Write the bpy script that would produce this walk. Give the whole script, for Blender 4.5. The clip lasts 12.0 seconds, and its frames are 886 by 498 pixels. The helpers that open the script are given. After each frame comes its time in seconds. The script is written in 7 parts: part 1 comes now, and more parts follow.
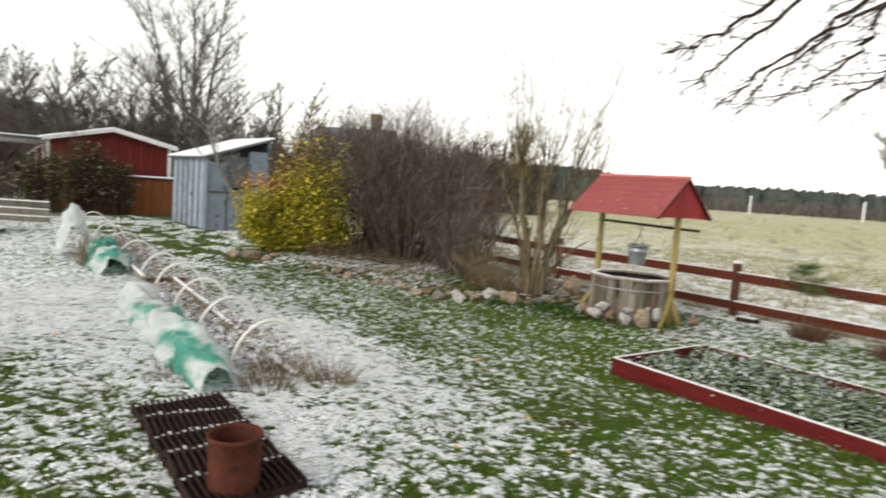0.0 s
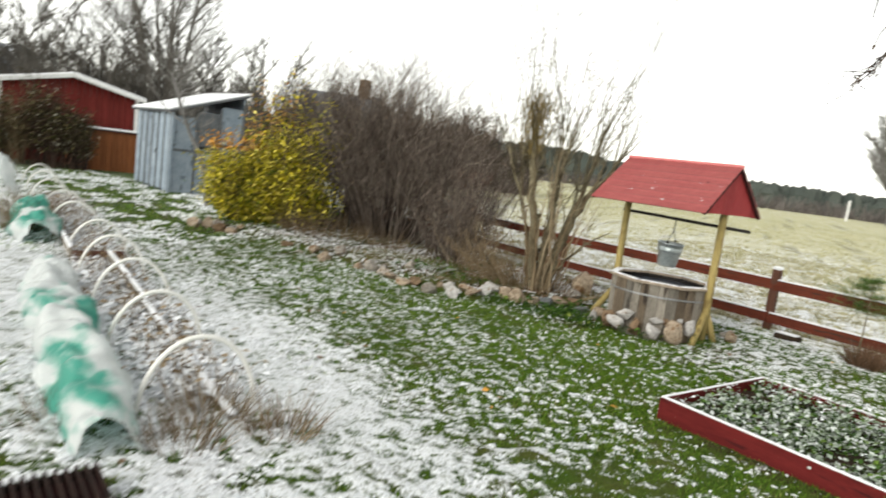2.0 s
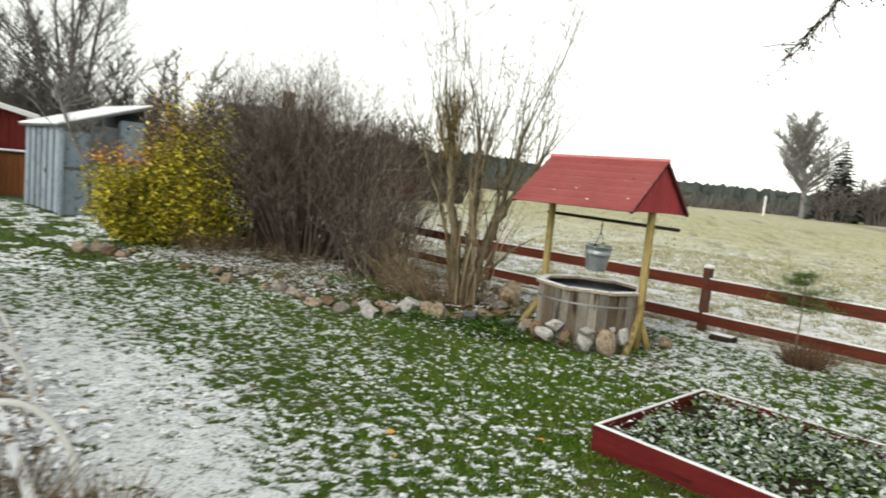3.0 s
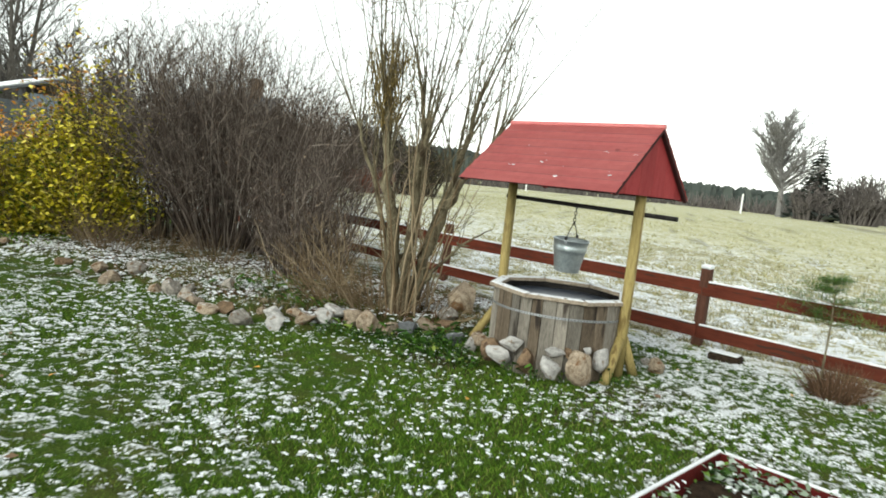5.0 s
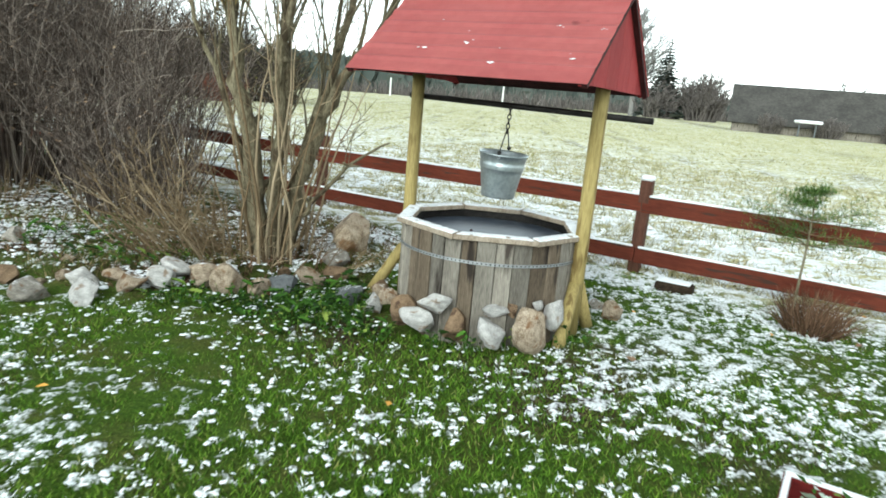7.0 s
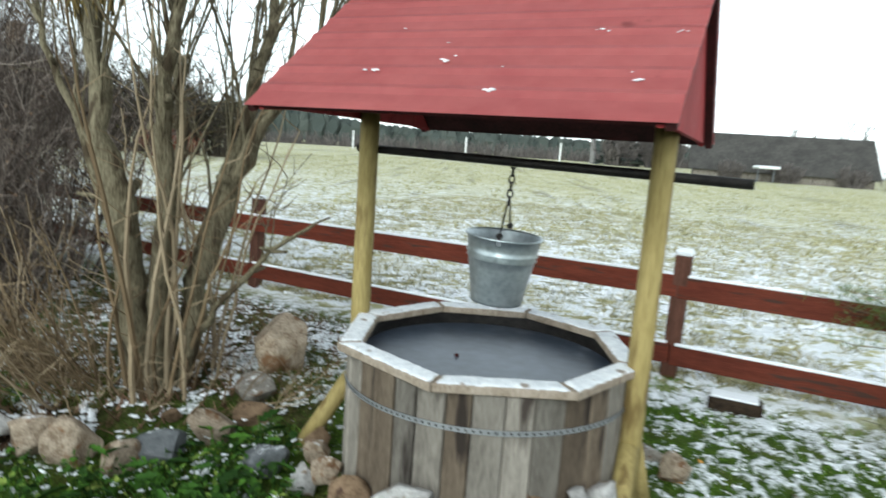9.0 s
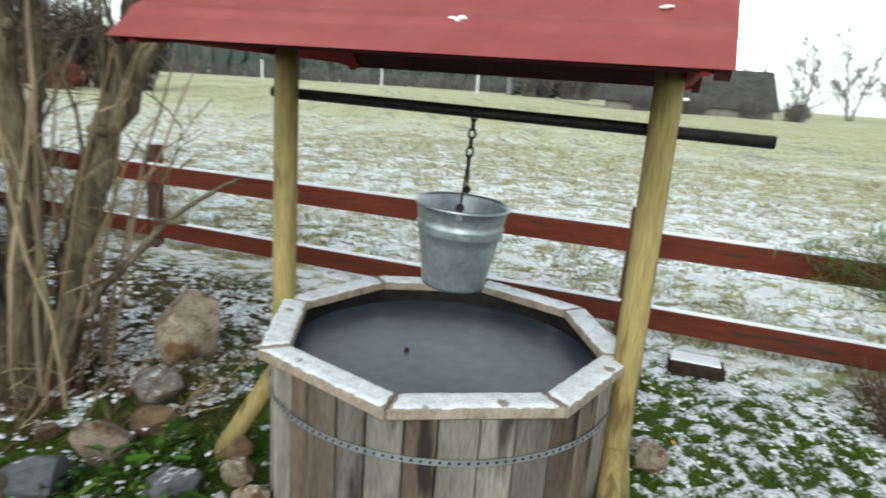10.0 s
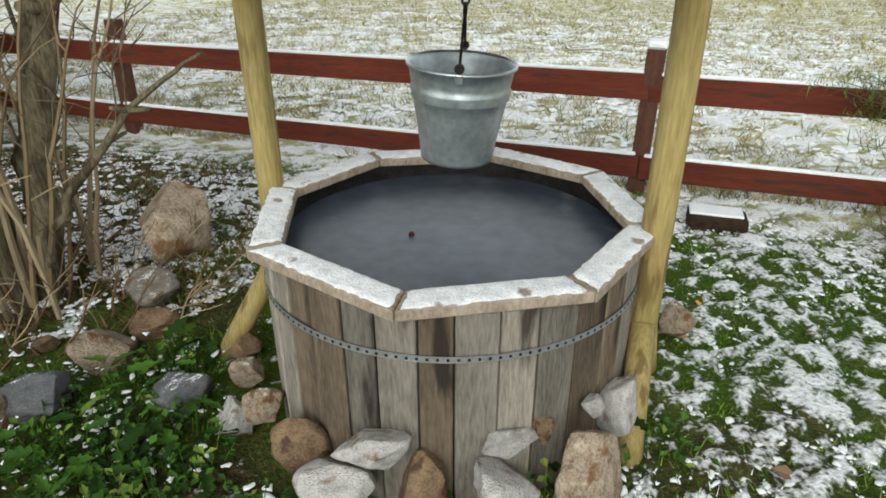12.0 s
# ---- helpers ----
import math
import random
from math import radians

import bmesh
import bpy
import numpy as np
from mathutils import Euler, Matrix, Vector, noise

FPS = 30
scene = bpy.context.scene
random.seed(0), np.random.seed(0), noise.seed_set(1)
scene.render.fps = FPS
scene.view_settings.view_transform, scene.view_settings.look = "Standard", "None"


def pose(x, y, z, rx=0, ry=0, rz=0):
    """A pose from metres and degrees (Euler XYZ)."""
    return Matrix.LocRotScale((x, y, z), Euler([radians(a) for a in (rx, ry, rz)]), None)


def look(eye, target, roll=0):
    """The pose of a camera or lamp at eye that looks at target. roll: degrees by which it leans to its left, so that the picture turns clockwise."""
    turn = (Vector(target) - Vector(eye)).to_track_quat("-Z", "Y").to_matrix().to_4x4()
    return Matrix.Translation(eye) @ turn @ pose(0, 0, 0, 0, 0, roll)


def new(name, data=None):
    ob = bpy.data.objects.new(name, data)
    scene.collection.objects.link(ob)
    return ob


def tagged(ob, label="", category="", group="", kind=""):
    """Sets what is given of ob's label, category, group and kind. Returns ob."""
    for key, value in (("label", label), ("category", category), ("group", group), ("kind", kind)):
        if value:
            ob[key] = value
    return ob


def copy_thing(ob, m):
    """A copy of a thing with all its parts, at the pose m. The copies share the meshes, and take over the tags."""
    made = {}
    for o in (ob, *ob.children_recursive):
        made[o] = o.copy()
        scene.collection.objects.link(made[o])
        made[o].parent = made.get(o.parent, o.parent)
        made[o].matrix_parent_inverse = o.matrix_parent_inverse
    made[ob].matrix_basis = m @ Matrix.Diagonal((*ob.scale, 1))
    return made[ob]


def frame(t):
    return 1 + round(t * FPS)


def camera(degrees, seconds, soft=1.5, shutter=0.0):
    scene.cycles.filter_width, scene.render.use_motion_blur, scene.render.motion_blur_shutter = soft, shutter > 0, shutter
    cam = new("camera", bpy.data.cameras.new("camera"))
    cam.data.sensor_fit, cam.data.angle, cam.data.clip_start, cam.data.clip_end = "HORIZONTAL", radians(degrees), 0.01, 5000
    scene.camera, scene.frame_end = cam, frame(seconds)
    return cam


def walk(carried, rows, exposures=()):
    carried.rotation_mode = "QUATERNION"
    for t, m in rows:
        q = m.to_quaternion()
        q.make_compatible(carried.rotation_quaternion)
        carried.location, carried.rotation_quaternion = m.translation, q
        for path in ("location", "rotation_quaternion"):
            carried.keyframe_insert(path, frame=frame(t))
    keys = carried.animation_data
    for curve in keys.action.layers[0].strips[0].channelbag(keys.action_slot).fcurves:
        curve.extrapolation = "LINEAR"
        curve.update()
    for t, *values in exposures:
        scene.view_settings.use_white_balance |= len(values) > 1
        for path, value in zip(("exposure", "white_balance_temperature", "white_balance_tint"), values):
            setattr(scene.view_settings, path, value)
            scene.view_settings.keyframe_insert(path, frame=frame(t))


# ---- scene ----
cam = camera(69.3, 12.0, soft=1.7, shutter=0.45)
PATH = [
    (0, (0.101, -0.132, 1.507), (-0.785, 1.651, 1.317), 4.12),
    (0.5, (-0.221, 0.068, 1.525), (-1.301, 1.731, 1.27), 3.68),
    (1, (-0.434, 0.339, 1.508), (-1.597, 1.949, 1.265), 5.92),
    (1.5, (-0.62, 0.73, 1.501), (-1.738, 2.352, 1.153), 6.59),
    (2, (-0.775, 1.201, 1.481), (-1.596, 3.006, 1.217), 7.6),
    (2.5, (-0.815, 1.597, 1.474), (-1.553, 3.447, 1.29), 6.08),
    (3, (-0.804, 2.004, 1.445), (-1.452, 3.885, 1.235), 5.46),
    (3.5, (-0.853, 2.454, 1.422), (-1.316, 4.39, 1.232), 5.73),
    (3.7, (-0.853, 2.613, 1.393), (-1.34, 4.539, 1.162), 4.23),
    (5.3, (-0.978, 4.044, 1.265), (-1.584, 5.94, 1.07), 6.15),
    (5.5, (-1.052, 4.19, 1.245), (-1.687, 6.082, 1.115), 4.56),
    (6, (-1.23, 4.603, 1.227), (-1.769, 6.506, 0.934), 6.43),
    (6.5, (-1.44, 5.005, 1.228), (-1.649, 6.967, 0.902), 5.89),
    (7, (-1.526, 5.308, 1.199), (-1.677, 7.249, 0.739), 5.07),
    (7.2, (-1.518, 5.49, 1.191), (-1.725, 7.447, 0.832), 3.69),
    (8.8, (-1.667, 6.735, 1.186), (-1.666, 8.708, 0.856), 6.28),
    (9, (-1.686, 6.879, 1.205), (-1.746, 8.856, 0.904), 4.09),
    (9.5, (-1.725, 7.155, 1.237), (-1.947, 9.089, 0.78), 4.07),
    (10, (-1.796, 7.422, 1.25), (-1.592, 9.352, 0.764), 4.17),
    (10.5, (-1.836, 7.598, 1.263), (-1.511, 9.474, 0.65), 5.46),
    (11, (-1.796, 7.66, 1.239), (-1.543, 9.493, 0.48), 0.62),
    (11.5, (-1.782, 7.676, 1.226), (-1.577, 9.47, 0.366), -0.02),
    (12, (-1.782, 7.666, 1.224), (-1.584, 9.444, 0.33), -0.23),
]
EXPOSURES = [(0, 0.80, 6950, 8), (1.5, 1.10, 6900, 7), (3.0, 0.80, 6900, 4), (3.5, 0.78, 6900, 3), (5.5, 1.2, 6450, -2), (7, 1.38, 6100, -4), (9, 1.05, 5950, -1), (10, 0.95, 6150, 0), (12, 0.88, 6600, 3)]
walk(cam, [(t, look(eye, target, roll)) for t, eye, target, roll in PATH], EXPOSURES)

# ---- world and light: an overcast winter day ----
world = bpy.data.worlds.new("overcast_sky")
scene.world = world
world.use_nodes = True
wn = world.node_tree
wn.nodes.clear()
sky = wn.nodes.new("ShaderNodeTexSky")
sky.sky_type, sky.sun_disc = "NISHITA", False
sky.sun_elevation, sky.sun_rotation = radians(28), radians(200)
sky.air_density, sky.dust_density, sky.ozone_density = 1.0, 1.0, 1.0
grey = wn.nodes.new("ShaderNodeHueSaturation")
grey.inputs["Saturation"].default_value = 0.12
back = wn.nodes.new("ShaderNodeBackground")
back.inputs["Strength"].default_value = 0.15
wout = wn.nodes.new("ShaderNodeOutputWorld")
wn.links.new(sky.outputs[0], grey.inputs["Color"])
wn.links.new(grey.outputs[0], back.inputs["Color"])
wn.links.new(back.outputs[0], wout.inputs["Surface"])
sun = new("sun", bpy.data.lights.new("sun", "SUN"))
sun.data.energy, sun.data.angle, sun.data.color = 0.5, radians(25), (1.0, 0.97, 0.93)
sun.matrix_world = look((0, 0, 30), (12 * math.sin(radians(20)), 12 * math.cos(radians(20)), 30 - 9))


# ---- materials ----
def surf(name, c1, c2, rough=0.85, scale=12.0, bump=0.3, metal=0.0, stretch=(1, 1, 1), per=0.0, spots=None, fine=6.0, island=False, spec=0.12, dust=0.0):
    """A worn surface: two colours mixed at two scales, bump, an optional third stain colour, and a change from piece to piece."""
    m = bpy.data.materials.new(name)
    m.use_nodes = True
    n, l = m.node_tree.nodes, m.node_tree.links
    b = n["Principled BSDF"]
    b.inputs["Roughness"].default_value, b.inputs["Metallic"].default_value = rough, metal
    b.inputs["Specular IOR Level"].default_value = spec
    tc = n.new("ShaderNodeTexCoord")
    mp = n.new("ShaderNodeMapping")
    mp.inputs["Scale"].default_value = stretch
    l.new(tc.outputs["Object"], mp.inputs["Vector"])
    big, small = n.new("ShaderNodeTexNoise"), n.new("ShaderNodeTexNoise")
    big.inputs["Scale"].default_value, big.inputs["Detail"].default_value = scale, 4
    small.inputs["Scale"].default_value, small.inputs["Detail"].default_value = scale * fine, 5
    oi = n.new("ShaderNodeObjectInfo")
    off = n.new("ShaderNodeVectorMath")
    off.operation = "ADD"
    mul = n.new("ShaderNodeVectorMath")
    mul.operation = "SCALE"
    mul.inputs[0].default_value = (17.0, 31.0, 11.0)
    l.new(oi.outputs["Random"], mul.inputs["Scale"])
    l.new(mp.outputs[0], off.inputs[0])
    l.new(mul.outputs[0], off.inputs[1])
    for t in (big, small):
        l.new(off.outputs[0], t.inputs["Vector"])
    add = n.new("ShaderNodeMath")
    add.operation = "MULTIPLY_ADD"
    add.inputs[1].default_value = 0.5
    half = n.new("ShaderNodeMath")
    half.operation = "MULTIPLY"
    half.inputs[1].default_value = 0.5
    l.new(small.outputs["Fac"], half.inputs[0])
    l.new(big.outputs["Fac"], add.inputs[0])
    l.new(half.outputs[0], add.inputs[2])
    ramp = n.new("ShaderNodeMapRange")
    ramp.inputs["From Min"].default_value, ramp.inputs["From Max"].default_value = 0.36, 0.64
    l.new(add.outputs[0], ramp.inputs["Value"])
    mix = n.new("ShaderNodeMix")
    mix.data_type = "RGBA"
    mix.inputs["A"].default_value, mix.inputs["B"].default_value = (*c1, 1), (*c2, 1)
    l.new(ramp.outputs["Result"], mix.inputs["Factor"])
    out = mix.outputs["Result"]
    if spots:
        colour, amount, size = spots
        sp = n.new("ShaderNodeTexNoise")
        sp.inputs["Scale"].default_value, sp.inputs["Detail"].default_value = size, 6
        l.new(off.outputs[0], sp.inputs["Vector"])
        mr = n.new("ShaderNodeMapRange")
        mr.inputs["From Min"].default_value, mr.inputs["From Max"].default_value = 1 - amount, 1 - amount + 0.08
        l.new(sp.outputs["Fac"], mr.inputs["Value"])
        m2 = n.new("ShaderNodeMix")
        m2.data_type = "RGBA"
        m2.inputs["B"].default_value = (*colour, 1)
        l.new(mr.outputs["Result"], m2.inputs["Factor"])
        l.new(out, m2.inputs["A"])
        out = m2.outputs["Result"]
    if per:
        hs = n.new("ShaderNodeHueSaturation")
        vr = n.new("ShaderNodeMapRange")
        vr.inputs["To Min"].default_value, vr.inputs["To Max"].default_value = 1 - per, 1 + per
        if island:
            geo = n.new("ShaderNodeNewGeometry")
            l.new(geo.outputs["Random Per Island"], vr.inputs["Value"])
        else:
            l.new(oi.outputs["Random"], vr.inputs["Value"])
        l.new(vr.outputs["Result"], hs.inputs["Value"])
        l.new(out, hs.inputs["Color"])
        out = hs.outputs["Color"]
    if dust:
        gn = n.new("ShaderNodeNewGeometry")
        sx = n.new("ShaderNodeSeparateXYZ")
        l.new(gn.outputs["Normal"], sx.inputs[0])
        up = n.new("ShaderNodeMath")
        up.operation = "MULTIPLY_ADD"
        up.inputs[1].default_value = 0.9
        l.new(sx.outputs["Z"], up.inputs[0])
        l.new(add.outputs[0], up.inputs[2])
        dm = n.new("ShaderNodeMapRange")
        dm.inputs["From Min"].default_value, dm.inputs["From Max"].default_value = 1.55 - dust, 1.63 - dust
        l.new(up.outputs[0], dm.inputs["Value"])
        m3 = n.new("ShaderNodeMix")
        m3.data_type = "RGBA"
        m3.inputs["B"].default_value = (0.82, 0.84, 0.86, 1)
        l.new(dm.outputs["Result"], m3.inputs["Factor"])
        l.new(out, m3.inputs["A"])
        out = m3.outputs["Result"]
    l.new(out, b.inputs["Base Color"])
    if bump:
        bp = n.new("ShaderNodeBump")
        bp.inputs["Strength"].default_value, bp.inputs["Distance"].default_value = bump, 0.02
        l.new(add.outputs[0], bp.inputs["Height"])
        l.new(bp.outputs[0], b.inputs["Normal"])
    return m


def leaf_mat(name, stops, rough=0.6):
    """Leaf or blade colours picked at random per island."""
    m = bpy.data.materials.new(name)
    m.use_nodes = True
    n, l = m.node_tree.nodes, m.node_tree.links
    b = n["Principled BSDF"]
    b.inputs["Roughness"].default_value, b.inputs["Specular IOR Level"].default_value = rough, 0.1
    geo = n.new("ShaderNodeNewGeometry")
    r = n.new("ShaderNodeValToRGB")
    while len(r.color_ramp.elements) < len(stops):
        r.color_ramp.elements.new(0.5)
    for e, (p, c) in zip(r.color_ramp.elements, stops):
        e.position, e.color = p, (*c, 1)
    l.new(geo.outputs["Random Per Island"], r.inputs["Fac"])
    l.new(r.outputs["Color"], b.inputs["Base Color"])
    return m


SNOW = surf("snow", (0.78, 0.80, 0.83), (0.88, 0.89, 0.91), 0.7, 25, 0.5)
FENCE_RED = surf("fence_paint", (0.085, 0.020, 0.012), (0.145, 0.036, 0.020), 0.75, 6, 0.4, stretch=(0.4, 4, 4), per=0.15, spots=((0.055, 0.030, 0.022), 0.42, 9))
POST_BROWN = surf("fence_post_wood", (0.065, 0.03, 0.02), (0.12, 0.055, 0.038), 0.8, 9, 0.5, stretch=(3, 3, 0.5), per=0.2)
PINE = surf("pine_log", (0.21, 0.16, 0.058), (0.36, 0.285, 0.118), 0.65, 5, 0.35, stretch=(4, 4, 0.5), per=0.10, spots=((0.15, 0.105, 0.04), 0.42, 5))
STAVE = surf("weathered_plank", (0.125, 0.110, 0.092), (0.26, 0.235, 0.20), 0.85, 5, 0.7, stretch=(4, 4, 0.7), per=0.36, spots=((0.045, 0.036, 0.030), 0.41, 2.6))
STAVE_BROWN = surf("weathered_brown_plank", (0.085, 0.064, 0.046), (0.175, 0.138, 0.10), 0.85, 5, 0.7, stretch=(4, 4, 0.7), per=0.22, spots=((0.035, 0.027, 0.022), 0.43, 2.6))
RIM = surf("rim_wood", (0.20, 0.155, 0.11), (0.40, 0.335, 0.27), 0.85, 8, 0.4, stretch=(1, 5, 1), per=0.1)
RIM_FROST = surf("frosted_rim", (0.62, 0.64, 0.67), (0.94, 0.95, 0.96), 0.75, 26, 0.7, per=0.08, spots=((0.30, 0.25, 0.21), 0.38, 17))
ICE = surf("dark_ice", (0.030, 0.040, 0.057), (0.075, 0.09, 0.118), 0.36, 3, 0.06, spots=((0.12, 0.137, 0.165), 0.40, 4), spec=0.5)
# red paint lifted towards pink, putting the sky's sheen into the base colour
ROOF_RED = surf("roof_sheet", (0.48, 0.115, 0.115), (0.57, 0.165, 0.158), 0.38, 2.5, 0.08, stretch=(1, 1, 1), spots=((0.25, 0.035, 0.035), 0.33, 6), spec=0.6)
GABLE_RED = surf("gable_board", (0.28, 0.03, 0.035), (0.37, 0.055, 0.055), 0.7, 7, 0.3, stretch=(3, 3, 0.6), per=0.14)
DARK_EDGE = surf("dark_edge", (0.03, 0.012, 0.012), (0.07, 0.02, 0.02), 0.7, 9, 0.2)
IRON = surf("black_iron", (0.015, 0.014, 0.014), (0.04, 0.036, 0.033), 0.5, 20, 0.2, metal=0.6)
ZINC = surf("galvanised_steel", (0.30, 0.34, 0.355), (0.50, 0.545, 0.56), 0.36, 9, 0.10, metal=0.8, fine=5, spots=((0.22, 0.25, 0.26), 0.40, 6))
BAND = surf("perforated_band", (0.26, 0.27, 0.28), (0.40, 0.41, 0.42), 0.5, 30, 0.1, metal=0.7)
BED_RED = surf("bed_board", (0.075, 0.008, 0.008), (0.125, 0.014, 0.013), 0.65, 5, 0.25, stretch=(0.5, 4, 4), per=0.08, spots=((0.05, 0.008, 0.008), 0.40, 6))
BARN_RED = surf("falu_red_boards", (0.11, 0.017, 0.015), (0.17, 0.030, 0.024), 0.85, 3, 0.3, stretch=(4, 4, 0.4), per=0.15)
BOX_BROWN = surf("oiled_boards", (0.20, 0.07, 0.028), (0.29, 0.11, 0.045), 0.7, 4, 0.3, stretch=(3, 3, 0.5), per=0.12)
TWIG_RED = leaf_mat("red_twig", [(0.0, (0.10, 0.035, 0.022)), (1.0, (0.24, 0.09, 0.06))], 0.85)
WHITE = surf("white_paint", (0.66, 0.66, 0.65), (0.80, 0.80, 0.79), 0.6, 8, 0.15, per=0.05)
SLATE = surf("dark_roof_sheet", (0.11, 0.12, 0.135), (0.19, 0.20, 0.215), 0.6, 3, 0.15, per=0.2)
ROOF_OLD = surf("mossy_roof", (0.045, 0.043, 0.040), (0.085, 0.08, 0.073), 0.9, 0.8, 0.2)
PANEL = surf("blue_grey_panel", (0.20, 0.25, 0.30), (0.31, 0.36, 0.41), 0.45, 2.5, 0.1, per=0.12, spots=((0.14, 0.17, 0.20), 0.42, 4))
STEEL = surf("dull_steel", (0.10, 0.11, 0.12), (0.18, 0.19, 0.20), 0.5, 8, 0.1, metal=0.3)
CONCRETE = surf("concrete", (0.24, 0.205, 0.165), (0.35, 0.31, 0.26), 0.9, 2.2, 0.4, spots=((0.17, 0.145, 0.115), 0.42, 5))
ROCK = surf("granite", (0.16, 0.142, 0.12), (0.46, 0.42, 0.37), 0.85, 7, 1.0, per=0.3, spots=((0.20, 0.125, 0.075), 0.43, 4), dust=0.20)
ROCK_TAN = surf("tan_granite", (0.15, 0.105, 0.068), (0.46, 0.38, 0.29), 0.85, 6, 1.0, per=0.2, spots=((0.17, 0.095, 0.05), 0.44, 3.5), dust=0.14)
ROCK_BROWN = surf("brown_stone", (0.085, 0.055, 0.033), (0.235, 0.16, 0.10), 0.8, 5, 0.8, per=0.15, spots=((0.075, 0.045, 0.03), 0.42, 4))
ROCK_WHITE = surf("pale_granite", (0.30, 0.285, 0.27), (0.64, 0.62, 0.60), 0.85, 7, 1.0, per=0.12, spots=((0.27, 0.205, 0.155), 0.42, 4), dust=0.06)
ROCK_DARK = surf("dark_slate_stone", (0.07, 0.075, 0.08), (0.16, 0.165, 0.17), 0.85, 8, 0.5, per=0.15, dust=0.16)
RUST = surf("rusty_iron", (0.05, 0.017, 0.011), (0.11, 0.034, 0.020), 0.8, 14, 0.4, per=0.1, spots=((0.04, 0.015, 0.01), 0.4, 8))
GRATE = surf("dark_grate", (0.012, 0.008, 0.007), (0.035, 0.018, 0.014), 0.7, 18, 0.4, per=0.2)
PIPE = surf("plastic_pipe", (0.68, 0.68, 0.64), (0.80, 0.80, 0.77), 0.4, 10, 0.05)
SOIL = surf("wet_soil", (0.016, 0.011, 0.008), (0.05, 0.034, 0.022), 0.95, 20, 0.8)
BARK = surf("grey_bark", (0.060, 0.048, 0.028), (0.22, 0.19, 0.125), 0.9, 8, 1.0, stretch=(2, 2, 0.5), spots=((0.06, 0.045, 0.028), 0.44, 7))
BARK_FAR = surf("far_bark", (0.10, 0.088, 0.075), (0.17, 0.15, 0.13), 0.95, 1.5, 0.0)
BARK_PALE = surf("pale_far_bark", (0.17, 0.165, 0.16), (0.26, 0.25, 0.24), 0.95, 1.5, 0.0)
TWIG_DARK = leaf_mat("dark_twig", [(0.0, (0.020, 0.014, 0.012)), (0.6, (0.065, 0.042, 0.034)), (1.0, (0.16, 0.11, 0.085))], 0.85)
TWIG_THICKET = leaf_mat("thicket_twig", [(0.0, (0.04, 0.034, 0.028)), (1.0, (0.10, 0.085, 0.068))], 0.9)
TWIG_FAR = leaf_mat("far_twig", [(0.0, (0.085, 0.075, 0.070)), (1.0, (0.18, 0.16, 0.15))], 0.9)
TWIG_GREY = leaf_mat("grey_brown_twig", [(0.0, (0.04, 0.031, 0.026)), (0.6, (0.13, 0.100, 0.082)), (1.0, (0.32, 0.27, 0.23))], 0.85)
TWIG_TAN = leaf_mat("tan_twig", [(0.0, (0.09, 0.06, 0.035)), (0.6, (0.20, 0.145, 0.085)), (1.0, (0.34, 0.27, 0.18))], 0.85)
TWIG_BROWN = leaf_mat("brown_stalk", [(0.0, (0.05, 0.03, 0.018)), (0.6, (0.13, 0.075, 0.045)), (1.0, (0.24, 0.15, 0.095))], 0.85)
TWIG_GOLD = leaf_mat("golden_twig", [(0.0, (0.11, 0.08, 0.03)), (0.6, (0.22, 0.16, 0.06)), (1.0, (0.34, 0.26, 0.11))], 0.85)
LEAF_YELLOW = leaf_mat("yellow_leaf", [(0.0, (0.16, 0.17, 0.012)), (0.3, (0.40, 0.36, 0.022)), (0.65, (0.66, 0.54, 0.045)), (1.0, (0.80, 0.70, 0.18))])
LEAF_ORANGE = leaf_mat("orange_leaf", [(0.0, (0.42, 0.16, 0.02)), (0.5, (0.62, 0.30, 0.05)), (1.0, (0.72, 0.48, 0.20))])
LEAF_BROWN = leaf_mat("withered_leaf", [(0.0, (0.07, 0.045, 0.03)), (0.5, (0.16, 0.10, 0.06)), (1.0, (0.30, 0.22, 0.15))])
LEAF_GREEN = leaf_mat("green_leaf", [(0.0, (0.012, 0.03, 0.006)), (0.6, (0.040, 0.095, 0.014)), (1.0, (0.14, 0.22, 0.04))])
NEEDLE = leaf_mat("pine_needle", [(0.0, (0.03, 0.07, 0.015)), (0.6, (0.08, 0.15, 0.03)), (1.0, (0.15, 0.22, 0.06))])
BLADE = leaf_mat("grass_blade", [(0.0, (0.024, 0.055, 0.006)), (0.55, (0.082, 0.172, 0.014)), (0.9, (0.165, 0.26, 0.03)), (1.0, (0.28, 0.25, 0.10))])
STRAW = leaf_mat("dry_grass_blade", [(0.0, (0.07, 0.068, 0.02)), (0.4, (0.21, 0.20, 0.075)), (0.7, (0.44, 0.39, 0.21)), (1.0, (0.58, 0.52, 0.33))])
FIELD_TUFT = leaf_mat("field_tuft_blade", [(0.0, (0.20, 0.195, 0.075)), (0.5, (0.38, 0.36, 0.17)), (1.0, (0.58, 0.54, 0.34))])
FLECK = leaf_mat("snow_fleck", [(0.0, (0.72, 0.75, 0.78)), (1.0, (0.90, 0.91, 0.93))])
FROSTED = leaf_mat("frosted_leaf", [(0.0, (0.16, 0.21, 0.13)), (0.6, (0.36, 0.41, 0.35)), (1.0, (0.80, 0.82, 0.84))], 0.8)
# needle colour lightened and greyed: the haze of distance is put in
HAZY_FIR = leaf_mat("hazy_fir", [(0.0, (0.045, 0.055, 0.050)), (1.0, (0.075, 0.085, 0.075))], 0.95)


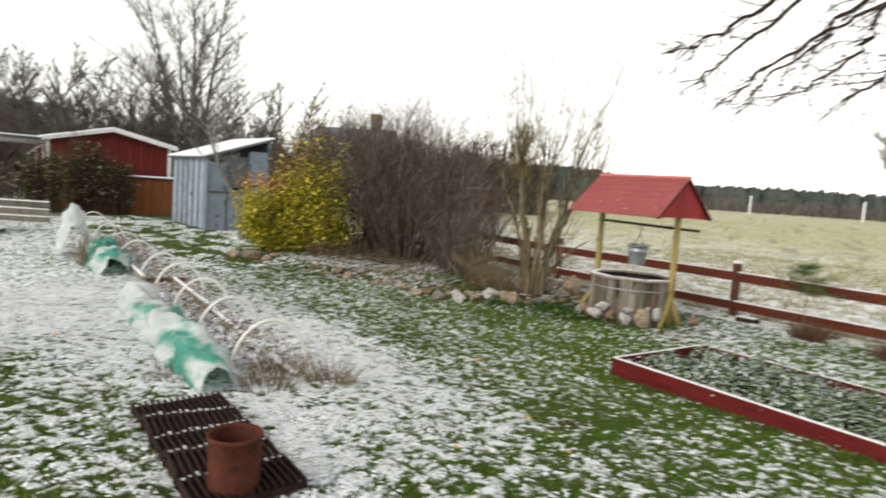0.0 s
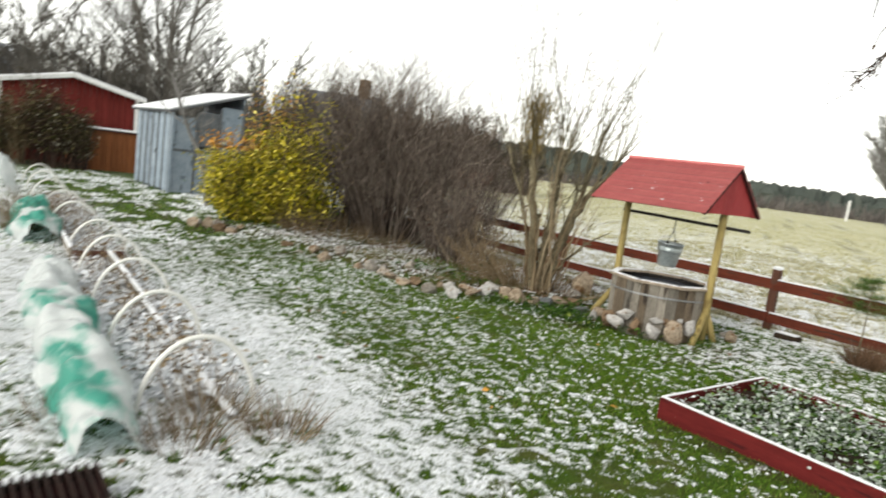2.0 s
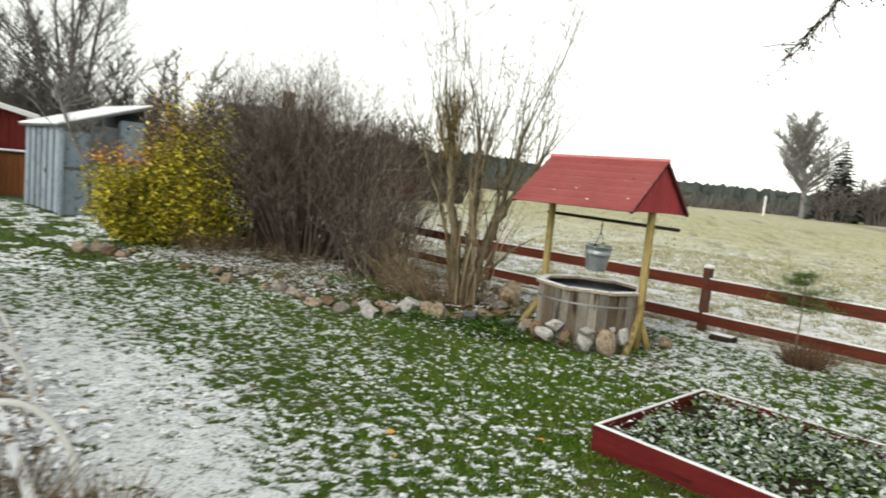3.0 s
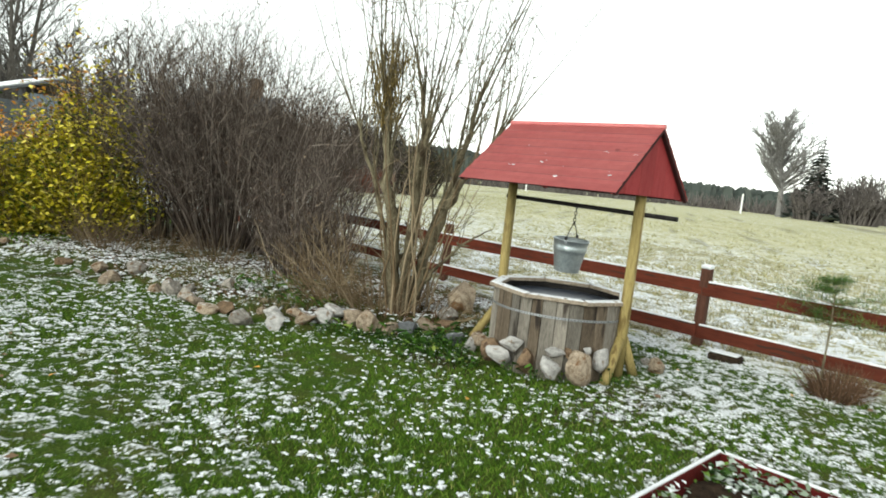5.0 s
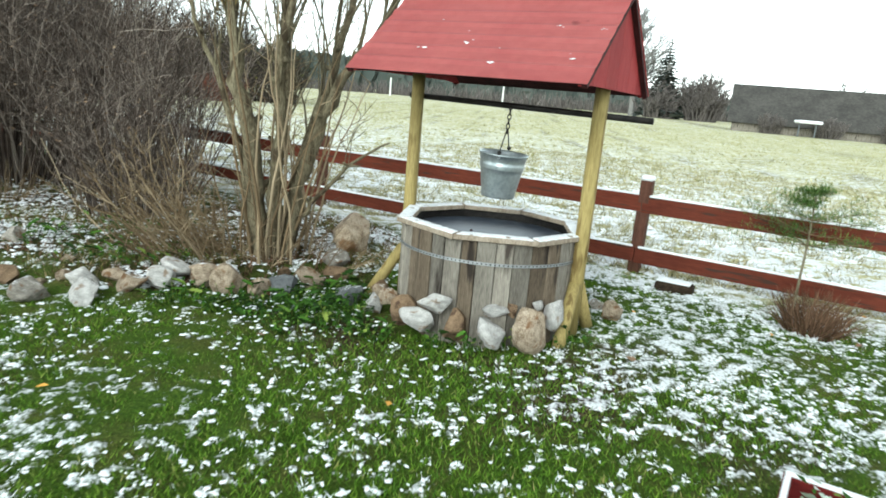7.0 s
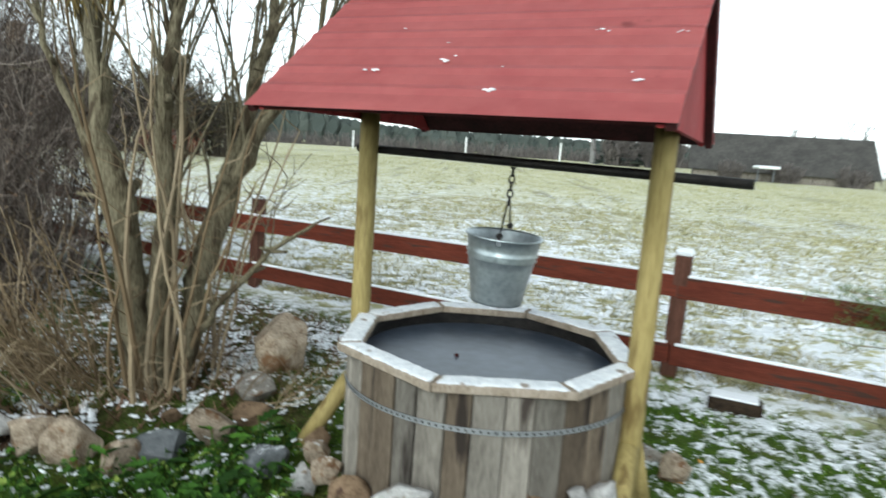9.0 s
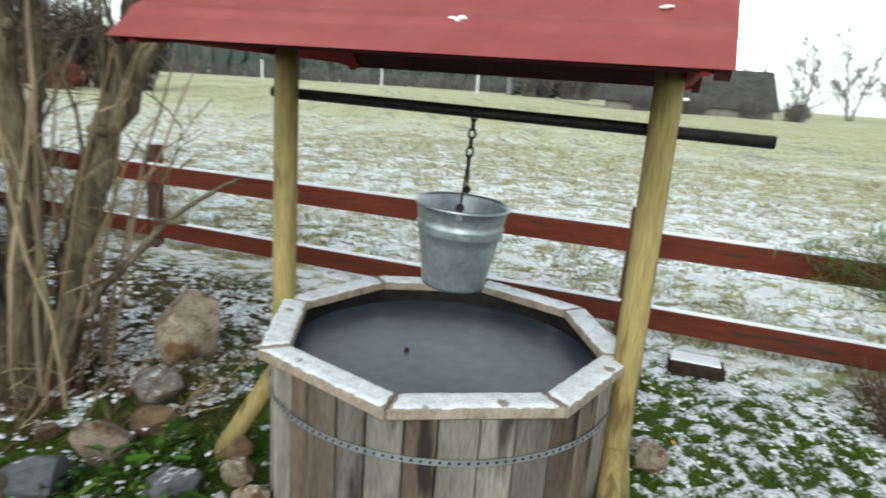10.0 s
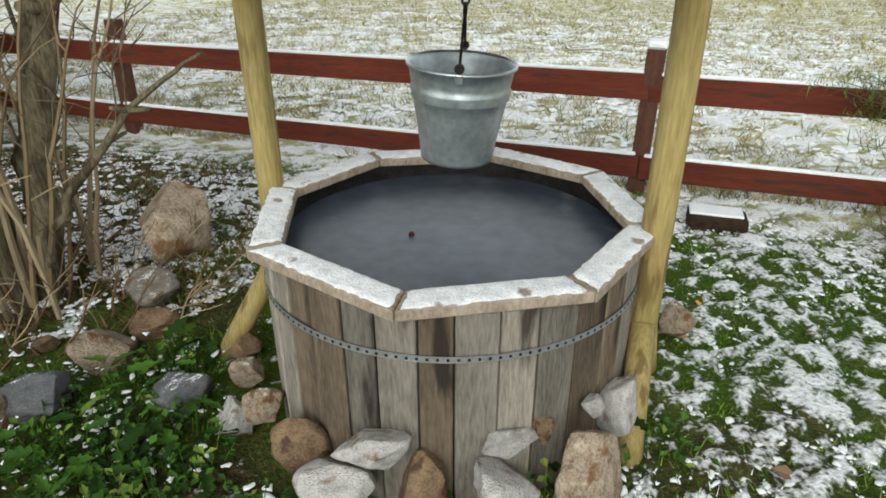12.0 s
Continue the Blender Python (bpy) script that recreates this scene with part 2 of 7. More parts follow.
# ---- building helpers ----
def part(name, bm, material, parent=None, label="", m=None, smooth=False):
    me = bpy.data.meshes.new(name)
    bm.to_mesh(me)
    bm.free()
    return part_of(name, me, material, parent, label, m, smooth)


def part_of(name, me, material, parent=None, label="", m=None, smooth=False):
    if material and not me.materials:
        me.materials.append(material)
    if smooth:
        me.shade_smooth()
    ob = new(name, me)
    if m is not None:
        ob.matrix_basis = m
    ob.parent = parent
    if label:
        ob["label"] = label
    return ob


def thing(name, label, category, m=None, group="", kind=""):
    """An Empty at a thing's base."""
    ob = new(name)
    ob.empty_display_size = 0.1
    if m is not None:
        ob.matrix_basis = m
    return tagged(ob, label, category, group, kind)


def box(bm, x, y, z, m=None, bevel=0.0):
    r = bmesh.ops.create_cube(bm, size=1.0, matrix=(m or Matrix()) @ Matrix.Diagonal((x, y, z, 1)))
    if bevel:
        edges = list({e for v in r["verts"] for e in v.link_edges})
        bmesh.ops.bevel(bm, geom=edges, offset=bevel, segments=1, affect="EDGES")
    return bm


def boxed(x, y, z, m=None, bevel=0.004):
    return box(bmesh.new(), x, y, z, m, bevel)


def rod(bm, r1, r2, h, m=None, seg=16):
    bmesh.ops.create_cone(bm, cap_ends=True, segments=seg, radius1=r1, radius2=r2, depth=h, matrix=m or Matrix())
    return bm


def between(a, b):
    """The pose at the middle of a-b with z along it, and its length."""
    a, b = Vector(a), Vector(b)
    d = b - a
    return Matrix.Translation((a + b) / 2) @ d.to_track_quat("Z", "Y").to_matrix().to_4x4(), d.length


class Buf:
    """Collects tubes and leaves into one mesh."""

    def __init__(self):
        self.v, self.f = [], []

    def tube(self, pts, r0, r1, n=4):
        k0, count = len(self.v), len(pts)
        d = (pts[-1] - pts[0])
        side = d.cross(Vector((0.31, 0.87, 0.38)))
        if side.length < 1e-6:
            side = Vector((1, 0, 0))
        side.normalize()
        other = d.cross(side).normalized()
        ring = [(math.cos(6.2832 * i / n), math.sin(6.2832 * i / n)) for i in range(n)]
        for j, p in enumerate(pts):
            r = r0 + (r1 - r0) * j / (count - 1)
            for c, s in ring:
                self.v.append(p + side * (c * r) + other * (s * r))
        for j in range(count - 1):
            for i in range(n):
                a, b = k0 + j * n + i, k0 + j * n + (i + 1) % n
                self.f.append((a, b, b + n, a + n))
        self.f.append(tuple(range(k0 + (count - 1) * n, k0 + count * n)))

    def leaf(self, p, size, rng, flat=0.5):
        """A leaf of two folded triangles at a free angle."""
        a = rng.uniform(0, 6.283)
        d = Vector((math.cos(a), math.sin(a), rng.uniform(-flat, flat))).normalized()
        s = d.cross(Vector((rng.uniform(-0.5, 0.5), rng.uniform(-0.5, 0.5), 1))).normalized()
        u = s.cross(d)
        k = len(self.v)
        self.v += [p, p + d * size * 0.5 + s * size * 0.32 + u * size * 0.1, p + d * size, p + d * size * 0.5 - s * size * 0.32 + u * size * 0.1]
        self.f += [(k, k + 1, k + 2), (k, k + 2, k + 3)]

    def mesh(self, name):
        me = bpy.data.meshes.new(name)
        me.from_pydata([tuple(v) for v in self.v], [], self.f)
        return me


def bent(p, d, length, rng, n=4, wob=0.12, lift=0.0):
    """Points along a crooked shoot, and its last heading."""
    pts, q, h = [p.copy()], p.copy(), d.normalized()
    for _ in range(n):
        h = (h + Vector((rng.gauss(0, wob), rng.gauss(0, wob), rng.gauss(0, wob) + lift))).normalized()
        q = q + h * (length / n)
        pts.append(q.copy())
    return pts, h


def grow(buf, p, d, length, r, depth, rng, kids=(4, 6), ratio=0.62, wob=0.12, lift=0.05, spread=0.7, sides=(6, 4, 3, 3, 3), thin=0.0025, level=0, start=0.25):
    pts, _ = bent(p, d, length, rng, 5 if level < 2 else 3, wob, lift)
    buf.tube(pts, r, max(r * 0.45, thin), sides[min(level, len(sides) - 1)])
    if depth <= 0:
        return
    for _ in range(rng.randint(*kids)):
        f = rng.uniform(start, 1.0)
        i = min(int(f * (len(pts) - 1)), len(pts) - 2)
        q = pts[i].lerp(pts[i + 1], f * (len(pts) - 1) - i)
        h = (pts[i + 1] - pts[i]).normalized()
        a = rng.uniform(0, 6.283)
        side = Vector((math.cos(a), math.sin(a), rng.uniform(-0.2, 0.5)))
        grow(buf, q, h + side * spread, length * ratio * rng.uniform(0.7, 1.15) * (1.15 - 0.4 * f), max(r * 0.5 * (1.1 - 0.4 * f), thin), depth - 1, rng, kids, ratio, wob, lift, spread, sides, thin, level + 1, start)


# ---- ground ----
def smooth(v, a, b):
    k = np.clip((v - a) / (b - a), 0, 1)
    return k * k * (3 - 2 * k)


AXIS = radians(-24)
AX = Vector((math.cos(AXIS), math.sin(AXIS), 0))
AY = Vector((-math.sin(AXIS), math.cos(AXIS), 0))
FENCE_A, FENCE_B = Vector((-0.21, 11.17, 0)), Vector((-3.67, 12.92, 0))
FDIR = (FENCE_B - FENCE_A).normalized()


def past_fence(x, y):
    """Metres beyond the fence line."""
    return (x - FENCE_A.x) * FDIR.y - (y - FENCE_A.y) * FDIR.x


def border_y(x):
    """The line of the stone border."""
    return np.interp(x, [-14, -9.5, -7.0, -5.2, -4.3, -3.85, -3.4, -2.9, -2.5], [11.8, 9.75, 9.7, 9.4, 9.1, 9.15, 9.5, 9.8, 9.95])


def behind_border(x, y):
    """1 on the planted strip between the stones and the fence."""
    return smooth(y - border_y(x), -0.05, 0.3) * (1 - smooth(past_fence(x, y), -1.2, -0.1)) * (1 - smooth(x, -2.75, -2.2)) * smooth(x, -10.6, -9.2)


def level(x, y):
    """The height of the ground: the lawn dips towards the stone border, the field rises far off."""
    far = np.maximum(0, (x + 1.5) * 0.47 + (y - 9.5) * 0.88 - 8)
    return -0.2 * smooth(y, 1, 7) - 0.09 * np.exp(-((x + 5) ** 2 + (y - 9) ** 2) / 12) + 1.9 * smooth(far, 0, 170) + 0.11 * behind_border(x, y)


def low(x, y):
    return float(level(np.float64(x), np.float64(y)))


def lattice(x, y, scale, seed):
    """Smooth value noise in the plane, 0 to 1."""
    rs = np.random.RandomState(seed)
    grid = rs.rand(256, 256)
    u, v = x * scale, y * scale
    i, j = np.floor(u).astype(int), np.floor(v).astype(int)
    fu, fv = u - i, v - j
    fu, fv = fu * fu * (3 - 2 * fu), fv * fv * (3 - 2 * fv)
    i, j = i % 256, j % 256
    i2, j2 = (i + 1) % 256, (j + 1) % 256
    return (grid[i, j] * (1 - fu) + grid[i2, j] * fu) * (1 - fv) + (grid[i, j2] * (1 - fu) + grid[i2, j2] * fu) * fv


def snow_share(x, y):
    """How much of the ground the snow hides, 0 to 1."""
    left = (-(x + 3.2) * 0.47 - (y - 3.4) * 0.88)
    s = 0.42 + 0.0 * x
    s += 0.33 * smooth(left, -0.9, 0.3) * smooth(-x, 2.2, 4.0)
    s += 0.34 * np.exp(-(((x + 3.3) * 0.497 + (y - 4.1) * 0.868 - 0.55) / 0.55) ** 2) * smooth(-x, 1.2, 2.6) * smooth(x, -7.5, -5.0)
    s -= 0.10 * np.exp(-((y - (border_y(x) - 0.5)) / 0.5) ** 2) * smooth(-x, 0.6, 1.6)
    s -= 0.16 * np.exp(-((y - (border_y(x) - 0.9)) / 0.7) ** 2) * smooth(x, -4.6, -3.2) * smooth(-x, 0.6, 1.6)
    s -= (0.03 + 0.14 * smooth(x, -4.6, -2.4)) * smooth(y, 5.4, 8.2) * smooth(-x, -0.6, 0.8)
    s -= 0.12 * np.exp(-((x + 0.6) ** 2 + (y - 6.0) ** 2) / 2.5)
    s += 0.20 * np.exp(-((x - 0.0) ** 2 + (y - 9.4) ** 2) / 1.1)
    s += 0.22 * np.exp(-((x + 2.75) ** 2 + (y - 8.95) ** 2) / 0.10)
    s -= 0.12 * smooth(x, -2.0, -0.7) * smooth(-y, -6.8, -5.2)
    s += 0.12 * smooth(-y, -5.6, -3.8) * smooth(-x, 0.2, 1.6) * smooth(x, -4.2, -3.2)
    s -= 0.12 * np.exp(-((x + 1.9) ** 2 + (y - 7.6) ** 2) / 0.9)
    s -= 0.04 * smooth(y, 5.6, 6.8) * smooth(-x, 0.6, 1.2) * (1 - smooth(y, 9.6, 10.2))
    s += 0.22 * np.exp(-((x + 0.95) ** 2 + (y - 8.45) ** 2) / 0.09)
    s += 0.26 * np.exp(-((x + 2.75) ** 2 + (y - 11.0) ** 2) / 0.7)
    s -= 0.5 * np.exp(-((x + 4.6) ** 2 + (y - 2.0) ** 2) / 1.6)
    s -= 0.2 * smooth(-y, -2.6, 0) * smooth(-x, -1, 3)
    s -= 0.05 * smooth(x, -2.6, -1.0) * smooth(-y, -6.5, -4.5)
    s += 0.10 * smooth(-y, -5.4, -3.6) * smooth(x, -2.4, -1.0)
    s += 0.20 * smooth(-x, 2.9, 4.4) * smooth(-y, -6.5, -5.0) * smooth(y, 2.0, 2.8)
    s += 0.12 * np.exp(-(((x + 2.6) * 0.497 + (y - 4.3) * 0.868) / 0.9) ** 2) * smooth(-x, 0.8, 2.0) * smooth(x, -6.5, -5.0)
    s += 0.40 * np.exp(-(((x + 2.55) * 0.60 + (y - 3.05) * 0.80) / 0.28) ** 2) * smooth(x, -3.7, -3.2) * (1 - smooth(x, -1.9, -1.3))
    # keeps snow off the strip darkened along the bed's front
    front = (x + 1.09) * 0.469 + (y - 6.19) * 0.883
    s -= 0.35 * np.exp(-((front + 0.12) / 0.16) ** 2) * smooth(x, -1.5, -1.1) * (1 - smooth(x, 2.0, 2.3))
    s -= 0.25 * np.exp(-((x - 0.8) ** 2 + (y - 9.2) ** 2) / 0.3)
    s += 0.22 * np.exp(-((x + 0.45) ** 2 + (y - 8.9) ** 2) / 0.45)
    s += 0.12 * smooth(-x, 4.5, 7.0) * smooth(y, 5.0, 6.5) * (1 - smooth(y, 7.2, 8.6))
    out = past_fence(x, y)
    s = np.where(out > -0.6, 0.70 - 0.36 * smooth(out, 1.0, 30.0), s)
    s += 0.12 * (lattice(x, y, 0.9, 3) - 0.5)
    return np.clip(s, 0.03, 0.97)


def snow_here(x, y):
    """0 bare, 1 covered: small clumps, softly edged; the material breaks them up."""
    n = 0.05 * lattice(x, y, 2.6, 5) + 0.20 * lattice(x + 3.3, y + 1.7, 9.5, 6) + 0.75 * lattice(x, y, 25.0, 7)
    cut = 0.5 + (0.5 - snow_share(x, y)) * 0.60
    return np.clip(0.5 + (n - cut) * 2.6, 0, 1)


def build_ground():
    def axis(dense0, dense1, step):
        mid = np.arange(dense0, dense1, step)
        out = []
        d, p = step, dense1
        while p < 650:
            out.append(p)
            d = min(d * 1.16, 60)
            p += d
        d, p, back_ = step, dense0, []
        while p > -650:
            d = min(d * 1.16, 60)
            p -= d
            back_.append(p)
        return np.array(back_[::-1] + list(mid) + out)

    xs, ys = axis(-8.5, 3.2, 0.032), axis(1.4, 12.6, 0.032)
    X, Y = np.meshgrid(xs, ys)
    x, y = X.ravel(), Y.ravel()
    fine_zone = smooth(x, -9.6, -8.4) * (1 - smooth(x, 3.1, 3.8)) * smooth(y, 0.6, 1.5) * (1 - smooth(y, 12.5, 13.2))
    sn = snow_here(x, y) * fine_zone + (1 - fine_zone) * np.clip(0.50 + (snow_share(x, y) - 0.5) * 0.75, 0, 1)
    near = np.exp(-np.maximum(0, np.hypot(x + 2, y - 7) - 9) / 4)
    z = level(x, y) + near * (0.03 * (lattice(x, y, 1.3, 11) - 0.5) + 0.025 * (lattice(x, y, 9, 12) - 0.5) + fine_zone * smooth(sn, 0.4, 0.8) * (0.008 + 0.016 * lattice(x, y, 30, 13)))
    me = bpy.data.meshes.new("ground")
    nx, ny = len(xs), len(ys)
    a = (np.arange(ny - 1)[:, None] * nx + np.arange(nx - 1)[None, :]).ravel()
    faces = np.stack([a, a + 1, a + nx + 1, a + nx], 1)
    me.from_pydata(np.stack([x, y, z], 1).tolist(), [], faces.tolist())
    out = past_fence(x, y)
    bed = behind_border(x, y) * (0.25 + 0.6 * lattice(x, y, 3.0, 23))
    bare = 0.9 * np.exp(-((x + 1.0) ** 2 + (y - 8.35) ** 2) / 0.10) + 0.8 * np.exp(-((x + 2.35) ** 2 + (y - 8.75) ** 2) / 0.12) + 0.8 * np.exp(-((x + 1.55) ** 2 + (y - 8.72) ** 2 * 3) / 0.16)
    # dark grass along the bed's front, its shade put in as soil colour
    bare += 0.75 * np.exp(-(((x + 1.09) * 0.469 + (y - 6.19) * 0.883 + 0.09) / 0.12) ** 2) * smooth(x, -1.3, -1.0) * (1 - smooth(x, 2.0, 2.3))
    bare += 0.6 * np.exp(-((x + 2.75) ** 2 + (y - 9.2) ** 2) / 0.12)
    bare += 0.95 * np.exp(-((x + 2.28) ** 2 + (y - 9.02) ** 2) / 0.03) + 0.7 * np.exp(-((x + 1.25) ** 2 * 0.5 + (y - 8.15) ** 2) / 0.06)
    bare += 0.55 * smooth(lattice(x, y, 2.1, 21), 0.80, 0.95)
    soil = np.clip(bed + bare, 0, 1)
    col = me.color_attributes.new("cover", "FLOAT_COLOR", "POINT")
    field = smooth(out, -0.7, 0.2)
    col.data.foreach_set("color", np.stack([sn, field, soil, snow_share(x, y)], 1).ravel())
    me.shade_smooth()

    m = bpy.data.materials.new("lawn_and_field")
    m.use_nodes = True
    n, l = m.node_tree.nodes, m.node_tree.links
    b = n["Principled BSDF"]
    b.inputs["Roughness"].default_value, b.inputs["Specular IOR Level"].default_value = 0.95, 0.05
    at = n.new("ShaderNodeAttribute")
    at.attribute_name = "cover"
    sep = n.new("ShaderNodeSeparateColor")
    l.new(at.outputs["Color"], sep.inputs[0])
    tc = n.new("ShaderNodeTexCoord")

    def noise_of(scale, detail=5, stretch=None):
        t = n.new("ShaderNodeTexNoise")
        t.inputs["Scale"].default_value, t.inputs["Detail"].default_value = scale, detail
        src = tc.outputs["Object"]
        if stretch:
            mp = n.new("ShaderNodeMapping")
            mp.inputs["Scale"].default_value = stretch
            mp.inputs["Rotation"].default_value = (0, 0, -AXIS)
            l.new(src, mp.inputs["Vector"])
            src = mp.outputs[0]
        l.new(src, t.inputs["Vector"])
        return t.outputs["Fac"]

    def ramp(fac, stops):
        r = n.new("ShaderNodeValToRGB")
        while len(r.color_ramp.elements) < len(stops):
            r.color_ramp.elements.new(0.5)
        for e, (p, c) in zip(r.color_ramp.elements, stops):
            e.position, e.color = p, (*c, 1)
        l.new(fac, r.inputs["Fac"])
        return r.outputs["Color"]

    def blend(fac, a_, b_):
        mx = n.new("ShaderNodeMix")
        mx.data_type = "RGBA"
        l.new(fac, mx.inputs["Factor"])
        l.new(a_, mx.inputs["A"])
        l.new(b_, mx.inputs["B"])
        return mx.outputs["Result"]

    fine = noise_of(60, 6)
    lawn = ramp(fine, [(0.3, (0.013, 0.021, 0.005)), (0.5, (0.042, 0.066, 0.009)), (0.7, (0.09, 0.12, 0.02))])
    worn = ramp(noise_of(3.2, 6), [(0.45, (0.05, 0.105, 0.016)), (0.62, (0.10, 0.10, 0.035)), (0.75, (0.12, 0.09, 0.04))])
    half = n.new("ShaderNodeValue")
    half.outputs[0].default_value = 0.35
    lawn = blend(half.outputs[0], lawn, worn)
    straw = ramp(noise_of(2.2, 9, (0.5, 1.6, 1)), [(0.30, (0.17, 0.16, 0.055)), (0.44, (0.36, 0.345, 0.15)), (0.58, (0.54, 0.515, 0.29)), (0.70, (0.70, 0.685, 0.54))])
    far_tint = ramp(noise_of(0.05, 4, (0.4, 1.5, 1)), [(0.35, (0.41, 0.39, 0.25)), (0.65, (0.56, 0.535, 0.39))])
    straw = blend(half.outputs[0], straw, far_tint)
    c = blend(sep.outputs["Green"], lawn, straw)
    earth = ramp(noise_of(28, 6), [(0.35, (0.018, 0.012, 0.008)), (0.55, (0.05, 0.034, 0.022)), (0.7, (0.12, 0.085, 0.05))])
    c = blend(sep.outputs["Blue"], c, earth)
    white = ramp(fine, [(0.3, (0.70, 0.73, 0.77)), (0.7, (0.88, 0.89, 0.91))])
    def maths(op, a_, b_):
        q = n.new("ShaderNodeMath")
        q.operation = op
        for i_, w in enumerate((a_, b_)):
            if isinstance(w, float):
                q.inputs[i_].default_value = w
            else:
                l.new(w, q.inputs[i_])
        return q.outputs[0]

    # lawn: clumps from the mesh, frayed; field: streaks from noise alone
    lawn_snow = maths("ADD", sep.outputs["Red"], maths("MULTIPLY", maths("SUBTRACT", noise_of(52, 7), 0.5), 1.9))
    lawn_snow = maths("ADD", lawn_snow, maths("MULTIPLY", maths("SUBTRACT", noise_of(22, 5), 0.5), 0.5))
    drift = maths("ADD", maths("MULTIPLY", noise_of(6.5, 9, (0.7, 1.5, 1)), 2.8), -0.90)
    field_snow = maths("ADD", drift, maths("SUBTRACT", at.outputs["Alpha"], 0.5))
    pick = n.new("ShaderNodeMix")
    pick.data_type = "FLOAT"
    l.new(sep.outputs["Green"], pick.inputs[0])
    l.new(lawn_snow, pick.inputs[2])
    l.new(field_snow, pick.inputs[3])
    sharp = n.new("ShaderNodeMapRange")
    sharp.inputs["From Min"].default_value = 0.50
    sharp.inputs["To Max"].default_value = 0.90
    edge = n.new("ShaderNodeMapRange")
    edge.inputs["To Min"].default_value, edge.inputs["To Max"].default_value = 0.98, 0.74
    l.new(sep.outputs["Green"], edge.inputs["Value"])
    l.new(edge.outputs["Result"], sharp.inputs["From Max"])
    l.new(pick.outputs[0], sharp.inputs["Value"])
    c = blend(sharp.outputs["Result"], c, white)
    l.new(c, b.inputs["Base Color"])
    bp = n.new("ShaderNodeBump")
    bp.inputs["Strength"].default_value, bp.inputs["Distance"].default_value = 0.8, 0.02
    l.new(fine, bp.inputs["Height"])
    l.new(bp.outputs[0], b.inputs["Normal"])
    me.materials.append(m)
    return tagged(new("ground", me), "lawn and stubbly field with patches of thin snow", "ground", kind="structure")


build_ground()


# ---- fence ----
def fence():
    f = thing("fence", "reddish-brown two-rail wooden fence capped with snow", "fence", Matrix.Translation((FENCE_A.x, FENCE_A.y, low(FENCE_A.x, FENCE_A.y))))
    span = (FENCE_B - FENCE_A).length
    turn = math.atan2(-FDIR.y, -FDIR.x)
    lean = [(0, 3.0, 1.0), (1, -3.5, -2.0), (2, 1.5, 0.5), (3, -1, 1), (-1, 2, -1), (-2, -1.5, 0.5)]
    base = f.location.copy()
    for k, lx, ly in lean:
        p = FENCE_A + FDIR * span * k
        g = low(p.x, p.y)
        m = Matrix.Translation((p.x - base.x, p.y - base.y, g - base.z)) @ Matrix.Rotation(turn, 4, "Z") @ pose(0, 0, 0, lx, ly, 0)
        post = part("post", boxed(0.10, 0.10, 1.00, pose(0, 0, 0.35), 0.006), POST_BROWN, f, "", m)
        part("snow_cap", boxed(0.108, 0.108, 0.042, pose(0, 0, 0.871), 0.012), SNOW, post, "small cap of snow")
    rs = random.Random(4)
    for k in range(-2, 3):
        a, b = FENCE_A + FDIR * span * k, FENCE_A + FDIR * span * (k + 1)
        ga, gb = low(a.x, a.y), low(b.x, b.y)
        mid = (a + b) / 2
        tilt = math.atan2(ga - gb, span)
        front = Vector((FDIR.y, -FDIR.x, 0)) * -0.068
        for h, tall in ((0.635, 0.145), (0.175, 0.135)):
            m = Matrix.Translation((mid.x - base.x + front.x, mid.y - base.y + front.y, (ga + gb) / 2 - base.z + h)) @ Matrix.Rotation(turn, 4, "Z") @ Matrix.Rotation(-tilt + rs.uniform(-0.004, 0.004), 4, "Y")
            rail = part("rail", boxed(span - 0.006, 0.032, tall, None, 0.004), FENCE_RED, f, "", m)
            s = bmesh.new()
            box(s, span - 0.05, 0.033, 0.020, pose(0, 0, tall / 2 + 0.008), 0.006)
            part("snow_strip", s, SNOW, rail, "thin strip of snow")
    return f


fence()

# ---- wishing well ----
WELL = Vector((-1.56, 9.60, 0))
WELL.z = low(WELL.x, WELL.y)
WR, WH = 0.648, 0.667
RIM_TURN = (3, 48, 92, 137, 181, 226, 275, 320)


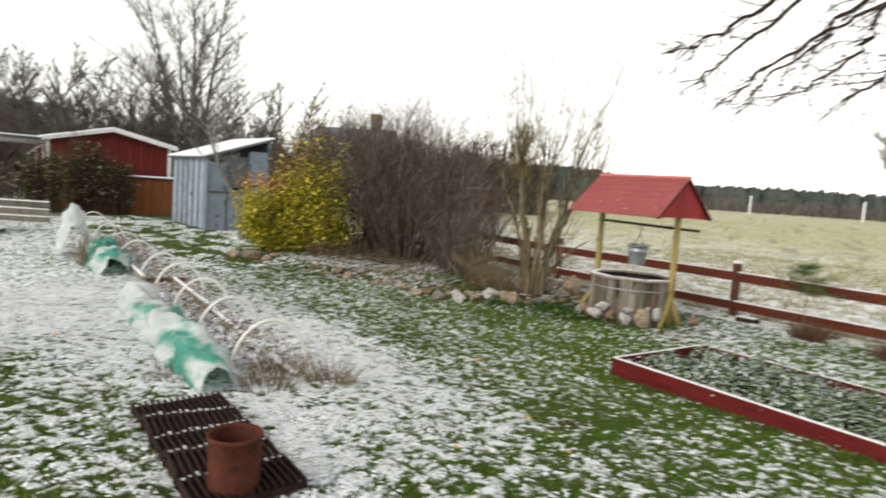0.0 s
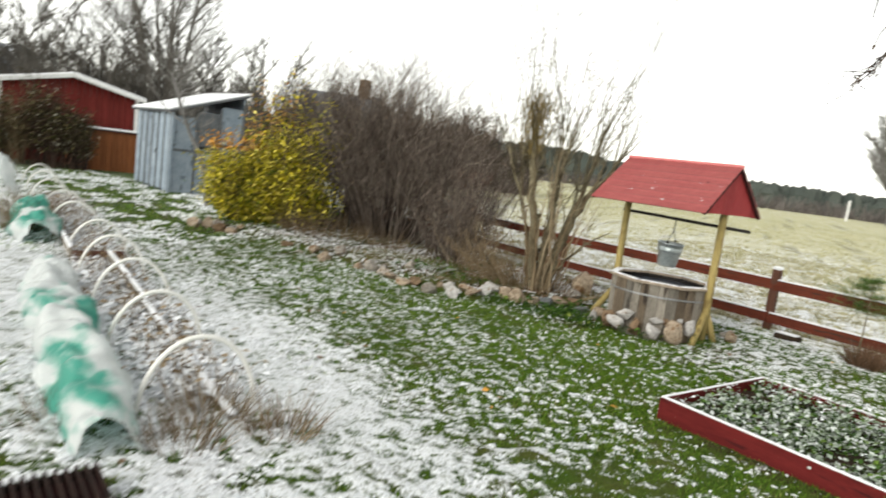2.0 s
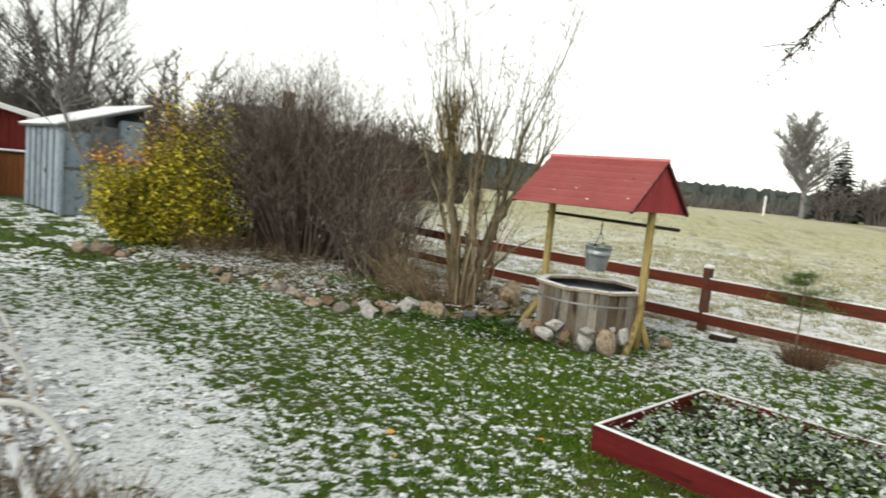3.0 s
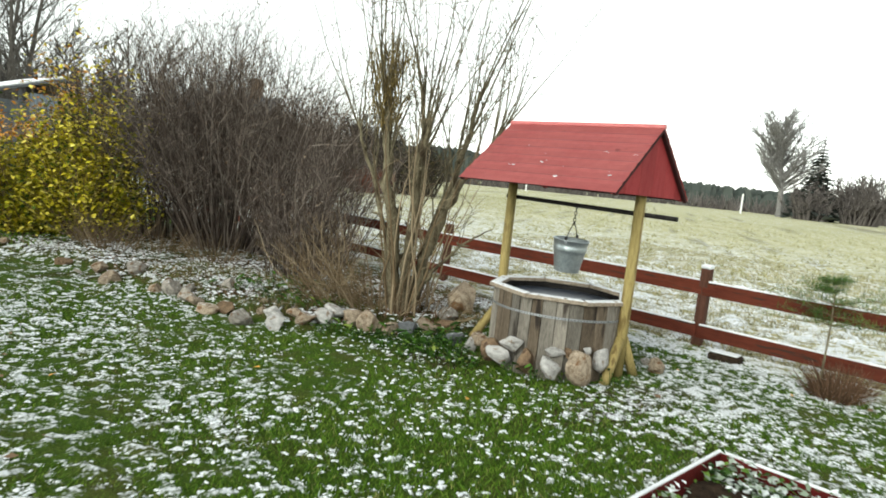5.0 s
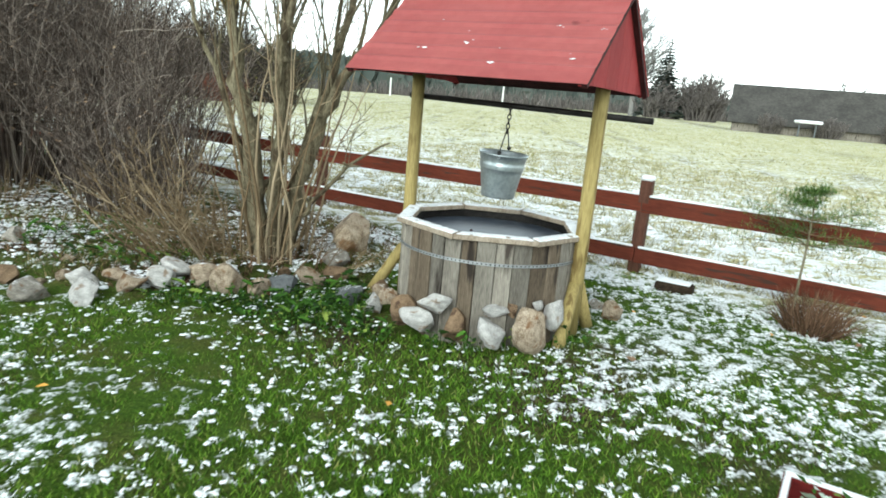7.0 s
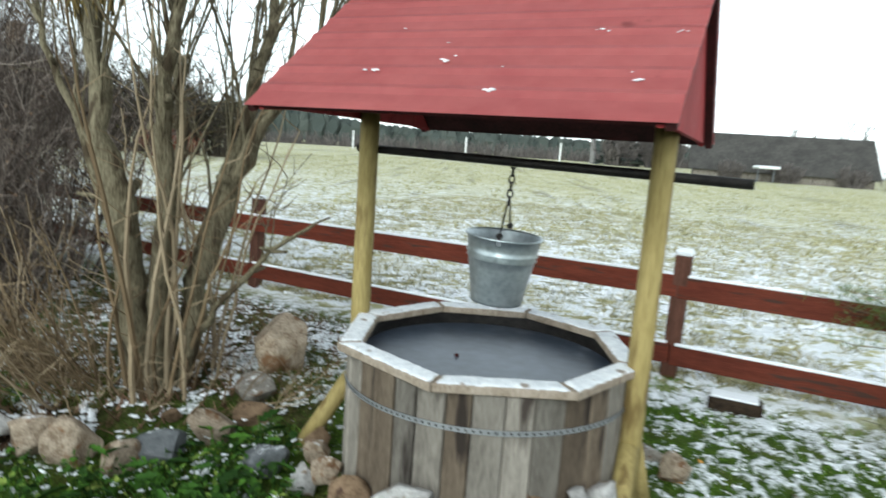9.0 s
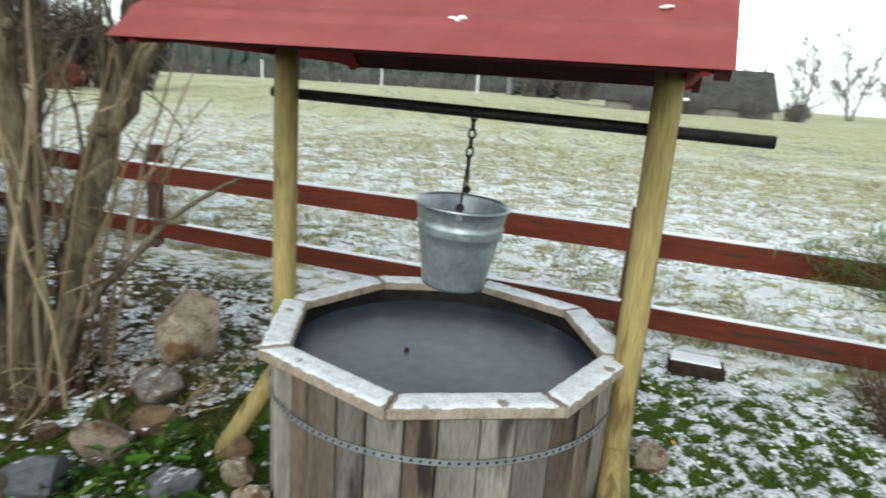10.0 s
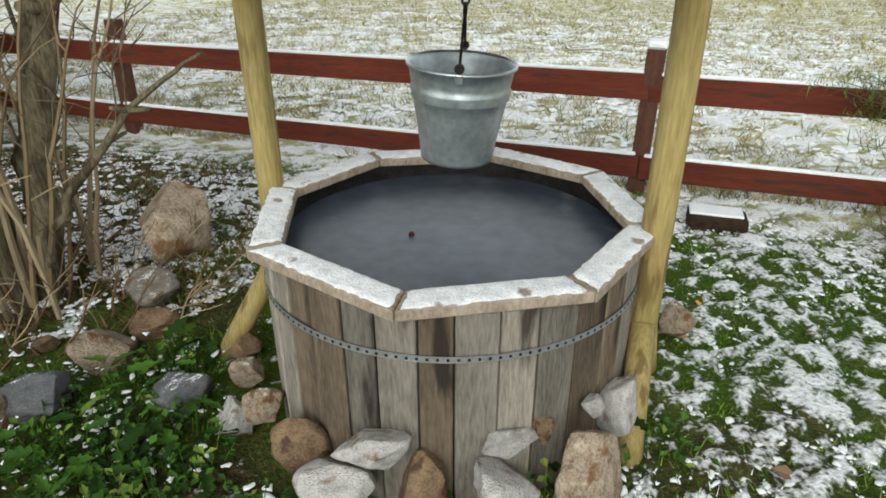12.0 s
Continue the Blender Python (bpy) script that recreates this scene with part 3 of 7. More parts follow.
def well():
    w = thing("wishing_well", "round plank-sided garden well with eight-sided frosted rim and red roof", "well", Matrix.Translation(WELL) @ Matrix.Rotation(AXIS, 4, "Z"))
    # round tub of upright planks under an eight-sided rim
    centre = Matrix.Translation((0.037, -0.052, 0))
    r_in, r_wall = 0.545, 0.590
    rs = random.Random(8)
    a = 0.0
    while a < 2 * math.pi - 0.02:
        wide = min(rs.uniform(0.150, 0.212), 2 * math.pi - a)
        if 2 * math.pi - a - wide < 0.09:
            wide = 2 * math.pi - a
        mid = a + wide / 2
        bm = bmesh.new()
        half_w = r_wall * math.tan(wide / 2) - 0.0028
        box(bm, 0.028, half_w * 2, 0.70, None, 0.0035)
        for v in bm.verts:
            v.co.x += 0.0025 * math.sin(v.co.z * 5 + a * 7)
        m = centre @ Matrix.Rotation(mid, 4, "Z") @ pose(r_wall - 0.014 + rs.uniform(-0.004, 0.003), 0, 0.287 + rs.uniform(-0.004, 0.002), 0, 0, rs.uniform(-1.2, 1.2))
        part("plank", bm, rs.choice((STAVE, STAVE, STAVE_BROWN)), w, "", m)
        a += wide
    bm = bmesh.new()
    bmesh.ops.create_cone(bm, cap_ends=False, segments=40, radius1=0.563, radius2=0.563, depth=0.66, matrix=centre @ pose(0, 0, 0.29))
    part("inner_shell", bm, DARK_EDGE, w)
    for k in range(8):
        e0, e1 = Vector((math.cos(radians(RIM_TURN[k])), math.sin(radians(RIM_TURN[k])), 0)), Vector((math.cos(radians(RIM_TURN[(k + 1) % 8])), math.sin(radians(RIM_TURN[(k + 1) % 8])), 0))
        o0, o1, i0, i1 = e0 * WR, e1 * WR, e0 * r_in, e1 * r_in
        e = (o1 - o0).normalized() * 0.0018
        ring = [o0 + e, o1 - e, i1 - e, i0 + e]
        bm = bmesh.new()
        lo = [bm.verts.new((v.x, v.y, WH - 0.032)) for v in ring]
        hi = [bm.verts.new((v.x, v.y, WH)) for v in ring]
        bm.faces.new(lo[::-1])
        bm.faces.new(hi)
        for i in range(4):
            bm.faces.new((lo[i], lo[(i + 1) % 4], hi[(i + 1) % 4], hi[i]))
        bmesh.ops.bevel(bm, geom=bm.edges[:], offset=0.004, segments=1, affect="EDGES")
        board = part("rim_board", bm, RIM, w, "", centre @ pose(0, 0, rs.uniform(-0.003, 0.003)))
        # frost with a ragged edge
        bm = bmesh.new()
        c = sum(ring, Vector()) / 4
        n1, n2 = 26, 7
        grid_ = []
        for p in range(n1 + 1):
            row_ = []
            for q in range(n2 + 1):
                v = ring[0].lerp(ring[1], p / n1).lerp(ring[3].lerp(ring[2], p / n1), q / n2)
                v = c + (v - c) * 0.985
                edge = q in (0, n2) or p in (0, n1)
                if edge:
                    v = v.lerp(c, 0.05 * rs.random()) if p in (0, n1) else v + (ring[3] - ring[0]) * (1 if q == 0 else -1) * 0.05 * rs.random()
                row_.append(bm.verts.new((v.x, v.y, WH - 0.001 if edge else WH + 0.004 + 0.003 * rs.random())))
            grid_.append(row_)
        for p in range(n1):
            for q in range(n2):
                bm.faces.new((grid_[p][q], grid_[p + 1][q], grid_[p + 1][q + 1], grid_[p][q + 1]))
        part("frost", bm, RIM_FROST, board, "layer of frost and thin snow", None, True)
    # black liner and ice
    bm = bmesh.new()
    bmesh.ops.create_cone(bm, cap_ends=False, segments=48, radius1=0.548, radius2=0.551, depth=0.58, matrix=centre @ pose(0, 0, 0.345))
    part("liner", bm, IRON, w, "black plastic liner", smooth=True)
    bm = bmesh.new()
    bmesh.ops.create_circle(bm, cap_ends=True, segments=48, radius=0.550, matrix=centre @ pose(0, 0, 0.576))
    part("ice", bm, ICE, w, "dull dark ice filling the tub")
    bm = bmesh.new()
    bmesh.ops.create_icosphere(bm, subdivisions=1, radius=0.011, matrix=pose(-0.076, -0.115, 0.580))
    part("leaf_scrap", bm, DARK_EDGE, w)
    # perforated steel band
    bm, holes = bmesh.new(), bmesh.new()
    n_ = 72
    loops = []
    for k in range(n_):
        a0 = 2 * math.pi * k / n_
        turn, z0 = centre @ Matrix.Rotation(a0, 4, "Z"), 0.497 + 0.010 * math.sin(a0 + 2.6)
        loops.append([bm.verts.new(turn @ Vector((r_, 0, z0 + dz))) for r_, dz in ((0.597, -0.0095), (0.599, -0.0095), (0.599, 0.0095), (0.597, 0.0095))])
        for t in (-0.25, 0.25):
            rod(holes, 0.0046, 0.0046, 0.0024, centre @ Matrix.Rotation(a0 + t * 2 * math.pi / n_, 4, "Z") @ pose(0.5985, 0, z0, 0, 90, 0), 8)
    for k in range(n_):
        u, v = loops[k], loops[(k + 1) % n_]
        for i in range(4):
            bm.faces.new((u[i], v[i], v[(i + 1) % 4], u[(i + 1) % 4]))
    bmesh.ops.recalc_face_normals(bm, faces=bm.faces[:])
    band = part("steel_band", bm, BAND, w, "thin perforated galvanised band")
    tagged(part("band_hole", holes, IRON, band, "row of dark punched holes"), kind="stuff")
    # posts, braces, axle
    top = 1.60
    for s, px, yaw in ((-1, -0.615, 4), (1, 0.665, -3)):
        bm = bmesh.new()
        rod(bm, 0.047, 0.043, 1.86, pose(0, 0, 0.70), 20)
        post = part("post", bm, PINE, w, "round peeled pine post", pose(px, -0.05, 0, 0, 0, yaw), True)
        for fx, fy in (((-0.27, -0.13), (0.05, 0.30)) if s < 0 else ((0.03, -0.30), (0.04, 0.30))):
            m, ln = between((fx, fy, -0.10), (fx * 0.08, fy * 0.08, 0.36))
            bm = bmesh.new()
            rod(bm, 0.042, 0.040, ln, m, 14)
            part("brace", bm, PINE, post, "", None, True)
    m, ln = between((-0.69, -0.02, 1.428), (0.975, -0.02, 1.398))
    bm = rod(bmesh.new(), 0.019, 0.019, ln, m, 14)
    part("axle", bm, IRON, w, "black iron winding bar", None, True)
    # roof: two sheets on boards, gables of upright boards
    half, ez, rz, length = 0.668, 1.560, 2.095, 1.50
    ridge = pose(0.03, -0.039, 0)
    for s in (-1, 1):
        bm = bmesh.new()
        steps = 7
        d = Vector((0, s * half, ez - rz))
        up = Vector((0, s * (rz - ez), half)).normalized()
        for j in range(2):
            x = (-length / 2, length / 2)[j]
            for i in range(steps * 4 + 1):
                f = i / (steps * 4)
                fold = 0.007 * (1 if i % 4 == 0 and 0 < i < steps * 4 else 0)
                q = Vector((x, 0, rz)) + d * f * 1.03 + up * (0.012 + fold)
                bm.verts.new(q)
        bm.verts.ensure_lookup_table()
        n_ = steps * 4 + 1
        for i in range(n_ - 1):
            bm.faces.new((bm.verts[i], bm.verts[n_ + i], bm.verts[n_ + i + 1], bm.verts[i + 1]))
        bmesh.ops.solidify(bm, geom=bm.faces[:], thickness=0.006)
        part("roof_sheet", bm, ROOF_RED, w, "red-painted ribbed roof sheet", ridge)
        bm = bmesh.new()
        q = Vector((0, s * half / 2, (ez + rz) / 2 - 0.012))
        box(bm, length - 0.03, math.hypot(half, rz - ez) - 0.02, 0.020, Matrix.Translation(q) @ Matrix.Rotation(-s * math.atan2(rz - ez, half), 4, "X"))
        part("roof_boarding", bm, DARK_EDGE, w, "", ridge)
    m, ln = between((-length / 2 - 0.005, 0, rz + 0.018), (length / 2 + 0.005, 0, rz + 0.018))
    part("ridge_cap", rod(bmesh.new(), 0.022, 0.022, ln, m, 10), ROOF_RED, w, "", ridge)
    for s in (-1, 1):
        cuts = [-0.66, -0.47, -0.24, 0.0, 0.24, 0.47, 0.66]
        for a, b in zip(cuts, cuts[1:]):
            bm = bmesh.new()
            za, zb = rz - 0.025 - abs(a) / half * (rz - ez), rz - 0.025 - abs(b) / half * (rz - ez)
            x = s * (length / 2 - 0.05)
            pts = [(a + 0.003, ez - 0.005), (b - 0.003, ez - 0.005), (b - 0.003, zb), (a + 0.003, za)]
            vs = [[bm.verts.new((x + t, yy, zz)) for yy, zz in pts] for t in (-0.01, 0.01)]
            bm.faces.new(vs[0][::-1])
            bm.faces.new(vs[1])
            for i in range(4):
                bm.faces.new((vs[0][i], vs[0][(i + 1) % 4], vs[1][(i + 1) % 4], vs[1][i]))
            part("gable_board", bm, GABLE_RED, w, "", ridge)
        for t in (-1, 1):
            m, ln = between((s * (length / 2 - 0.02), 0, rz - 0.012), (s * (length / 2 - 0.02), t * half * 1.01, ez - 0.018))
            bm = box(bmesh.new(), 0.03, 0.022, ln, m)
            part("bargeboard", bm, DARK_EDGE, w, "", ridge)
    # melting snow specks on the near roof side
    rs = random.Random(12)
    bm = bmesh.new()
    for _ in range(11):
        cx, f = rs.uniform(-0.7, 0.7), rs.uniform(0.15, 0.9)
        for _ in range(rs.choice((1, 1, 1, 3, 6))):
            q = Vector((cx + rs.gauss(0, 0.02), 0, rz)) + Vector((0, -half, ez - rz)) * (f + rs.gauss(0, 0.006)) + Vector((0, -(rz - ez), half)).normalized() * 0.019
            bmesh.ops.create_icosphere(bm, subdivisions=1, radius=rs.uniform(0.003, 0.009), matrix=Matrix.Translation(q) @ Matrix.Diagonal((1.6, 1, 0.5, 1)))
    part("snow_speck", bm, SNOW, w, "melting specks of snow", ridge)["kind"] = "stuff"
    return w


well()


def bucket():
    h, r0, r1 = 0.285, 0.108, 0.158
    place = WELL + AX * 0.045 + AY * -0.02 + Vector((0, 0, 0.825))
    b = thing("bucket", "galvanised steel bucket hanging from a chain over the well", "bucket", Matrix.Translation(place) @ Matrix.Rotation(AXIS + 1.80, 4, "Z") @ pose(0, 0, 0, 3, -2, 0))
    bm = bmesh.new()
    prof = [(0.0, 0.012), (r0 - 0.006, 0.012), (r0, 0.0), (r0 + 0.003, 0.0), (r0 + 0.004, 0.010)]
    for z in (0.05, 0.10, 0.15, 0.186):
        prof.append((r0 + (r1 - r0) * z / h, z))
    for z in (0.192, 0.200, 0.212, 0.220):
        prof.append((r0 + (r1 - r0) * z / h + (0.0065 if z in (0.192, 0.212) else -0.001), z))
    prof += [(r1 - 0.003, h - 0.008), (r1 + 0.005, h - 0.006), (r1 + 0.006, h + 0.002), (r1, h + 0.004), (r1 - 0.006, h - 0.004), (r0 - 0.002, 0.02), (0.0, 0.02)]
    seg, rings = 40, []
    for r, z in prof:
        rings.append([bm.verts.new((r * math.cos(6.28318 * i / seg), r * math.sin(6.28318 * i / seg), z)) for i in range(seg)] if r > 0 else [bm.verts.new((0, 0, z))])
    for a, c in zip(rings, rings[1:]):
        for i in range(seg):
            j = (i + 1) % seg
            if len(a) == 1:
                bm.faces.new((a[0], c[j], c[i]))
            elif len(c) == 1:
                bm.faces.new((a[i], a[j], c[0]))
            else:
                bm.faces.new((a[i], a[j], c[j], c[i]))
    body = part("body", bm, ZINC, b, "", None, True)
    for s in (-1, 1):
        bm = box(bmesh.new(), 0.004, 0.022, 0.028, pose(s * (r1 + 0.003), 0, h - 0.010))
        ear = part("ear", bm, STEEL, b)
        rod(bm := bmesh.new(), 0.014, 0.014, 0.008, pose(s * (r1 + 0.004), 0, h + 0.018, 0, 90, 0), 12)
        part("eyelet", bm, IRON, ear)
    # bail drawn up to a peak, and the chain above
    buf = Buf()
    peak = Vector((0.0, 0.0, h + 0.155))
    for s in (-1, 1):
        q = Vector((s * (r1 + 0.004), 0, h + 0.015))
        k = q.lerp(peak, 0.5) + Vector((s * 0.012, 0, 0.0))
        buf.tube([q, k, peak + Vector((s * 0.012, 0, 0))], 0.0042, 0.0042, 6)
    part_of("bail_handle", buf.mesh("bail"), IRON, b, "bent wire handle")
    top = 1.41 - 0.825
    z, i = peak.z - 0.01, 0
    while z < top + 0.015:
        bm = bmesh.new()
        n1, n2 = 10, 5
        vs = []
        for u in range(n1):
            a = 6.28318 * u / n1
            c = Vector((0.011 * math.cos(a), 0, 0.019 * math.sin(a)))
            o = Vector((math.cos(a), 0, math.sin(a)))
            vs.append([bm.verts.new(c + o * (0.0038 * math.cos(6.28318 * v / n2)) + Vector((0, 0.0038 * math.sin(6.28318 * v / n2), 0))) for v in range(n2)])
        for u in range(n1):
            for v in range(n2):
                bm.faces.new((vs[u][v], vs[(u + 1) % n1][v], vs[(u + 1) % n1][(v + 1) % n2], vs[u][(v + 1) % n2]))
        part("chain_link", bm, IRON, b, "", Matrix.Translation((0, 0, z)) @ Matrix.Rotation(radians(90 * (i % 2) + 20), 4, "Z"))
        z += 0.030
        i += 1
    return b


bucket()


# ---- raised bed ----
def raised_bed():
    c = Vector((-1.09, 6.19, low(-1.09, 6.19)))
    b = thing("raised_bed", "red-painted raised bed of boards with snowy seedlings", "garden bed", Matrix.Translation(c) @ Matrix.Rotation(radians(-28), 4, "Z"))
    L, W, H = 3.6, 1.52, 0.172
    for name, x, y, sx, sy in (("side_board", L / 2, 0, L, 0.032), ("side_board", L / 2, W, L, 0.032), ("end_board", 0.016, W / 2, 0.032, W - 0.036), ("end_board", L - 0.016, W / 2, 0.032, W - 0.036)):
        board = part(name, boxed(sx, sy, H + 0.05, None, 0.004), BED_RED, b, "", pose(x, y, H / 2 - 0.025))
        part("snow_strip", boxed(sx - 0.01, sy - 0.004, 0.012, pose(0, 0, H / 2 + 0.029), 0.004), SNOW, board, "strip of snow")
    bm = bmesh.new()
    bmesh.ops.create_grid(bm, x_segments=60, y_segments=26, size=0.5, matrix=Matrix.Translation((L / 2, W / 2, 0.07)) @ Matrix.Diagonal((L - 0.07, W - 0.04, 1, 1)))
    for v in bm.verts:
        v.co.z += 0.05 * (noise.noise(v.co * 6) + 0.4 * noise.noise(v.co * 19))
    part("soil", bm, SOIL, b, "dark wet soil")
    rng = random.Random(31)
    green, white = Buf(), Buf()
    for _ in range(5200):
        p = Vector((rng.uniform(0.06, L - 0.06), rng.uniform(0.05, W - 0.05), 0))
        if noise.noise(Vector((p.x * 3.2, p.y * 3.2, 3))) < -0.22:
            continue
        t = rng.uniform(0.05, 0.15) + 0.06 * p.y / W
        for _ in range(4):
            h_ = rng.random()
            (white if rng.random() < 0.25 + 0.5 * h_ else green).leaf(p + Vector((rng.gauss(0, 0.03), rng.gauss(0, 0.03), 0.05 + t * h_)), rng.uniform(0.025, 0.06), rng, 0.6)
    tagged(part_of("seedling_cover", green.mesh("seedling_cover"), LEAF_GREEN, b, "low green leaves"), kind="stuff")
    tagged(part_of("snow_on_leaves", white.mesh("snow_on_leaves"), FROSTED, b, "flecks of snow on leaves"), kind="stuff")


raised_bed()


# ---- bushes and trees ----
def at(x, y):
    return Matrix.Translation((x, y, low(x, y) - 0.02))


def dark_bush(name, x, y, height, foot, crown, stems, seed, twig, label, kids=(7, 10), r=0.012, leaves=0, size=0.035, leaf=None, coarse=1.0):
    rng = random.Random(seed)
    t = thing(name, label, "bush", at(x, y))
    buf = Buf()
    leafy = Buf()
    for _ in range(stems):
        a, d = rng.uniform(0, 6.283), math.sqrt(rng.random())
        p = Vector((foot * d * math.cos(a), foot * d * math.sin(a), -0.05))
        top = Vector((crown * d * math.cos(a) * rng.uniform(0.5, 1.15), crown * d * math.sin(a) * rng.uniform(0.5, 1.15), 0))
        h = height * rng.uniform(0.5, 1.0) * (1 - 0.25 * d * d)
        go = Vector((top.x - p.x, top.y - p.y, h))
        pts, _ = bent(p, go, go.length * 0.92, rng, 6, 0.07, 0.02)
        buf.tube(pts, r * rng.uniform(0.5, 1.1), 0.002, 3)
        for _ in range(rng.randint(*kids)):
            f = rng.uniform(0.2, 1.0) ** 0.8
            i = min(int(f * 6), 5)
            q = pts[i].lerp(pts[i + 1], f * 6 - i)
            b = rng.uniform(0, 6.283)
            go2 = (pts[i + 1] - pts[i]).normalized() + Vector((math.cos(b), math.sin(b), rng.uniform(-0.3, 0.6))) * 0.7
            tw, hd = bent(q, go2, height * rng.uniform(0.07, 0.2), rng, 3, 0.2, 0.03)
            buf.tube(tw, 0.0035 * coarse, 0.0015 * coarse, 3)
            for _ in range(3):
                k = tw[rng.randint(1, 3)]
                b = rng.uniform(0, 6.283)
                t2, _ = bent(k, hd + Vector((math.cos(b), math.sin(b), 0.2)), height * rng.uniform(0.03, 0.07), rng, 2, 0.2)
                buf.tube(t2, 0.0025 * coarse, 0.001 * coarse, 3)
            if leaves and rng.random() < leaves:
                for q in tw[1:]:
                    leafy.leaf(q, size * rng.uniform(0.6, 1.4), rng, 0.8)
    part_of("branchwork", buf.mesh("branchwork"), twig, t)
    if leafy.v:
        part_of("dry_foliage", leafy.mesh("dry_foliage"), leaf or LEAF_BROWN, t, "withered brown leaves")
    return t


dark_bush("bush", -6.85, 12.05, 4.1, 0.55, 2.5, 230, 3, TWIG_GREY, "dense leafless bush of purplish-brown twigs", leaves=0.25, size=0.03)
dark_bush("bush", -7.3, 12.5, 4.1, 0.6, 2.2, 170, 4, TWIG_GREY, "tall leafless bush of grey-brown twigs", kids=(10, 14), leaves=0.5, size=0.035)
dark_bush("bush", -8.2, 12.3, 3.9, 0.6, 1.9, 210, 5, TWIG_GREY, "thin leafless bush with greyish-tan twigs", leaves=0.2)
dark_bush("bush", -5.05, 11.05, 1.75, 0.40, 0.85, 120, 6, TWIG_GREY, "low leafless bush of brown twigs", leaves=0.15)
dark_bush("bush", -5.5, 12.1, 2.9, 0.6, 1.5, 170, 7, TWIG_GREY, "thin leafless bush with greyish-tan twigs", leaves=0.15)


def yellow_shrub(x, y, height, wide, count, seed, label, gold=0.25):
    rng = random.Random(seed)
    t = thing("yellow_shrub", label, "shrub", at(x, y))
    buf, yellow, orange, green, lobes = Buf(), Buf(), Buf(), Buf(), []
    for _ in range(count):
        if not lobes:
            for j in range(13):
                la, ld = 6.283 * j / 13 * 2.4, math.sqrt(rng.random())
                lobes.append((la, ld, height * rng.uniform(0.45, 1.0) * (1 - 0.35 * ld * ld)))
        la, ld, lh = rng.choice(lobes)
        a, d = la + rng.gauss(0, 0.22), max(0.0, min(1.1, ld + rng.gauss(0, 0.10)))
        h = lh * rng.uniform(0.35, 1.03)
        p = Vector((0.25 * d * math.cos(a), 0.25 * d * math.sin(a), -0.05))
        go = Vector((wide * d * math.cos(a), wide * d * math.sin(a), h))
        pts, _ = bent(p, go, go.length, rng, 5, 0.1, -0.03)
        buf.tube(pts, 0.009, 0.002, 3)
        for _ in range(34):
            f = rng.uniform(0.2, 1.0)
            i = min(int(f * 5), 4)
            q = pts[i].lerp(pts[i + 1], f * 5 - i) + Vector((rng.gauss(0, 0.08), rng.gauss(0, 0.08), rng.gauss(0, 0.06)))
            k = rng.random()
            if q.z > height * (0.50 if q.x < 0.15 else 0.72) and k < gold * 2.9:
                orange.leaf(q, rng.uniform(0.05, 0.105), rng, 0.9)
            elif k > 0.80:
                green.leaf(q, rng.uniform(0.04, 0.08), rng, 0.9)
            else:
                yellow.leaf(q, rng.uniform(0.05, 0.105), rng, 0.9)
    part_of("branchwork", buf.mesh("branchwork"), TWIG_TAN, t)
    for name, bf, mt in (("yellow_foliage", yellow, LEAF_YELLOW), ("orange_foliage", orange, LEAF_ORANGE), ("green_foliage", green, LEAF_GREEN)):
        if bf.v:
            part_of(name, bf.mesh(name), mt, t)


yellow_shrub(-9.4, 10.85, 2.65, 0.62, 660, 11, "autumn shrub with yellow, green and orange leaves", 0.42)
yellow_shrub(-8.75, 11.25, 3.5, 0.72, 330, 12, "tall sparse shrub with fading yellow leaves", 0.08)


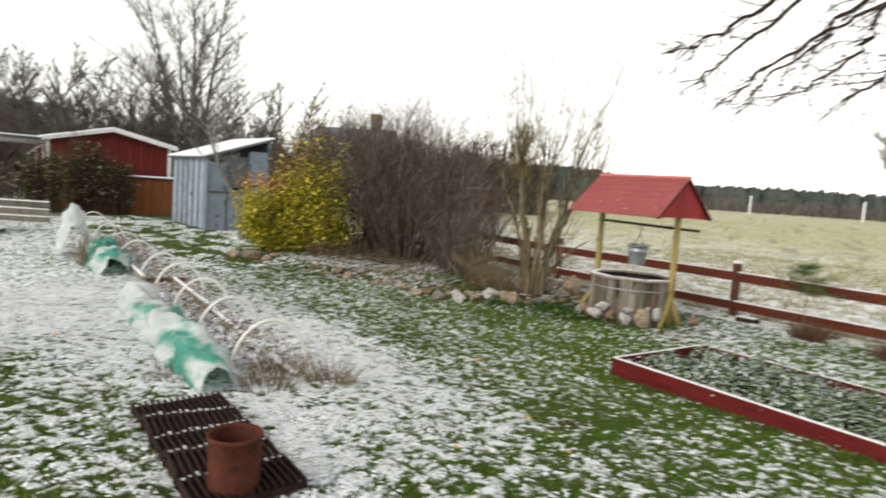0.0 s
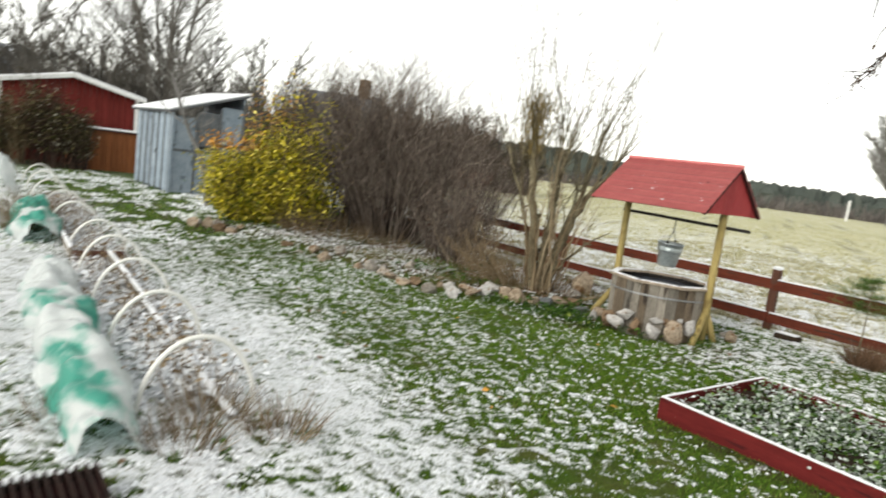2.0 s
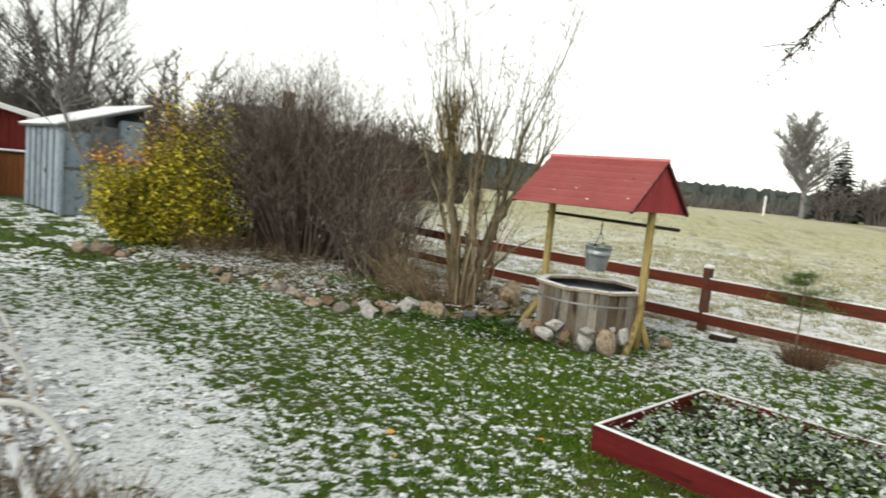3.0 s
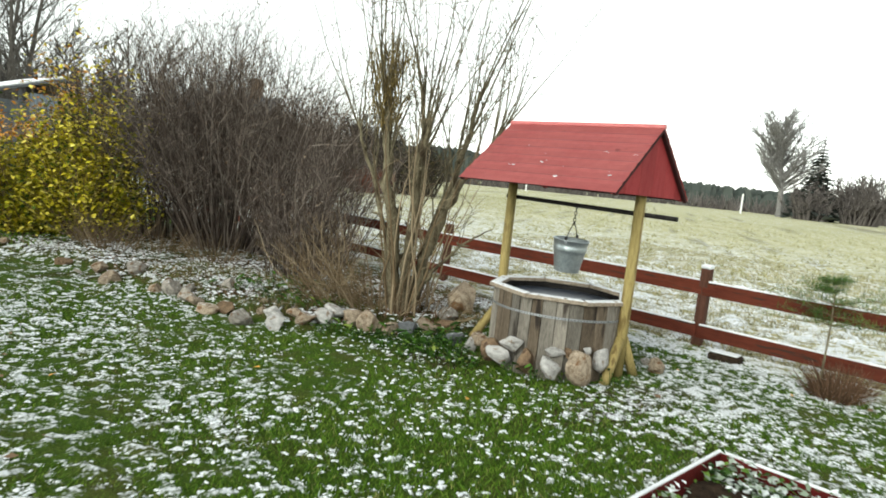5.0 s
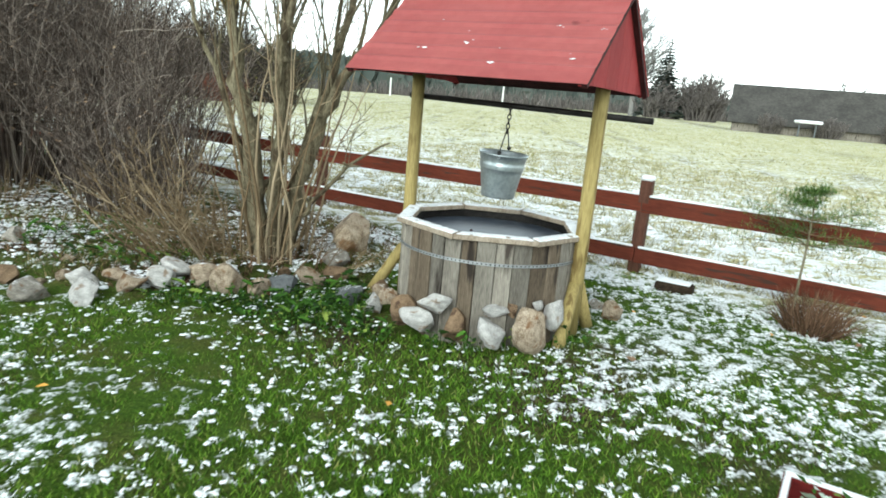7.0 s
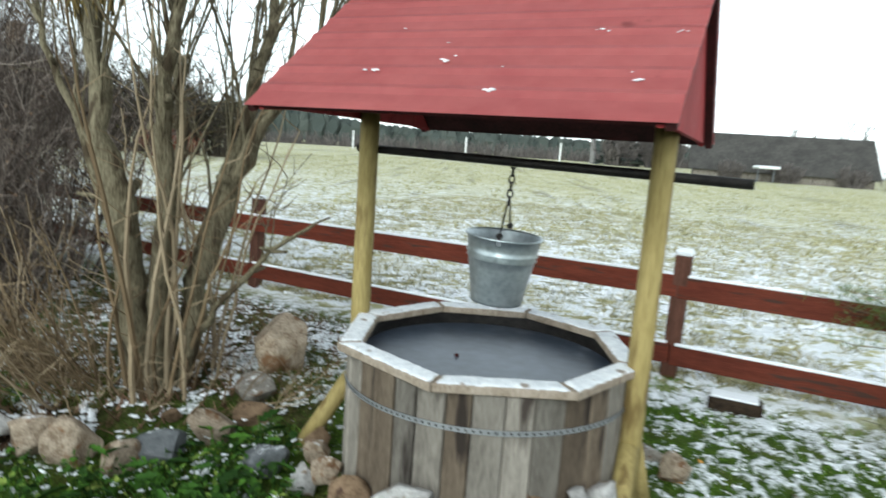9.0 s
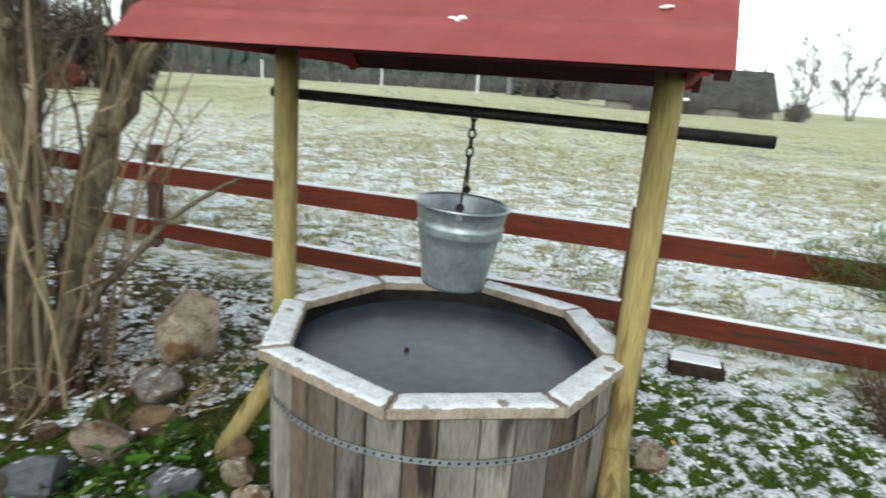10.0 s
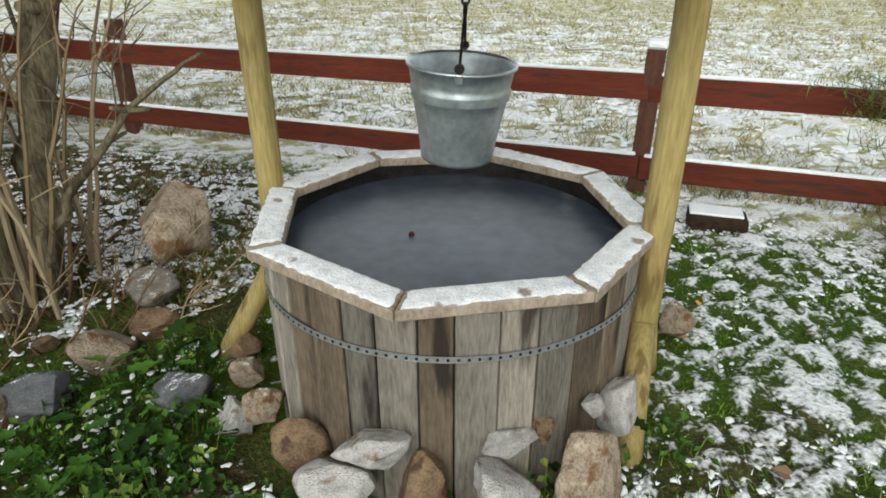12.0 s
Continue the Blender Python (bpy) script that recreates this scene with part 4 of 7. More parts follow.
def old_tree():
    """The many-stemmed tree by the well: crooked thick limbs that fan out, and tall thin whips above."""
    rng = random.Random(21)
    t = thing("garden_tree", "many-stemmed leafless garden tree with mossy grey bark", "tree", at(-3.30, 10.15))
    limbs = [
        ([(-0.06, 0.0, -0.1), (-0.10, -0.02, 0.45), (-0.13, -0.05, 0.9), (-0.26, -0.06, 1.35), (-0.30, -0.02, 1.75), (-0.34, 0.0, 2.15)], 0.078, 0.042),
        ([(0.05, -0.04, -0.1), (0.06, -0.06, 0.5), (0.12, -0.10, 1.0), (0.10, -0.14, 1.5), (0.20, -0.16, 2.0)], 0.062, 0.030),
        ([(0.12, 0.02, -0.1), (0.20, 0.05, 0.6), (0.38, 0.10, 1.15), (0.58, 0.14, 1.55), (0.82, 0.16, 1.85)], 0.068, 0.026),
        ([(0.10, 0.10, -0.1), (0.18, 0.12, 0.6), (0.32, 0.18, 1.2), (0.50, 0.20, 1.8), (0.58, 0.22, 2.4)], 0.055, 0.022),
        ([(-0.02, 0.10, -0.1), (-0.02, 0.18, 0.7), (0.04, 0.24, 1.4), (-0.04, 0.30, 2.1)], 0.048, 0.020),
        ([(-0.14, 0.05, -0.1), (-0.24, 0.10, 0.5), (-0.34, 0.16, 1.0), (-0.62, 0.20, 1.6), (-0.80, 0.24, 2.0)], 0.036, 0.014),
        ([(0.15, -0.06, -0.1), (0.26, -0.08, 0.35), (0.46, -0.06, 0.62), (0.70, -0.02, 0.86), (0.92, 0.0, 1.0)], 0.026, 0.007),
    ]
    for n_, (route, r0, r1) in enumerate(limbs):
        buf = Buf()
        pts = []
        for a, b in zip(route, route[1:]):
            for j in range(4):
                p = Vector(a).lerp(Vector(b), j / 4)
                pts.append(p + Vector((rng.gauss(0, 0.013), rng.gauss(0, 0.013), 0)))
        pts.append(Vector(route[-1]))
        buf.tube(pts, r0, r1, 12)
        for v in buf.v:
            v += Vector((v.x - pts[0].x, v.y - pts[0].y, 0)).normalized() * r0 * 0.35 * noise.noise(Vector((v.x * 16, v.y * 16, v.z * 6)))
        # stubs and knots
        for _ in range(5):
            i = rng.randint(3, len(pts) - 3)
            a = rng.uniform(0, 6.283)
            d = Vector((math.cos(a), math.sin(a), rng.uniform(0.1, 0.9)))
            buf.tube([pts[i], pts[i] + d * rng.uniform(0.06, 0.12)], r0 * 0.45, r0 * 0.30, 7)
        # long whips, more of them towards the top
        count = (20, 17, 15, 16, 12, 9, 3)[n_]
        for _ in range(count):
            f = 1 - rng.random() ** 1.9 * 0.6
            i = max(3, min(int(f * (len(pts) - 1)), len(pts) - 2))
            a = rng.uniform(0, 6.283)
            out = Vector((pts[i].x * 0.35 + 0.20 * math.cos(a), pts[i].y * 0.2 + 0.20 * math.sin(a), 0.9))
            ln = rng.uniform(0.6, 2.5) * (0.6 + 0.4 * f) if n_ < 6 else 0.4
            wp, _ = bent(pts[i], out, ln, rng, 8, 0.09, 0.04)
            buf.tube(wp, rng.uniform(0.006, 0.014) if n_ < 6 else 0.004, 0.002, 5)
            for _ in range(int(3 + ln * 4)):
                q = wp[rng.randint(2, 8)]
                b = rng.uniform(0, 6.283)
                tw, hd = bent(q, Vector((0.5 * math.cos(b), 0.5 * math.sin(b), rng.uniform(0.1, 1.0))), rng.uniform(0.10, 0.42), rng, 4, 0.16, 0.03)
                buf.tube(tw, 0.0035, 0.0018, 3)
                for _ in range(2):
                    b = rng.uniform(0, 6.283)
                    t2, _ = bent(tw[rng.randint(2, 4)], hd + Vector((math.cos(b), math.sin(b), 0.2)) * 0.7, rng.uniform(0.04, 0.14), rng, 2, 0.2)
                    buf.tube(t2, 0.0026, 0.0020, 3)
        part_of("trunk", buf.mesh("trunk"), BARK, t, "", None, True)
    gold, thin = Buf(), Buf()
    for k in range(26):
        a, d = rng.uniform(0, 6.283), rng.uniform(0.05, 0.34)
        pts, _ = bent(Vector((d * math.cos(a), d * math.sin(a), -0.05)), Vector((0.12 * math.cos(a), 0.12 * math.sin(a), 1)), rng.uniform(0.9, 2.3), rng, 9, 0.09, 0.03)
        thin.tube(pts, rng.uniform(0.008, 0.018), 0.003, 5)
        for q in pts[3:]:
            b = rng.uniform(0, 6.283)
            tw, _ = bent(q, Vector((math.cos(b), math.sin(b), 0.8)), rng.uniform(0.12, 0.35), rng, 3, 0.18)
            thin.tube(tw, 0.0035, 0.0015, 3)
    for _ in range(300):
        a = rng.uniform(0, 6.283)
        f = rng.random()
        p = Vector((-0.34 + rng.gauss(0, 0.06 + 0.09 * f), rng.gauss(0, 0.06 + 0.09 * f), 1.85 + 0.75 * f))
        pts, _ = bent(p, Vector((0.30 * math.cos(a), 0.30 * math.sin(a), 1)), rng.uniform(0.15, 0.5), rng, 3, 0.16)
        gold.tube(pts, 0.0048, 0.002, 3)
    part_of("understorey", thin.mesh("understorey"), TWIG_TAN, t, "tan and grey thin stems")
    part_of("golden_twig_tuft", gold.mesh("golden_twig_tuft"), TWIG_GOLD, t, "tuft of golden twigs")
    foot = Buf()
    for k in range(170):
        a = rng.uniform(0, 6.283) if k < 60 else rng.gauss(3.4, 0.5)
        d = rng.uniform(0.1, 0.65)
        pts, hd = bent(Vector((d * math.cos(a) * 1.4 - 0.1, d * math.sin(a), -0.02)), Vector((0.7 * math.cos(a), 0.7 * math.sin(a), 0.8)), rng.uniform(0.2, 0.5) if k < 60 else rng.uniform(0.4, 1.2), rng, 6, 0.16, 0.02)
        foot.tube(pts, rng.uniform(0.003, 0.008), 0.002, 4)
        for _ in range(4):
            b = rng.uniform(0, 6.283)
            tw, _ = bent(pts[rng.randint(2, 5)], hd + Vector((math.cos(b), math.sin(b), 0.3)), rng.uniform(0.1, 0.3), rng, 3, 0.2)
            foot.tube(tw, 0.0028, 0.0014, 3)
    part_of("foot_thicket", foot.mesh("foot_thicket"), TWIG_TAN, t, "thicket of dry shoots at the foot")


old_tree()


def bare_tree(name, label, x, y, height, r, seed, levels=4, kids=(5, 7), spread=0.75, trunks=1, start=0.25, mat_=None, ratio=0.6, thin=0.006, lift=0.06, stem=0.56):
    rng = random.Random(seed)
    t = thing(name, label, "tree", at(x, y))
    for k in range(trunks):
        buf = Buf()
        a = 6.283 * k / trunks + rng.uniform(-0.4, 0.4)
        o = 0.30 * (trunks > 1)
        grow(buf, Vector((0.2 * o * math.cos(a), 0.2 * o * math.sin(a), -0.1)), Vector((o * math.cos(a), o * math.sin(a), 1)), height * stem * rng.uniform(0.9, 1.1), r, levels, rng, kids, ratio, 0.08, lift, spread, (7, 5, 3, 3, 3), thin, 0, start)
        part_of("branching_trunk", buf.mesh("branching_trunk"), mat_ or BARK_FAR, t)
    return t


WOODS = surf("far_grey_bark", (0.075, 0.068, 0.060), (0.155, 0.143, 0.128), 0.9, 8, 0.2)


def twiggy_tree(name, label, x, y, height, stems, boughs, reach, seed, lean=0.12, first=0.12, r=0.14, fine=0.010, mat_=None, dome=False):
    """Several slender stems with long straight boughs, side twigs and twig ends."""
    rng = random.Random(seed)
    t = thing(name, label, "tree", at(x, y))
    for k in range(stems):
        buf = Buf()
        a = 6.283 * k / stems + rng.uniform(-0.5, 0.5)
        o = lean * rng.uniform(0.6, 1.3)
        tall = height * rng.uniform(0.82, 1.0)
        pts, _ = bent(Vector((0.25 * math.cos(a), 0.25 * math.sin(a), -0.1)), Vector((o * math.cos(a), o * math.sin(a), 1)), tall, rng, 9, 0.035, 0.03)
        buf.tube(pts, r, 0.015, 6)
        for j in range(boughs):
            f = first + (0.97 - first) * j / boughs
            i = min(int(f * 9), 8)
            q = pts[i].lerp(pts[i + 1], f * 9 - i)
            b = a + rng.gauss(0, 1.1) if stems > 1 else rng.uniform(0, 6.283)
            up = rng.uniform(0.30, 0.8) + 1.0 * f if dome else rng.uniform(0.45, 1.0) + 0.7 * f
            ln = reach * (0.8 * math.sqrt(1 - 0.85 * f * f) if dome else 1.08 - 0.80 * f) * rng.uniform(0.65, 1.1)
            bp, _ = bent(q, Vector((math.cos(b), math.sin(b), up)), ln, rng, 6, 0.07, 0.03)
            buf.tube(bp, max(r * 0.34 * (1.05 - 0.6 * f), fine * 2), fine * 0.8, 4)
            for m_ in range(int(5 + ln * 2.6)):
                g_ = rng.uniform(0.15, 1.0)
                i = min(int(g_ * 6), 5)
                e = (bp[i + 1] - bp[i]).normalized()
                c = rng.uniform(0, 6.283)
                sp, _ = bent(bp[i].lerp(bp[i + 1], g_ * 6 - i), e + Vector((math.cos(c), math.sin(c), rng.uniform(-0.3, 0.9))) * 0.75, ln * rng.uniform(0.18, 0.42), rng, 4, 0.10, 0.02)
                buf.tube(sp, fine * 1.2, fine * 0.6, 3)
                for _ in range(4):
                    c = rng.uniform(0, 6.283)
                    i = rng.randint(1, 3)
                    e = (sp[i + 1] - sp[i]).normalized()
                    tp, _ = bent(sp[i], e + Vector((math.cos(c), math.sin(c), rng.uniform(-0.3, 0.7))) * 0.7, ln * rng.uniform(0.07, 0.18), rng, 2, 0.1)
                    buf.tube(tp, fine * 0.7, fine * 0.4, 3)
        part_of("branching_trunk", buf.mesh("branching_trunk"), mat_ or WOODS, t)
    return t


twiggy_tree("bare_tree", "tall leafless tree with upright stems behind the sheds", -29.7, 26.6, 13.2, 5, 19, 5.4, 41, 0.13, 0.10, 0.17, 0.012)


twiggy_tree("oak", "wide leafless oak standing alone across the field", 18.6, 115.7, 16.0, 1, 70, 9.6, 43, 0.02, 0.28, 0.55, 0.040, BARK_PALE, True)


def spaced_woods():
    """Bare trees behind the sheds and barn."""
    rng = random.Random(55)
    kinds = [twiggy_tree("woodland_tree", "leafless grey woodland tree behind the barn", -200, 60 + 10 * k, rng.uniform(8.5, 10.0), 2 + k % 2, 17, 3.9, 60 + k, 0.22, 0.08, 0.10, 0.021) for k in range(4)]
    for k in kinds:
        k["group"] = "woodland behind the barn"
    spots = []
    for i in range(74):
        f = i / 73
        a = radians(152 - 30 * f + rng.uniform(-1, 1))
        d = rng.uniform(38, 58)
        spots.append((d * math.cos(a), d * math.sin(a), rng.uniform(0.62, 0.98) * (1.0 - 0.22 * f)))
    for i, (x, y, s) in enumerate(spots):
        m = at(x, y) @ Matrix.Rotation(rng.uniform(0, 6.28), 4, "Z") @ Matrix.Scale(s, 4)
        if i < 4:
            kinds[i].matrix_basis = m
        else:
            copy_thing(kinds[i % 4], m)


spaced_woods()
LEAF_PALE = leaf_mat("pale_withered_leaves", [(0.0, (0.10, 0.075, 0.05)), (0.4, (0.20, 0.165, 0.115)), (0.7, (0.36, 0.33, 0.27)), (1.0, (0.70, 0.71, 0.70))], 0.8)
for hx, hy, hh, hs in ((-26.8, 8.2, 2.3, 71), (-26.0, 10.2, 2.1, 72), (-25.6, 12.0, 2.2, 80), (-27.5, 6.4, 2.3, 81), (-25.2, 13.6, 1.7, 82)):
    dark_bush("hedge_bush", hx, hy, hh, 1.0, 1.5, 150, hs, TWIG_TAN, "withered garden bush with dry pale seed heads", leaves=0.9, size=0.11, leaf=LEAF_PALE)
LEAF_OLIVE = leaf_mat("olive_withered_leaves", [(0.0, (0.025, 0.030, 0.012)), (0.45, (0.07, 0.07, 0.025)), (0.8, (0.16, 0.13, 0.06)), (1.0, (0.42, 0.40, 0.33))], 0.8)
dark_bush("climbing_plant", -20.3, 13.7, 3.1, 0.5, 0.55, 90, 73, TWIG_DARK, "tall withered climbing plant by the red shed", leaves=0.6, size=0.10, leaf=LEAF_OLIVE)
dark_bush("climbing_plant", -20.6, 13.1, 2.7, 0.4, 0.55, 70, 79, TWIG_TAN, "tall withered climbing plant by the red shed", leaves=0.5, size=0.10, leaf=LEAF_OLIVE)
for cx, cy, ch, cs in ((-20.9, 12.75, 2.3, 84), (-19.9, 13.9, 2.6, 86)):
    dark_bush("climbing_plant", cx, cy, ch, 0.5, 0.6, 90, cs, TWIG_DARK, "tall withered climbing plant by the red shed", leaves=0.8, size=0.12, leaf=LEAF_OLIVE)
dark_bush("evergreen_shrub", -19.3, 14.35, 2.2, 0.3, 0.45, 90, 74, TWIG_DARK, "dark green withering shrub by the compost box", leaves=0.8, size=0.09, leaf=LEAF_OLIVE)
dark_bush("orchard_tree", -30.5, 15.6, 5.2, 0.2, 3.0, 120, 75, TWIG_DARK, "old leafless fruit tree in front of the barn", kids=(9, 12), r=0.05)


LEAN = ((-11.75, 12.15, 0.0), (-11.82, 12.08, 0.45), (-11.9, 12.0, 0.87), (-12.08, 11.8, 1.39), (-12.23, 11.63, 1.95), (-12.39, 11.45, 2.65))


def leaning_tree():
    """Bent bare young tree in front of the garden shed."""
    rng = random.Random(76)
    foot = Vector(LEAN[0])
    foot.z = low(foot.x, foot.y)
    t = thing("young_tree", "leaning leafless young tree beside the shed", "tree", Matrix.Translation(foot))
    buf = Buf()
    pts = [Vector((0, 0, -0.05))] + [Vector(p) - foot for p in LEAN[1:]]
    buf.tube(pts, 0.06, 0.025, 6)
    for j in range(16):
        f = rng.uniform(0.45, 1.0) * (len(pts) - 1)
        i = min(int(f), len(pts) - 2)
        a = rng.uniform(0, 6.283)
        grow(buf, pts[i].lerp(pts[i + 1], f - i), Vector((math.cos(a), math.sin(a), rng.uniform(0.3, 1.2))), rng.uniform(0.5, 1.2), 0.014, 2, rng, (4, 6), 0.5, 0.12, 0.05, 0.8, (4, 3, 3), 0.004)
    part_of("trunk", buf.mesh("trunk"), BARK_PALE, t)


leaning_tree()
dark_bush("bush", 22.6, 112.5, 6.2, 2.4, 4.0, 170, 77, TWIG_FAR, "large leafless bush beside the far oak", r=0.12, coarse=18)
dark_bush("bush", 28.8, 112.0, 8.2, 2.4, 4.2, 200, 78, TWIG_FAR, "large leafless bush beside the far oak", r=0.12, coarse=18)


# ---- buildings behind the garden ----
def greenhouse():
    c = Vector((-14.1, 13.1, low(-14.1, 13.1)))
    g = thing("garden_shed", "blue-grey panelled garden shed with a snowy sloping roof", "shed", Matrix.Translation(c) @ Matrix.Rotation(AXIS, 4, "Z"))
    L, W, h0, h1 = 2.9, 1.85, 2.05, 2.66
    # side wall along -x at y=0, front wall along +y at x=0
    n = 6
    for k in range(n):
        x = -L * (k + 0.5) / n
        part("side_panel", boxed(L / n - 0.05, 0.04, h0 - 0.06, None, 0.006), PANEL, g, "", pose(x, 0.0, h0 / 2 + 0.02))
        part("frame_post", boxed(0.05, 0.07, h0, None, 0.004), STEEL, g, "", pose(-L * k / n - 0.025 + 0.0, -0.006, h0 / 2))
    part("corner_post", boxed(0.07, 0.07, h0, None, 0.004), PANEL, g, "", pose(0.04, 0, h0 / 2))
    for k in range(3):
        y = W * (k + 0.5) / 3
        top = h0 + (h1 - h0) * (k + 0.0) / 3
        part("front_panel", boxed(0.04, W / 3 - 0.06, top * 0.52, None, 0.006), PANEL, g, "", pose(0, y, top * 0.27))
        part("front_panel", boxed(0.04, W / 3 - 0.06, top * 0.40, None, 0.006), STEEL if k == 1 else PANEL, g, "", pose(-0.01, y, top * 0.76))
        part("frame_post", boxed(0.06, 0.05, top + 0.1, None, 0.004), STEEL, g, "", pose(0.0, W * (k + 1) / 3, top / 2))
    part("frame_rail", boxed(0.05, W, 0.05, None, 0.004), STEEL, g, "", pose(0.012, W / 2, 1.12))
    bm = boxed(L, 0.05, h1, pose(-L / 2, W, h1 / 2))
    part("rear_wall", bm, PANEL, g)
    part("end_wall", boxed(0.05, W, h0, pose(-L, W / 2, h0 / 2)), PANEL, g)
    slope = math.atan2(h1 - h0, W)
    roof = part("roof", boxed(L + 0.3, W + 0.4, 0.05, None, 0.006), STEEL, g, "", Matrix.Translation((-L / 2, W / 2, (h0 + h1) / 2 + 0.06)) @ Matrix.Rotation(slope, 4, "X"))
    part("roof_snow", boxed(L + 0.28, W + 0.38, 0.05, pose(0, 0, 0.05), 0.02), SNOW, roof, "layer of snow on the roof")
    part("latch", boxed(0.03, 0.03, 0.10), IRON, g, "", pose(-1.1, -0.03, 1.0))


greenhouse()


def red_shed():
    c = Vector((-21.45, 15.5, low(-21.45, 15.5)))
    g = thing("red_shed", "small red-painted wooden shed with white corner boards and snowy roof", "shed", Matrix.Translation(c) @ Matrix.Rotation(radians(63.6), 4, "Z"))
    W, D, he, hr = 4.0, 4.0, 2.42, 2.88
    n = 22
    for k in range(n):
        y = -W / 2 + W * (k + 0.5) / n
        h = hr - (hr - he) * abs(y) / (W / 2)
        part("wall_board", boxed(0.03, W / n - 0.012, h, None, 0.003), BARN_RED, g, "", Matrix.Rotation(-math.pi / 2, 4, "Z") @ pose(0, y, h / 2))
    m = Matrix.Rotation(-math.pi / 2, 4, "Z")
    for s in (-1, 1):
        part("corner_board", boxed(0.05, 0.12, he, None, 0.003), WHITE, g, "", m @ pose(0.02, s * (W / 2), he / 2))
        part("side_wall", boxed(D, 0.06, he, None, 0.003), BARN_RED, g, "", m @ pose(-D / 2 - 0.02, s * (W / 2 - 0.03), he / 2))
        ang = math.atan2(hr - he, W / 2)
        ln = math.hypot(hr - he, W / 2) + 0.25
        mm = m @ Matrix.Translation((-D / 2 + 0.12, s * (W / 4 + 0.1), (he + hr) / 2 + 0.04)) @ Matrix.Rotation(-s * ang, 4, "X")
        roof = part("roof_slope", boxed(D + 0.5, ln, 0.05, None, 0.004), SLATE, g, "", mm)
        part("roof_snow", boxed(D + 0.45, ln - 0.04, 0.06, pose(0, 0, 0.055), 0.02), SNOW, roof)
        part("bargeboard", boxed(0.03, ln, 0.13, None, 0.003), WHITE, g, "", mm @ pose(D / 2 + 0.25, 0, -0.02))
    part("back_wall", boxed(0.06, W, he, None, 0.003), BARN_RED, g, "", m @ pose(-D, 0, he / 2))


red_shed()


def plank_box():
    c = Vector((-19.5, 15.6, low(-19.5, 15.6)))
    g = thing("compost_box", "brown board compost box with a snow-covered lid", "box", Matrix.Translation(c) @ Matrix.Rotation(radians(63.6), 4, "Z"))
    W, D, H = 2.2, 1.4, 1.25
    for k in range(14):
        part("board", boxed(W / 14 - 0.01, 0.03, H, None, 0.003), BOX_BROWN, g, "", pose(-W / 2 + W * (k + 0.5) / 14, 0, H / 2))
    for s in (-1, 1):
        part("side_wall", boxed(0.03, D, H, None, 0.003), BOX_BROWN, g, "", pose(s * (W / 2 - 0.015), D / 2 + 0.02, H / 2))
    part("back_wall", boxed(W, 0.03, H, None, 0.003), BOX_BROWN, g, "", pose(0, D + 0.04, H / 2))
    lid = part("lid", boxed(W + 0.1, D + 0.15, 0.05, None, 0.004), DARK_EDGE, g, "", pose(0, D / 2, H + 0.03))
    part("snow_layer", boxed(W + 0.08, D + 0.12, 0.05, pose(0, 0, 0.05), 0.015), SNOW, lid)


plank_box()


def pergola():
    g = thing("pergola", "white-painted post-and-beam pergola with a thin snowy roof", "pergola", Matrix.Translation((-23.5, 14.3, low(-23.5, 14.3))) @ Matrix.Rotation(radians(63.6), 4, "Z"))
    for x, y in ((0, 0), (-1.5, 0), (0, 2.5), (-1.5, 2.5)):
        part("post", boxed(0.14, 0.14, 2.25, None, 0.006), WHITE, g, "", pose(x, y, 1.125))
    for y in (0, 2.5):
        part("beam", boxed(2.1, 0.10, 0.14, None, 0.005), WHITE, g, "", pose(-0.6, y, 2.33))
    m, ln = between((0, 0, 1.85), (0.45, 0, 2.27))
    part("brace", box(bmesh.new(), 0.07, 0.07, ln, m), WHITE, g, "", pose(-0.5, -0.02, 0))
    roof = part("roof", boxed(2.4, 3.2, 0.06, None, 0.005), SLATE, g, "", pose(-0.6, 1.2, 2.44))
    part("snow_layer", boxed(2.35, 3.15, 0.05, pose(0, 0, 0.05), 0.02), SNOW, roof)


pergola()


